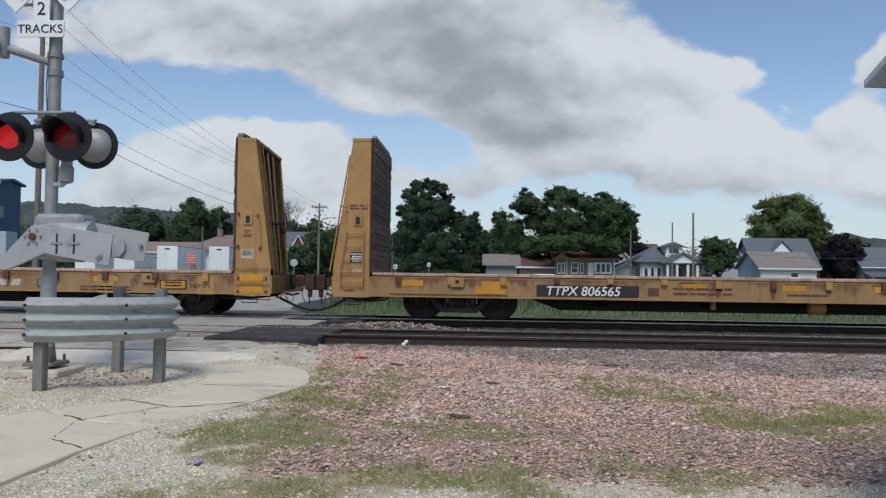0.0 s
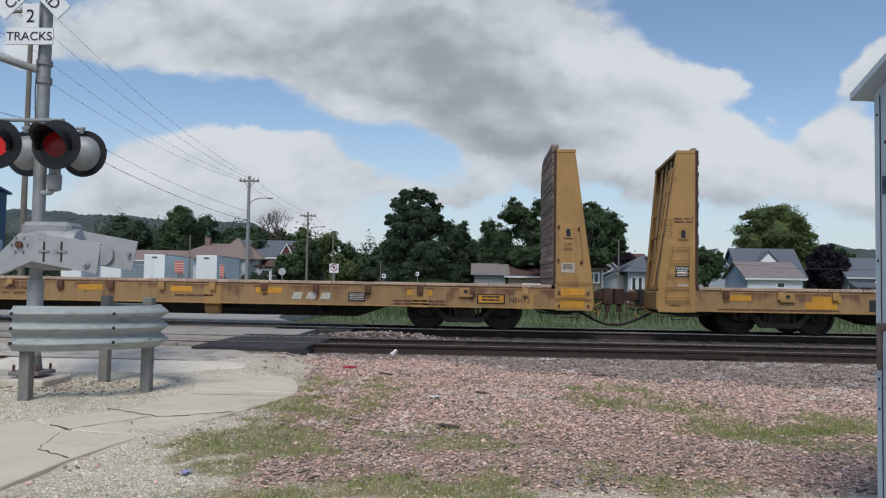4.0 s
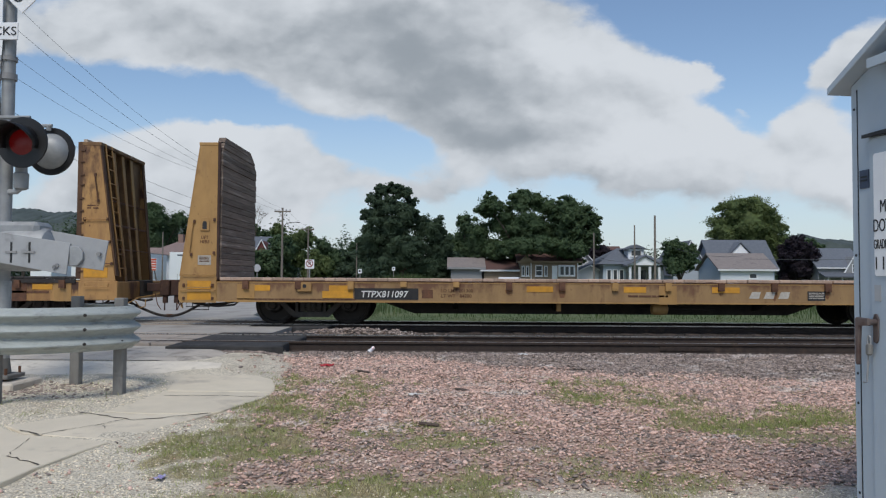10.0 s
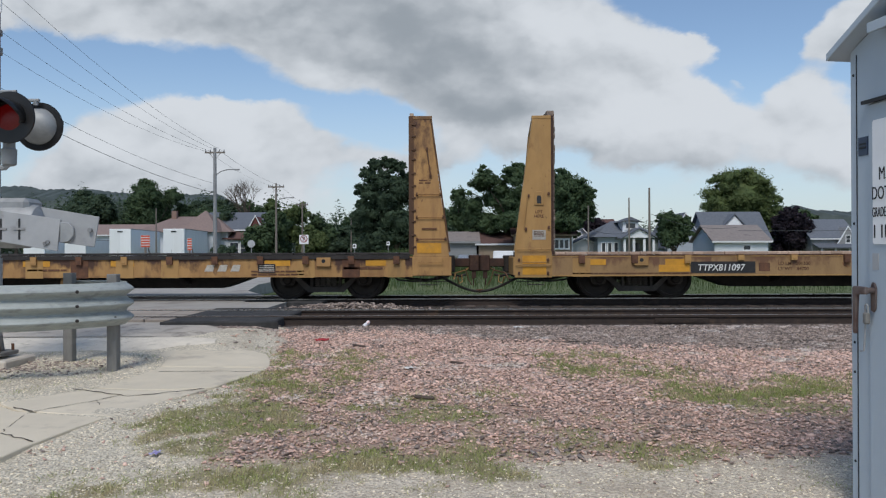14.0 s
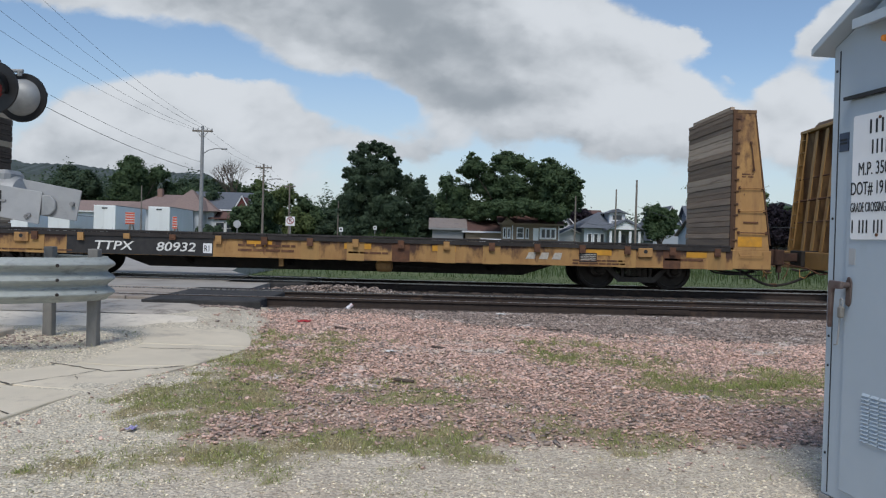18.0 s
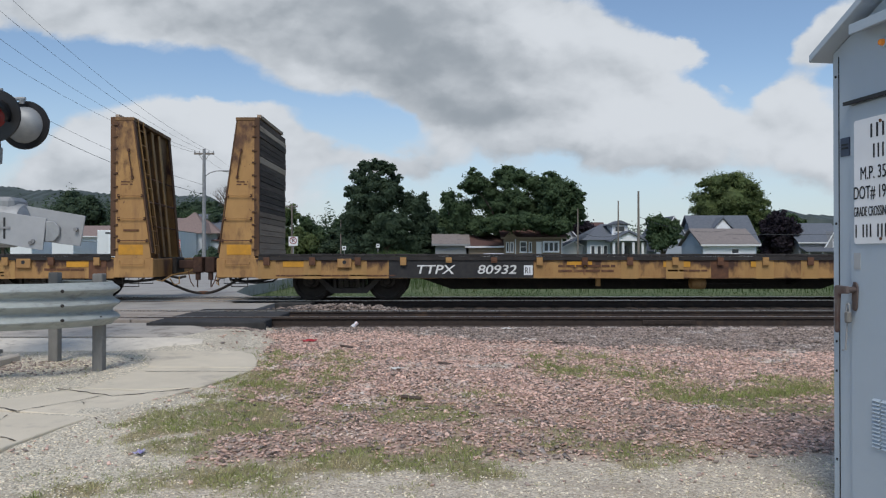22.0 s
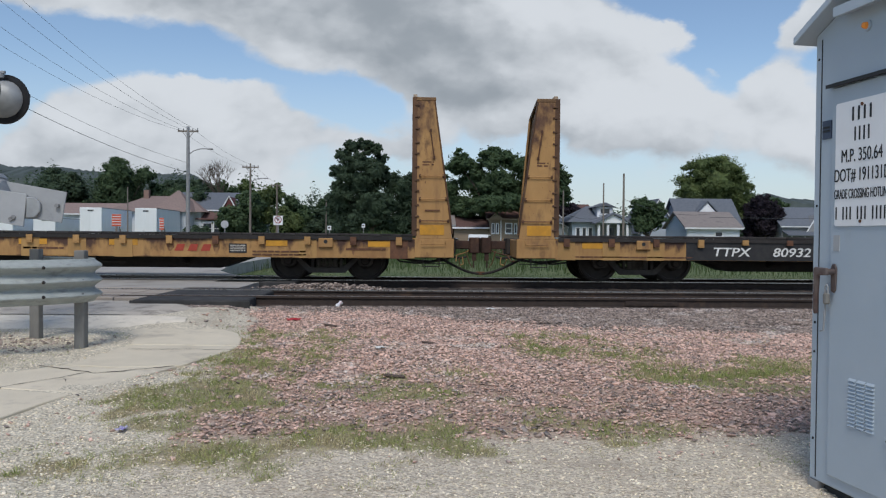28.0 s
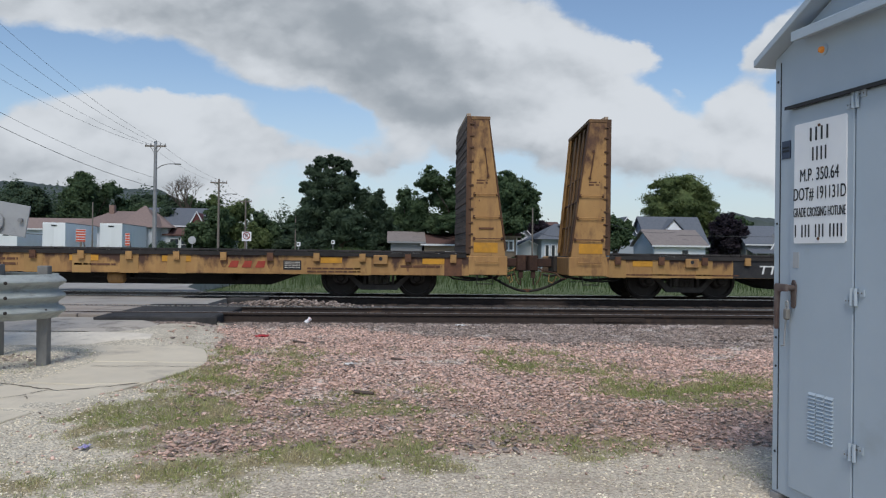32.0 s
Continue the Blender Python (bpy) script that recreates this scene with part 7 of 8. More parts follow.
small_car(3.6, 54.0, 70, M_CARP, "silver blue car parked on the grass verge")


# ---- houses ----
def window(parent, x, z, w, h, y, cross=True):
    fr = part("window", MB().box(x - w / 2 - 0.08, y - 0.05, z - 0.08, x + w / 2 + 0.08, y, z + h + 0.08), M_TRIM, parent, "white framed window")
    part("pane", MB().box(x - w / 2, y - 0.06, z, x + w / 2, y - 0.05, z + (h / 2 - 0.03 if cross else h)), M_GLASS, fr)
    if cross:
        part("pane", MB().box(x - w / 2, y - 0.06, z + h / 2 + 0.03, x + w / 2, y - 0.05, z + h), M_GLASS, fr)
    part("sill", MB().box(x - w / 2 - 0.12, y - 0.1, z - 0.14, x + w / 2 + 0.12, y, z - 0.08), M_TRIM, fr)


def gable_house(name, label, x, y, turn, w, d, eave, ridge, wall, roof, along=True, over=0.35, cat="house", trim=None):
    """A walled block with a pitched roof; along: the ridge runs left to right."""
    g = ground_z(x, y)
    h = thing(name, label, cat, (x, y, g), turn, "houses beyond the tracks")
    e, r = eave - g, ridge - g
    if along:
        part("wall", MB().prism([(0, 0), (d, 0), (d, e), (d / 2, r - 0.05), (0, e)], "x", -w / 2, w / 2), wall, h)
        s = (r - e) / (d / 2)
        rf = MB().prism([(-over, e - s * over), (d / 2, r), (d + over, e - s * over), (d + over, e - s * over + 0.12), (d / 2, r + 0.13), (-over, e - s * over + 0.12)], "x", -w / 2 - over, w / 2 + over)
        part("roof", rf, roof, h)
        part("fascia", MB().box(-w / 2 - over, -over - 0.03, e - s * over - 0.06, w / 2 + over, -over - 0.005, e - s * over + 0.1), trim or M_TRIM, h, "eaves board")
    else:
        part("wall", MB().prism([(-w / 2, 0), (w / 2, 0), (w / 2, e), (0, r - 0.05), (-w / 2, e)], "y", 0, d), wall, h)
        s = (r - e) / (w / 2)
        rf = MB().prism([(-w / 2 - over, e - s * over), (0, r), (w / 2 + over, e - s * over), (w / 2 + over, e - s * over + 0.12), (0, r + 0.13), (-w / 2 - over, e - s * over + 0.12)], "y", -over, d + over)
        part("roof", rf, roof, h)
        tr = MB()
        tr.prism([(-w / 2 - over, e - s * over - 0.02), (0, r - 0.02), (0, r + 0.14), (-w / 2 - over, e - s * over + 0.13)], "y", -over - 0.04, -over - 0.005)
        tr.prism([(w / 2 + over, e - s * over - 0.02), (0, r - 0.02), (0, r + 0.14), (w / 2 + over, e - s * over + 0.13)], "y", -over - 0.04, -over - 0.005)
        part("bargeboard", tr, M_TRIM, h, "white gable trim")
    return h


def hip_roof(parent, x0, x1, y0, y1, e, r, roof, inset):
    m = (y0 + y1) / 2
    v = [(x0, y0, e), (x1, y0, e), (x1, y1, e), (x0, y1, e), (x0 + inset, m, r), (x1 - inset, m, r)]
    return part("roof", MB().add(v, [(0, 1, 5, 4), (1, 2, 5), (2, 3, 4, 5), (3, 0, 4), (3, 2, 1, 0)]), roof, parent)


# far left: hipped house, dark gabled house with red siding
g = -0.65
h = thing("house", "house with pinkish hipped roof and brick chimney behind the trailers", "house", (-28.6, 74.0, g), 0, "houses beyond the tracks")
part("wall", MB().box(-5.0, 0, 0, 5.0, 8, 4.2), M_WALLW, h)
hip_roof(h, -5.6, 5.6, -0.6, 8.6, 4.15, 6.1, M_ROOFP, 3.2)
hip_roof(h, -0.2, 4.6, -2.2, 4.0, 4.1, 6.6, M_ROOFP, 2.3)
part("porch_wall", MB().box(0.2, -1.8, 0, 4.2, 0.0, 4.1), M_WALLW, h)
part("chimney", MB().box(-2.6, 3.2, 5.0, -2.0, 3.8, 6.75), M_BRICK, h, "brick chimney", bevel=0.03)
h2 = gable_house("house", "dark grey roofed house with red siding and white gable trim", -23.6, 76.0, 0, 7.0, 7.5, 3.9, 5.9, M_WALLR, M_ROOFG, True)
q = part("gable_dormer", MB().prism([(1.6, 3.9), (4.0, 3.9), (2.8, 6.0)], "y", -0.6, 3.0), M_WALLR, h2, "red gable")
part("gable_trim", MB().prism([(1.5, 3.9), (2.8, 6.15), (2.8, 6.0), (1.75, 3.95)], "y", -0.75, -0.6).prism([(4.1, 3.9), (2.8, 6.15), (2.8, 6.0), (3.85, 3.95)], "y", -0.75, -0.6), M_TRIM, q)
part("porch_roof", MB().prism([(-2.2, 3.3), (0, 4.2), (0, 4.35), (-2.2, 3.42)], "x", -0.6, 4.2), M_ROOFM, h2)
part("porch", MB().box(-0.4, -1.9, 0, 4.0, 0, 3.2), M_WALLW, h2)
window(h2, 0.7, 1.7, 0.9, 1.2, -1.9)
window(h2, 1.9, 1.7, 0.9, 1.2, -1.9)
gable_house("shed", "small white outbuilding behind trailers", -40.0, 80.0, 0, 9, 6, 3.4, 4.6, M_WALLW, M_ROOFP)

# middle row
h = gable_house("garage", "pale grey garage with light roof under the trees", 2.75, 58.0, 0, 2.9, 5, 2.1, 2.95, M_WALLG, M_ROOFT, trim=M_WALLG)
h = gable_house("garage", "low garage with maroon roof", 6.1, 58.0, 0, 3.4, 6, 1.9, 2.9, M_WALLT, M_ROOFM)
part("garage_door", MB().box(-1.2, -0.05, 0, 1.2, -0.002, 1.75), M_WALLT, h)
h = gable_house("house", "tan-brown house with white bay window under big trees", 10.4, 57.5, 0, 5.4, 7, 2.75, 4.3, M_WALLT, M_ROOFM, trim=M_WALLT)
part("bay", MB().box(0.84, -0.3, 1.88, 2.36, 0, 2.95), M_TRIM, h, "white bay window frame")
part("bay_apron", MB().box(0.9, -0.28, 0.1, 2.3, 0, 1.88), M_WALLT, h)
for x in (1.15, 1.6, 2.05):
    window(h, x, 2.05, 0.3, 0.75, -0.3, False)
window(h, -0.95, 2.0, 0.5, 0.85, 0.0)
part("corner_board", MB().box(-1.72, -0.04, 0, -1.62, -0.003, 3.3), M_TRIM, h)
part("corner_board", MB().box(2.58, -0.04, 0, 2.69, -0.003, 3.3), M_TRIM, h)
for x in (-2.4, -2.0, -0.3):
    window(h, x, 2.0, 0.14, 0.8, 0.0, False)
part("front_door", MB().box(0.26, -0.06, 0.3, 0.76, -0.004, 2.9), M_TRIM, h, "white front door")
part("chimney", MB().box(0.5, 3.0, 4.2, 1.0, 3.5, 5.6), M_BRICK, h, "brick chimney", bevel=0.03)
part("entry_gable", MB().prism([(-2.75, 3.3), (-1.55, 3.3), (-2.15, 3.85)], "y", -0.5, 2.0), M_WALLT, h, "small entry gable")
h = gable_house("house", "small white house in shade", 14.4, 66.0, 0, 4.2, 6, 2.3, 4.6, M_WALLW, M_ROOFP, False)
h = gable_house("house", "distant house with reddish roof", 21.5, 92.0, 0, 7, 8, 3.6, 5.6, M_WALLW, M_ROOFM)
gable_house("shed", "low white shed by the bungalow", 14.6, 60.0, 0, 2.4, 4, 1.7, 2.3, M_WALLW, M_ROOFG, False)

# bungalow with dormer and porch
h = thing("house", "pale blue-grey bungalow with porch and roof dormer", "house", (18.35, 58.0, -0.6), 0, "houses beyond the tracks")
part("wall", MB().box(-2.7, 0, 0, 2.6, 8, 3.1), M_WALLB, h)
hip_roof(h, -3.2, 3.1, -0.5, 8.6, 3.05, 4.7, M_ROOFG, 2.5)
d = part("dormer", MB().box(-0.3, 0.9, 3.4, 1.1, 3, 4.55), M_WALLW, h, "roof dormer")
part("dormer_roof", MB().prism([(-0.6, 4.5), (0.4, 4.95), (1.4, 4.5), (0.4, 4.62)], "y", 0.6, 3.5), M_ROOFG, d)
window(h, 0.4, 3.9, 0.8, 0.45, 0.9, False)
part("porch_gable", MB().prism([(-0.8, 2.95), (1.9, 2.95), (0.55, 3.72)], "y", -1.8, 0.8), M_TRIM, h, "white porch gable")
part("porch_roof", MB().prism([(-1.1, 2.83), (0.55, 3.76), (2.2, 2.83), (2.2, 2.95), (0.55, 3.88), (-1.1, 2.95)], "y", -2.0, 0.8), M_ROOFG, h)
for x in (-0.7, 0.1, 1.0, 1.8):
    part("porch_column", MB().box(x - 0.1, -1.7, 0, x + 0.1, -1.5, 2.8), M_TRIM, h)
part("porch_back", MB().box(-0.7, -0.02, 0.2, 1.8, -0.004, 2.8), M_WALLG, h)
part("front_door", MB().box(0.4, -0.06, 0.3, 1.0, -0.03, 2.5), M_GLASS, h)
for x in (-2.2, -1.65, -1.1):
    window(h, x, 1.0, 0.28, 1.5, 0.0, False)

h.scale = (1.057, 1.0, 1.0)

# blue-grey house with steep gables, garage before it
h = gable_house("house", "blue-grey two-storey house with steep gabled roof", 30.9, 64.0, 0, 6.0, 6, 2.4, 5.1, M_WALLB, M_ROOFG)
q = part("gable_dormer", MB().prism([(-1.05, 4.3), (0.95, 4.3), (-0.05, 5.35)], "y", 0.9, 3.2), M_TRIM, h, "white dormer gable")
part("dormer_roof", MB().prism([(-1.25, 4.2), (-0.05, 5.45), (1.15, 4.2), (1.15, 4.34), (-0.05, 5.6), (-1.25, 4.34)], "y", 0.75, 3.2), M_ROOFG, h)
h = gable_house("house", "grey-roofed wing of the blue-grey house", 26.1, 66.0, 0, 3.6, 8, 2.0, 5.0, M_WALLB, M_ROOFG, False)
h = gable_house("garage", "white garage with taupe shingle roof", 28.67, 57.6, 0, 4.85, 6.2, 2.1, 3.5, M_WALLW, M_ROOFT)
window(h, 0.55, 1.85, 0.6, 0.36, 0.0, False)
# shaded side of the white garage, painted on as a darker blue sheet
part("side_gable", MB().prism([(0.05, 0.1), (6.15, 0.1), (6.15, 2.6), (3.1, 3.95), (0.05, 2.6)], "x", -2.47, -2.432), M_WALLB, h, "gable wall coloured bluer and darker for its shade")
h = gable_house("house", "grey wooden house with porch beyond dark tree", 42.6, 68.0, 0, 6.0, 8, 3.2, 5.6, M_WALLG, M_ROOFG)
h.scale = (0.8, 0.8, 0.82)
q = part("gable_dormer", MB().prism([(0.3, 3.0), (2.9, 3.0), (1.6, 5.2)], "y", -0.4, 4.0), M_WALLG, h, "grey gable")
part("gable_trim", MB().prism([(0.1, 3.0), (1.6, 5.4), (1.6, 5.2), (0.35, 3.1)], "y", -0.5, -0.41).prism([(3.1, 3.0), (1.6, 5.4), (1.6, 5.2), (2.85, 3.1)], "y", -0.5, -0.41), M_TRIM, q)
window(h, 1.6, 3.2, 0.5, 0.9, -0.41)
for x in (-2.4, -0.6, 1.2):
    part("porch_column", MB().box(x - 0.08, -1.6, 0, x + 0.08, -1.45, 2.5), M_TRIM, h)
part("porch_roof", MB().prism([(-1.9, 2.45), (0, 3.0), (0, 3.15), (-1.9, 2.6)], "x", -3.0, 3.0), M_ROOFG, h)
for x in (-1.8, 0.4):
    window(h, x, 0.9, 0.7, 1.3, 0.0)

# shed and silo at the far left
h = gable_house("shed", "dark blue sheet metal shed with flat canopy", -30.1, 28.0, 0, 8.0, 2.0, 5.9, 6.1, M_BLUEB, M_BLUEB, True, 0.2, "shed")
part("canopy", MB().box(1.0, -1.2, 4.4, 4.3, 0.0, 5.0), M_STEELP, h, "grey canopy")
part("tank", MB().box(4.05, -0.8, 0.2, 5.0, 0.2, 3.6), M_WALLB, h, "pale blue service box")


# ---- trees ----
def leaf_cloud(blobs, n, size, seed, weight=None):
    """Many small leaf sprays over lumpy blobs; each blob: centre and radii. Returns points, faces and soft normals."""
    rng = np.random.default_rng(seed)
    vol = np.array([b[3] * b[4] * b[5] for b in blobs]) ** 0.6
    if weight is not None:
        vol = vol * np.array(weight)
    pick = rng.choice(len(blobs), n, p=vol / vol.sum())
    b = np.array(blobs)[pick]
    d = rng.normal(size=(n, 3))
    d /= np.linalg.norm(d, axis=1, keepdims=True)
    lump = 1 + 0.20 * np.sin(d[:, 0] * 7 + pick) * np.cos(d[:, 2] * 6 + pick * 2) + 0.13 * np.sin(d[:, 1] * 13 + d[:, 2] * 11)
    rad = (rng.uniform(0, 1, n) ** 0.42)[:, None] * lump[:, None] * rng.uniform(0.85, 1.04, (n, 1))
    c = b[:, :3] + d * b[:, 3:] * rad
    a = d * 0.9 + rng.normal(size=(n, 3)) * 0.6 + np.array([0, 0, 0.45])
    a /= np.linalg.norm(a, axis=1, keepdims=True)
    t = np.cross(a, rng.normal(size=(n, 3)))
    t /= np.linalg.norm(t, axis=1, keepdims=True)
    w = np.cross(a, t)
    s = size * rng.uniform(0.5, 1.35, (n, 1))
    v = np.stack([c - t * s, c - w * s * 0.5 + a * s * 0.2, c + t * s, c + w * s * 0.5 + a * s * 0.2], 1).reshape(-1, 3)
    k = 4 * np.arange(n)[:, None]
    f = np.concatenate([k + np.array([[0, 1, 2]]), k + np.array([[0, 2, 3]])])
    soft = d * 0.8 + a * 0.55 + np.array([0, 0, 0.25])
    soft /= np.linalg.norm(soft, axis=1, keepdims=True)
    return v, f, np.repeat(soft, 4, axis=0)


def leaf_mesh(name, cloud, leaf):
    v, f, soft = cloud
    me = bpy.data.meshes.new(name)
    me.from_pydata(v.tolist(), [], f.tolist())
    me.materials.append(leaf)
    me.normals_split_custom_set_from_vertices(soft.tolist())
    return me


def tree(name, label, x, y, blobs, leaf, n, size, trunk=(0.3, 3.0), seed=1, bare=0, cat="tree"):
    """blobs in metres from the tree's foot."""
    g = ground_z(x, y)
    t = thing(name, label, cat, (x, y, g))
    R = random.Random(seed)
    main, blobs = blobs, list(blobs)
    weight = [0.5] * len(blobs)
    near = size < 0.14
    for bx, by, bz, rx, ry, rz in main:
        for _ in range(22 if near else 9):
            th, ph = math.acos(R.uniform(-0.8, 1)), R.uniform(0, 6.283)
            off, q = (R.uniform(0.55, 1.12), R.uniform(0.16, 0.36)) if near else (R.uniform(0.5, 0.95), R.uniform(0.2, 0.42))
            blobs.append((bx + rx * off * math.sin(th) * math.cos(ph), by + ry * off * math.sin(th) * math.sin(ph), bz + rz * off * math.cos(th), rx * q * 1.15, ry * q, rz * q * 0.75))
            weight.append(1.0)
    mb = MB()
    r, h = trunk
    mb.tube([(0, 0, -0.2), (0.05, 0, h * 0.5), (R.uniform(-0.2, 0.2), 0, h)], r, 9, r * 0.7)
    for b in main:
        tip = Vector(b[:3])
        mb.tube([(0, 0, h * R.uniform(0.6, 0.95)), Vector((0, 0, h)).lerp(tip, 0.5) + Vector((R.uniform(-0.3, 0.3), R.uniform(-0.3, 0.3), 0.2)), tip], r * 0.42, 6, r * 0.1)
    part("trunk", mb, M_BARK, t, "trunk with limbs")
    o = new("crown", leaf_mesh("crown", leaf_cloud(blobs, n, size, seed, weight), leaf))
    o.parent = t
    core = MB()
    for bx, by, bz, rx, ry, rz in main:
        n1, n2 = 10, 16
        vs, fs = [], []
        for i in range(n1 + 1):
            for j in range(n2):
                th, ph = math.pi * i / n1, 2 * math.pi * j / n2
                k = 0.60 * (1 + 0.45 * noise.noise(Vector((bx + 3 * math.sin(th) * math.cos(ph), 3 * math.sin(th) * math.sin(ph) + by, bz + 3 * math.cos(th)))))
                vs.append((bx + rx * k * math.sin(th) * math.cos(ph), by + ry * k * math.sin(th) * math.sin(ph), bz + rz * k * math.cos(th)))
        for i in range(n1):
            fs += [(i * n2 + j, i * n2 + (j + 1) % n2, (i + 1) * n2 + (j + 1) % n2, (i + 1) * n2 + j) for j in range(n2)]
        core.add(vs, fs)
    part("inner_foliage", core, leaf, t)
    return t


def lumps(cx, cz, rx, rz, n, seed, low=0.0, ry=None):
    """A full crown: a heart and n blobs spread evenly over an upright ellipse."""
    R = random.Random(seed)
    out = [(cx, 0.0, cz - 0.05 * rz, rx * 0.62, rx * 0.6, rz * 0.62)]
    for k in range(n):
        a, q = 2.4 * k + R.uniform(-0.4, 0.4), ((k + 0.8) / n) ** 0.5 * R.uniform(0.85, 1.08)
        x, z = cx + rx * 0.72 * q * math.cos(a), cz + rz * 0.72 * q * math.sin(a)
        s = R.uniform(0.26, 0.42)
        out.append((x, R.uniform(-0.5, 0.5) * rx, z, rx * s, rx * s, rz * s))
    return out


# big dark tree with an airy top, and the broad pair beside it
tree("tree", "tall dark green tree with ragged top beyond the tracks", -3.4, 61.0,
     [(x, y, z, r, r * 0.9, q) for x, y, z, r, q in ((-3.0, 0.4, 9.4, 0.8, 0.7), (-2.0, -0.3, 10.2, 0.8, 0.7), (-1.0, 0.3, 10.4, 0.8, 0.6), (0.2, 0, 10.0, 0.8, 0.7), (0.8, 0.5, 9.0, 0.7, 0.6), (-1.4, 0, 8.8, 1.3, 1.1),
      (-2.8, 0.3, 7.8, 1.3, 1.1), (0.2, -0.4, 7.6, 1.4, 1.3), (-1.2, 0, 6.6, 2.2, 1.8), (1.9, 0.4, 6.8, 1.2, 1.2), (2.9, -0.3, 6.2, 1.2, 1.6), (3.4, 0.3, 4.4, 1.4, 1.8), (-3.0, -0.4, 5.2, 1.5, 1.8), (0.6, -0.6, 4.6, 2.2, 1.8),
      (-1.2, 0.2, 3.2, 2.4, 1.6), (2.4, 0, 2.8, 2.0, 1.5))], M_LEAFA, 80000, 0.125, (0.3, 3.0), 3)
tree("tree", "broad dark green tree shading houses", 8.4, 60.5,
     [(x, y, z, r, r * 0.9, q) for x, y, z, r, q in ((-4.4, 0.3, 5.6, 1.3, 1.9), (-3.5, -0.4, 8.6, 1.2, 1.2), (-2.0, 0.5, 7.0, 1.6, 1.8), (-0.2, 0, 9.2, 1.5, 1.1), (0.9, 0.6, 9.3, 1.2, 1.0), (2.3, -0.3, 8.6, 1.1, 1.0), (0.3, -0.5, 6.6, 2.2, 2.2),
      (2.2, 0.2, 5.8, 1.6, 2.0), (-1.5, -0.6, 4.6, 1.7, 1.2), (1.2, -0.3, 4.2, 1.4, 1.0), (-3.3, 0.2, 4.5, 1.3, 1.1), (3.4, -0.2, 4.2, 1.4, 0.9), (-0.6, -4.2, 4.6, 1.5, 0.9), (1.2, -4.4, 4.7, 1.4, 0.9), (2.9, -4.2, 4.5, 1.3, 0.9), (4.4, -4.0, 4.4, 1.0, 0.8))], M_LEAFB, 95000, 0.125, (0.35, 3.4), 5)
tree("tree", "green tree beside the broad one with ragged outline", 12.6, 58.5,
     [(0, 0, 6.3, 2.0, 2.0, 2.4), (0.9, 0, 7.6, 1.7, 1.6, 1.3), (-0.6, 0, 8.4, 1.2, 1.2, 0.9), (1.6, 0, 5.6, 1.4, 1.4, 1.3), (-0.2, 0, 4.2, 1.8, 1.6, 1.4)], M_LEAFB, 40000, 0.125, (0.25, 3.2), 6)
tree("tree", "lighter green tree behind the dark ones", 2.7, 72.0, lumps(0, 5.0, 3.1, 4.2, 10, 12), M_LEAFB, 22000, 0.15, (0.25, 3), 12)
tree("tree", "full rounded maple with yellow-green leaves", 35.4, 75.0,
     [(0, 0, 7.6, 3.4, 3.2, 3.4), (-2.6, 0, 7.2, 1.9, 1.9, 2.3), (2.6, 0, 7.8, 1.8, 1.9, 2.2), (-1.2, 0, 10.0, 1.9, 1.9, 1.5), (1.4, 0, 9.9, 1.9, 1.9, 1.5), (1.8, 0, 5.4, 2.6, 2.2, 1.9), (-2.0, 0, 5.0, 1.8, 1.8, 1.6), (3.7, 0, 5.2, 1.3, 1.3, 1.3)], M_LEAFC, 60000, 0.12, (0.3, 3.4), 7)
tree("tree", "dark purple-leaved tree beside grey house", 39.1, 70.0, lumps(0, 3.7, 2.5, 3.0, 9, 21) + [(0, 0, 3.4, 1.9, 1.8, 2.5)], M_LEAFD, 24000, 0.13, (0.22, 2), 21)
tree("tree", "dark purple-leaved tree behind pole", 17.4, 70.0, lumps(0, 4.0, 1.7, 2.4, 6, 23), M_LEAFD, 5000, 0.22, (0.2, 2), 23)
tree("tree", "small green tree beside bungalow", 22.3, 57.0, lumps(0, 3.6, 2.2, 2.2, 10, 25), M_LEAFB, 15000, 0.12, (0.15, 1.8), 25)
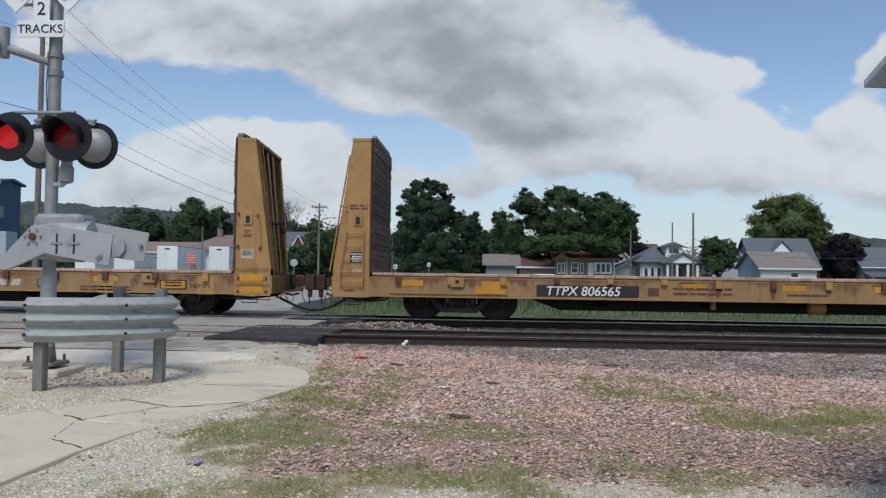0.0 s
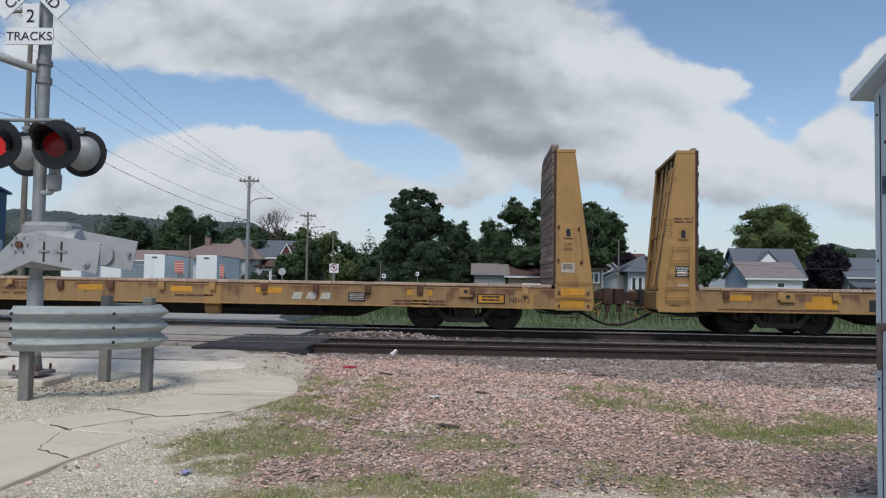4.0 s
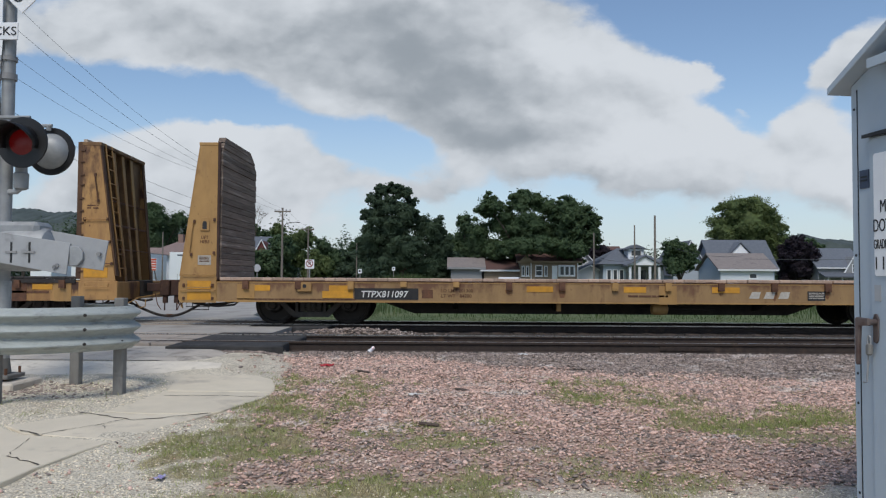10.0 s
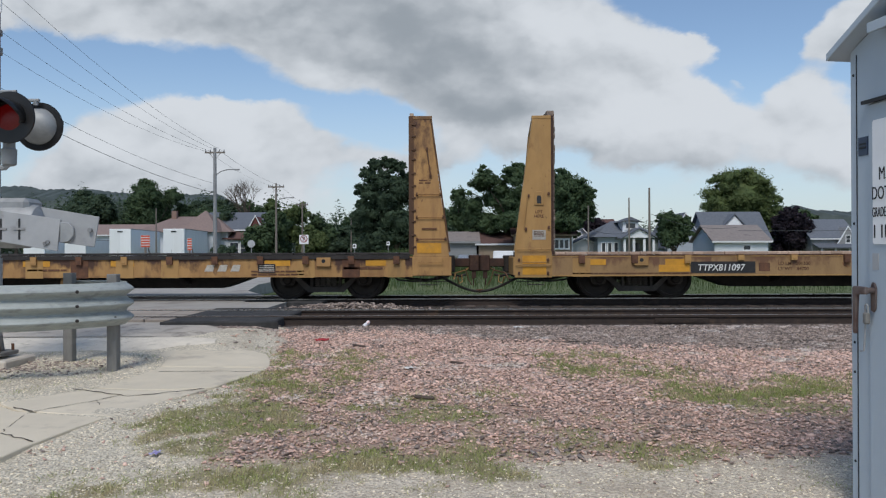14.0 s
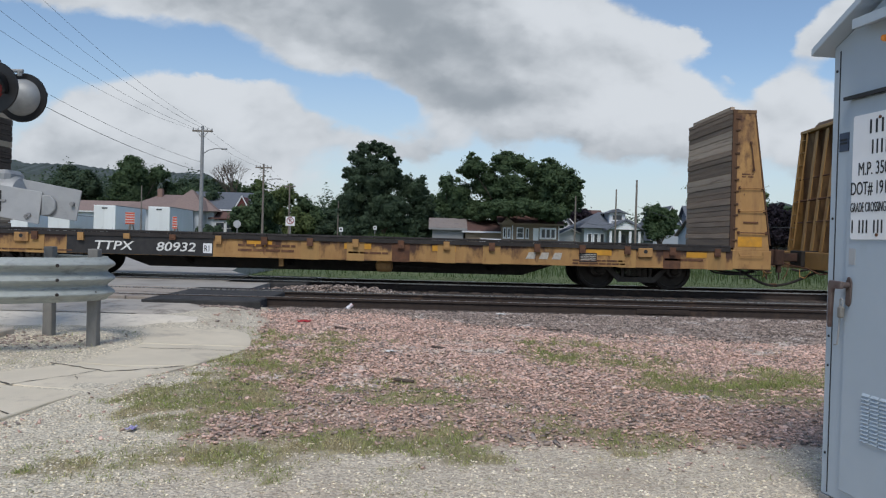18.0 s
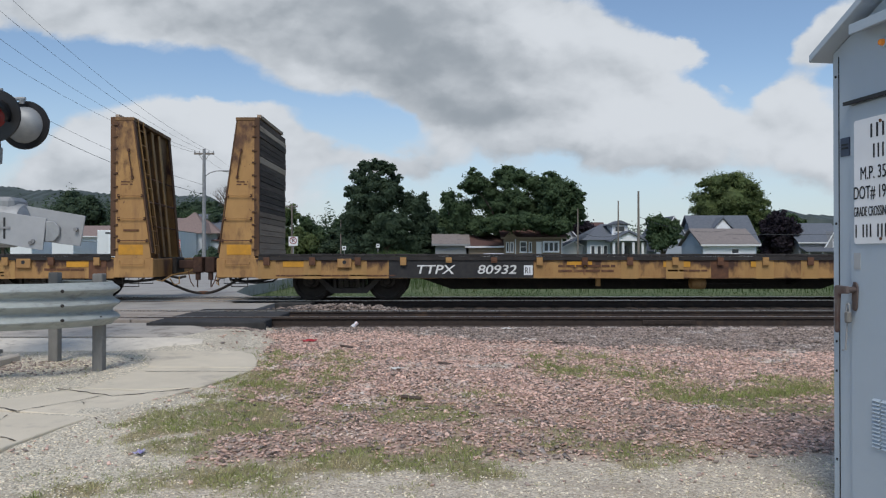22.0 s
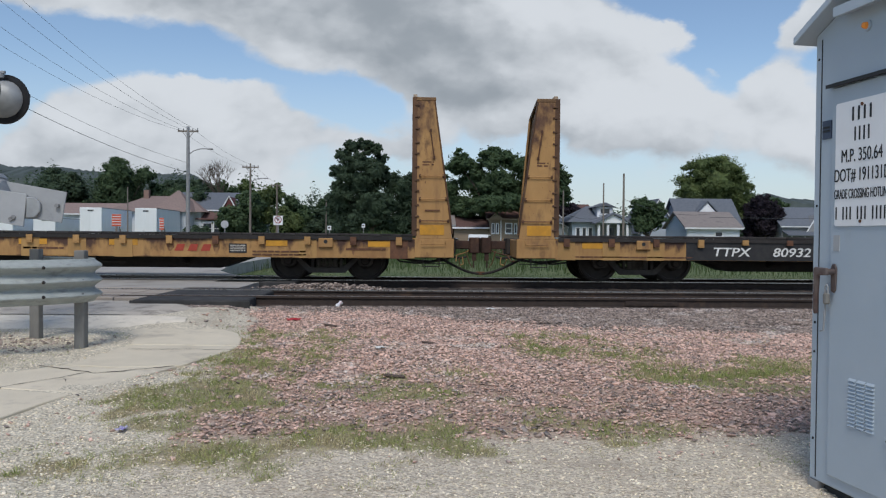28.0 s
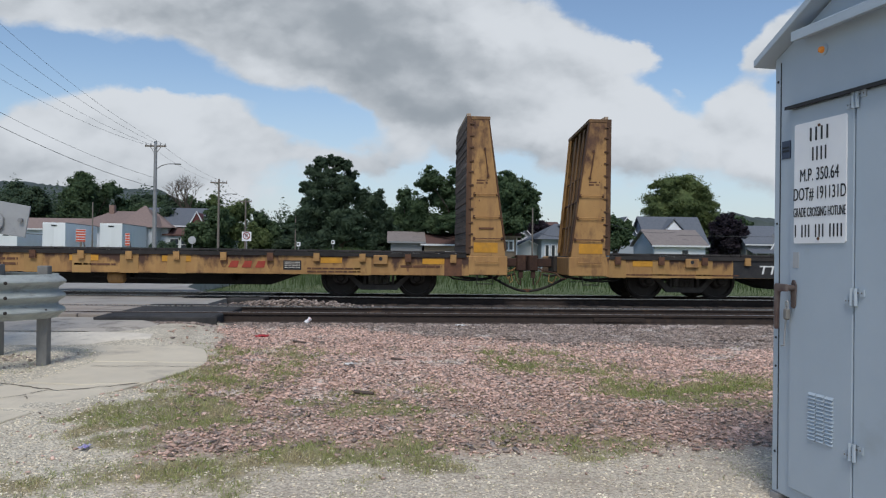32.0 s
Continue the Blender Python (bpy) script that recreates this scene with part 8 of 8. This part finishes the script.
# row behind the trailers
for k, (x, y, zc, rx, rz, lf, n) in enumerate(((-46.8, 89, 7.2, 4.2, 4.2, M_LEAFA, 9000), (-38.3, 89, 7.2, 5.0, 5.4, M_LEAFB, 13000), (-33.0, 92, 6.0, 4.0, 3.6, M_LEAFB, 7000), (-30.0, 98, 6.6, 3.6, 3.4, M_LEAFA, 6000),
                                               (-24.6, 90, 5.0, 3.2, 4.6, M_LEAFB, 7000), (-20.3, 88, 5.2, 3.4, 4.4, M_LEAFC, 8000), (-53.5, 84, 5.6, 3.0, 3.4, M_LEAFA, 6000), (-42.5, 96, 5.4, 4.0, 3.6, M_LEAFA, 6000),
                                               (-13.0, 105, 4.2, 3.6, 3.4, M_LEAFB, 5000), (-16.4, 96, 3.4, 2.6, 2.8, M_LEAFA, 4500), (-8.6, 80, 3.6, 2.4, 3.2, M_LEAFA, 5000), (18.6, 86, 4.2, 3.0, 2.6, M_LEAFB, 5000), (46.0, 86, 5.0, 3.5, 3.5, M_LEAFB, 5000),
                                               (-9.0, 120, 5.0, 4.5, 3.5, M_LEAFB, 5000), (-24.5, 80, 3.8, 3.6, 3.6, M_LEAFA, 6000), (-19.0, 74, 3.6, 3.2, 3.6, M_LEAFB, 7000), (-15.8, 84, 3.0, 2.4, 2.8, M_LEAFC, 5000), (-36.0, 100, 6.2, 4.6, 4.0, M_LEAFA, 6000), (-57.0, 96, 5.0, 5.0, 4.0, M_LEAFB, 6000), (-50.5, 100, 6.0, 4.0, 3.6, M_LEAFB, 6000), (-11.5, 92, 3.4, 3.2, 3.0, M_LEAFA, 5000), (-6.5, 72, 2.6, 2.6, 2.8, M_LEAFA, 6000), (2.2, 78, 4.4, 2.6, 3.4, M_LEAFB, 6000), (0.5, 66, 2.6, 2.6, 2.6, M_LEAFA, 5000), (-16.2, 92, 3.7, 3.0, 3.4, M_LEAFB, 9000), (-11.6, 89, 2.7, 3.3, 2.7, M_LEAFA, 9000), (-8.0, 87, 2.9, 3.0, 2.9, M_LEAFB, 9000))):
    tree("tree", "leafy green tree in the row beyond the houses", x, y, lumps(0, zc, rx, rz, 9, 40 + k), lf, n * 2, 0.19 if n > 5000 else 0.22, (0.28, 2.6), 40 + k)
for k, (x, y, r) in enumerate(((-20.8, 62, 1.7), (-18.0, 60, 1.0), (12.9, 56.5, 0.9), (20.6, 56.2, 0.7), (23.2, 56, 0.8))):
    tree("bush", "rounded green garden bush", x, y, lumps(0, r * 0.9, r, r, 5, 70 + k), M_LEAFA, 1800, 0.16, (0.08, 0.5), 70 + k, cat="bush")


def woods():
    """Far belt of trees behind the yard and the houses, too dense to count."""
    R = random.Random(77)
    blobs = []
    for x0, x1, y, top, n in ((-95, -24, 112, 11.0, 44), (-24, -10, 118, 8.8, 12), (-14, 4, 150, 6.5, 12), (16, 75, 140, 7.4, 30)):
        for k in range(n):
            x = lerp(x0, x1, (k + R.random()) / n)
            h = top * R.uniform(0.75, 1.05)
            blobs.append((x, y + R.uniform(-6, 6), h * 0.45, R.uniform(2.2, 3.6), 2.5, h * 0.55))
    me = leaf_mesh("woods", leaf_cloud(blobs, 90000, 0.27, 5), M_LEAFA)
    tagged(new("woods", me), "far belt of green trees behind the houses", "woods", kind="stuff")


woods()


def bare_tree(x, y, h, seed):
    R = random.Random(seed)
    g = ground_z(x, y)
    t = thing("bare_tree", "leafless grey tree crown among green trees", "tree", (x, y, g))
    mb = MB()

    def grow(p, d, ln, r, depth):
        q = p + d * ln
        mb.tube([p, p.lerp(q, 0.5) + Vector((R.uniform(-1, 1), 0, R.uniform(-1, 1))) * ln * 0.07, q], r, 5, r * 0.6)
        if depth:
            for _ in range(3 if depth > 1 else 4):
                e = (d + Vector((R.uniform(-1, 1), R.uniform(-0.6, 0.6), R.uniform(-0.25, 0.75))) * 0.75).normalized()
                grow(q, e, ln * R.uniform(0.6, 0.82), r * 0.58, depth - 1)
    grow(Vector((0, 0, 0)), Vector((0, 0, 1)), h * 0.42, 0.2, 5)
    part("bare_crown", mb, M_BARK, t)


bare_tree(-22.8, 84.0, 8.6, 2)


def hills():
    for k, (x0, x1, y, top, seed) in enumerate(((-330, -75, 300, 39, 1), (95, 420, 320, 29, 2), (-90, 90, 340, 13, 3))):
        v, f = [], []
        n = 240
        for i in range(n + 1):
            x = lerp(x0, x1, i / n)
            bump = top * (0.8 + 0.2 * noise.noise(Vector((x * 0.012, seed, 0)))) + 2.0 * noise.noise(Vector((x * 0.09, seed, 4))) + 1.9 * abs(noise.noise(Vector((x * 0.3, seed, 7)))) + 0.8 * noise.noise(Vector((x * 0.9, seed, 7)))
            e = smoothstep(0, 0.24, i / n) * smoothstep(1, 0.88, i / n)
            v += [(x, y, -3), (x, y + 12, bump * 0.75 * e), (x, y + 40, bump * e - 1), (x, y + 160, bump * 0.6 * e - 2)]
        for i in range(n):
            f += [(4 * i + j, 4 * i + j + 4, 4 * i + j + 5, 4 * i + j + 1) for j in range(3)]
        o = part("backdrop", MB().add(v, f), M_HILL)
        tagged(o, "low wooded hill on the horizon", "hill", kind="structure")


hills()


# ---- movement ----
def travel_at(t):
    for (a, sa), (b, sb) in zip(TRAVEL, TRAVEL[1:]):
        if t <= b:
            return sa + (sb - sa) * (t - a) / (b - a)
    return TRAVEL[-1][1]


def motions():
    for car, at in CARROWS:
        walk(car, [(t, pose(at + s, TRACKS[1], 0)) for t, s in TRAVEL])
    times, t, last = [0.0], 0.0, 0.0
    while t < 31.95:
        step = 0.3
        while travel_at(min(32.0, t + step)) - travel_at(t) < 0.5 and t + step < 32.0 and step < 2.0:
            step += 0.1
        t = min(32.0, round(t + step, 2))
        times.append(t)
    for w, x in WHEELS:
        walk(w, [(q, pose(x, 0, WHEEL_R, 0, math.degrees(travel_at(q) / WHEEL_R), 0)) for q in times])


motions()
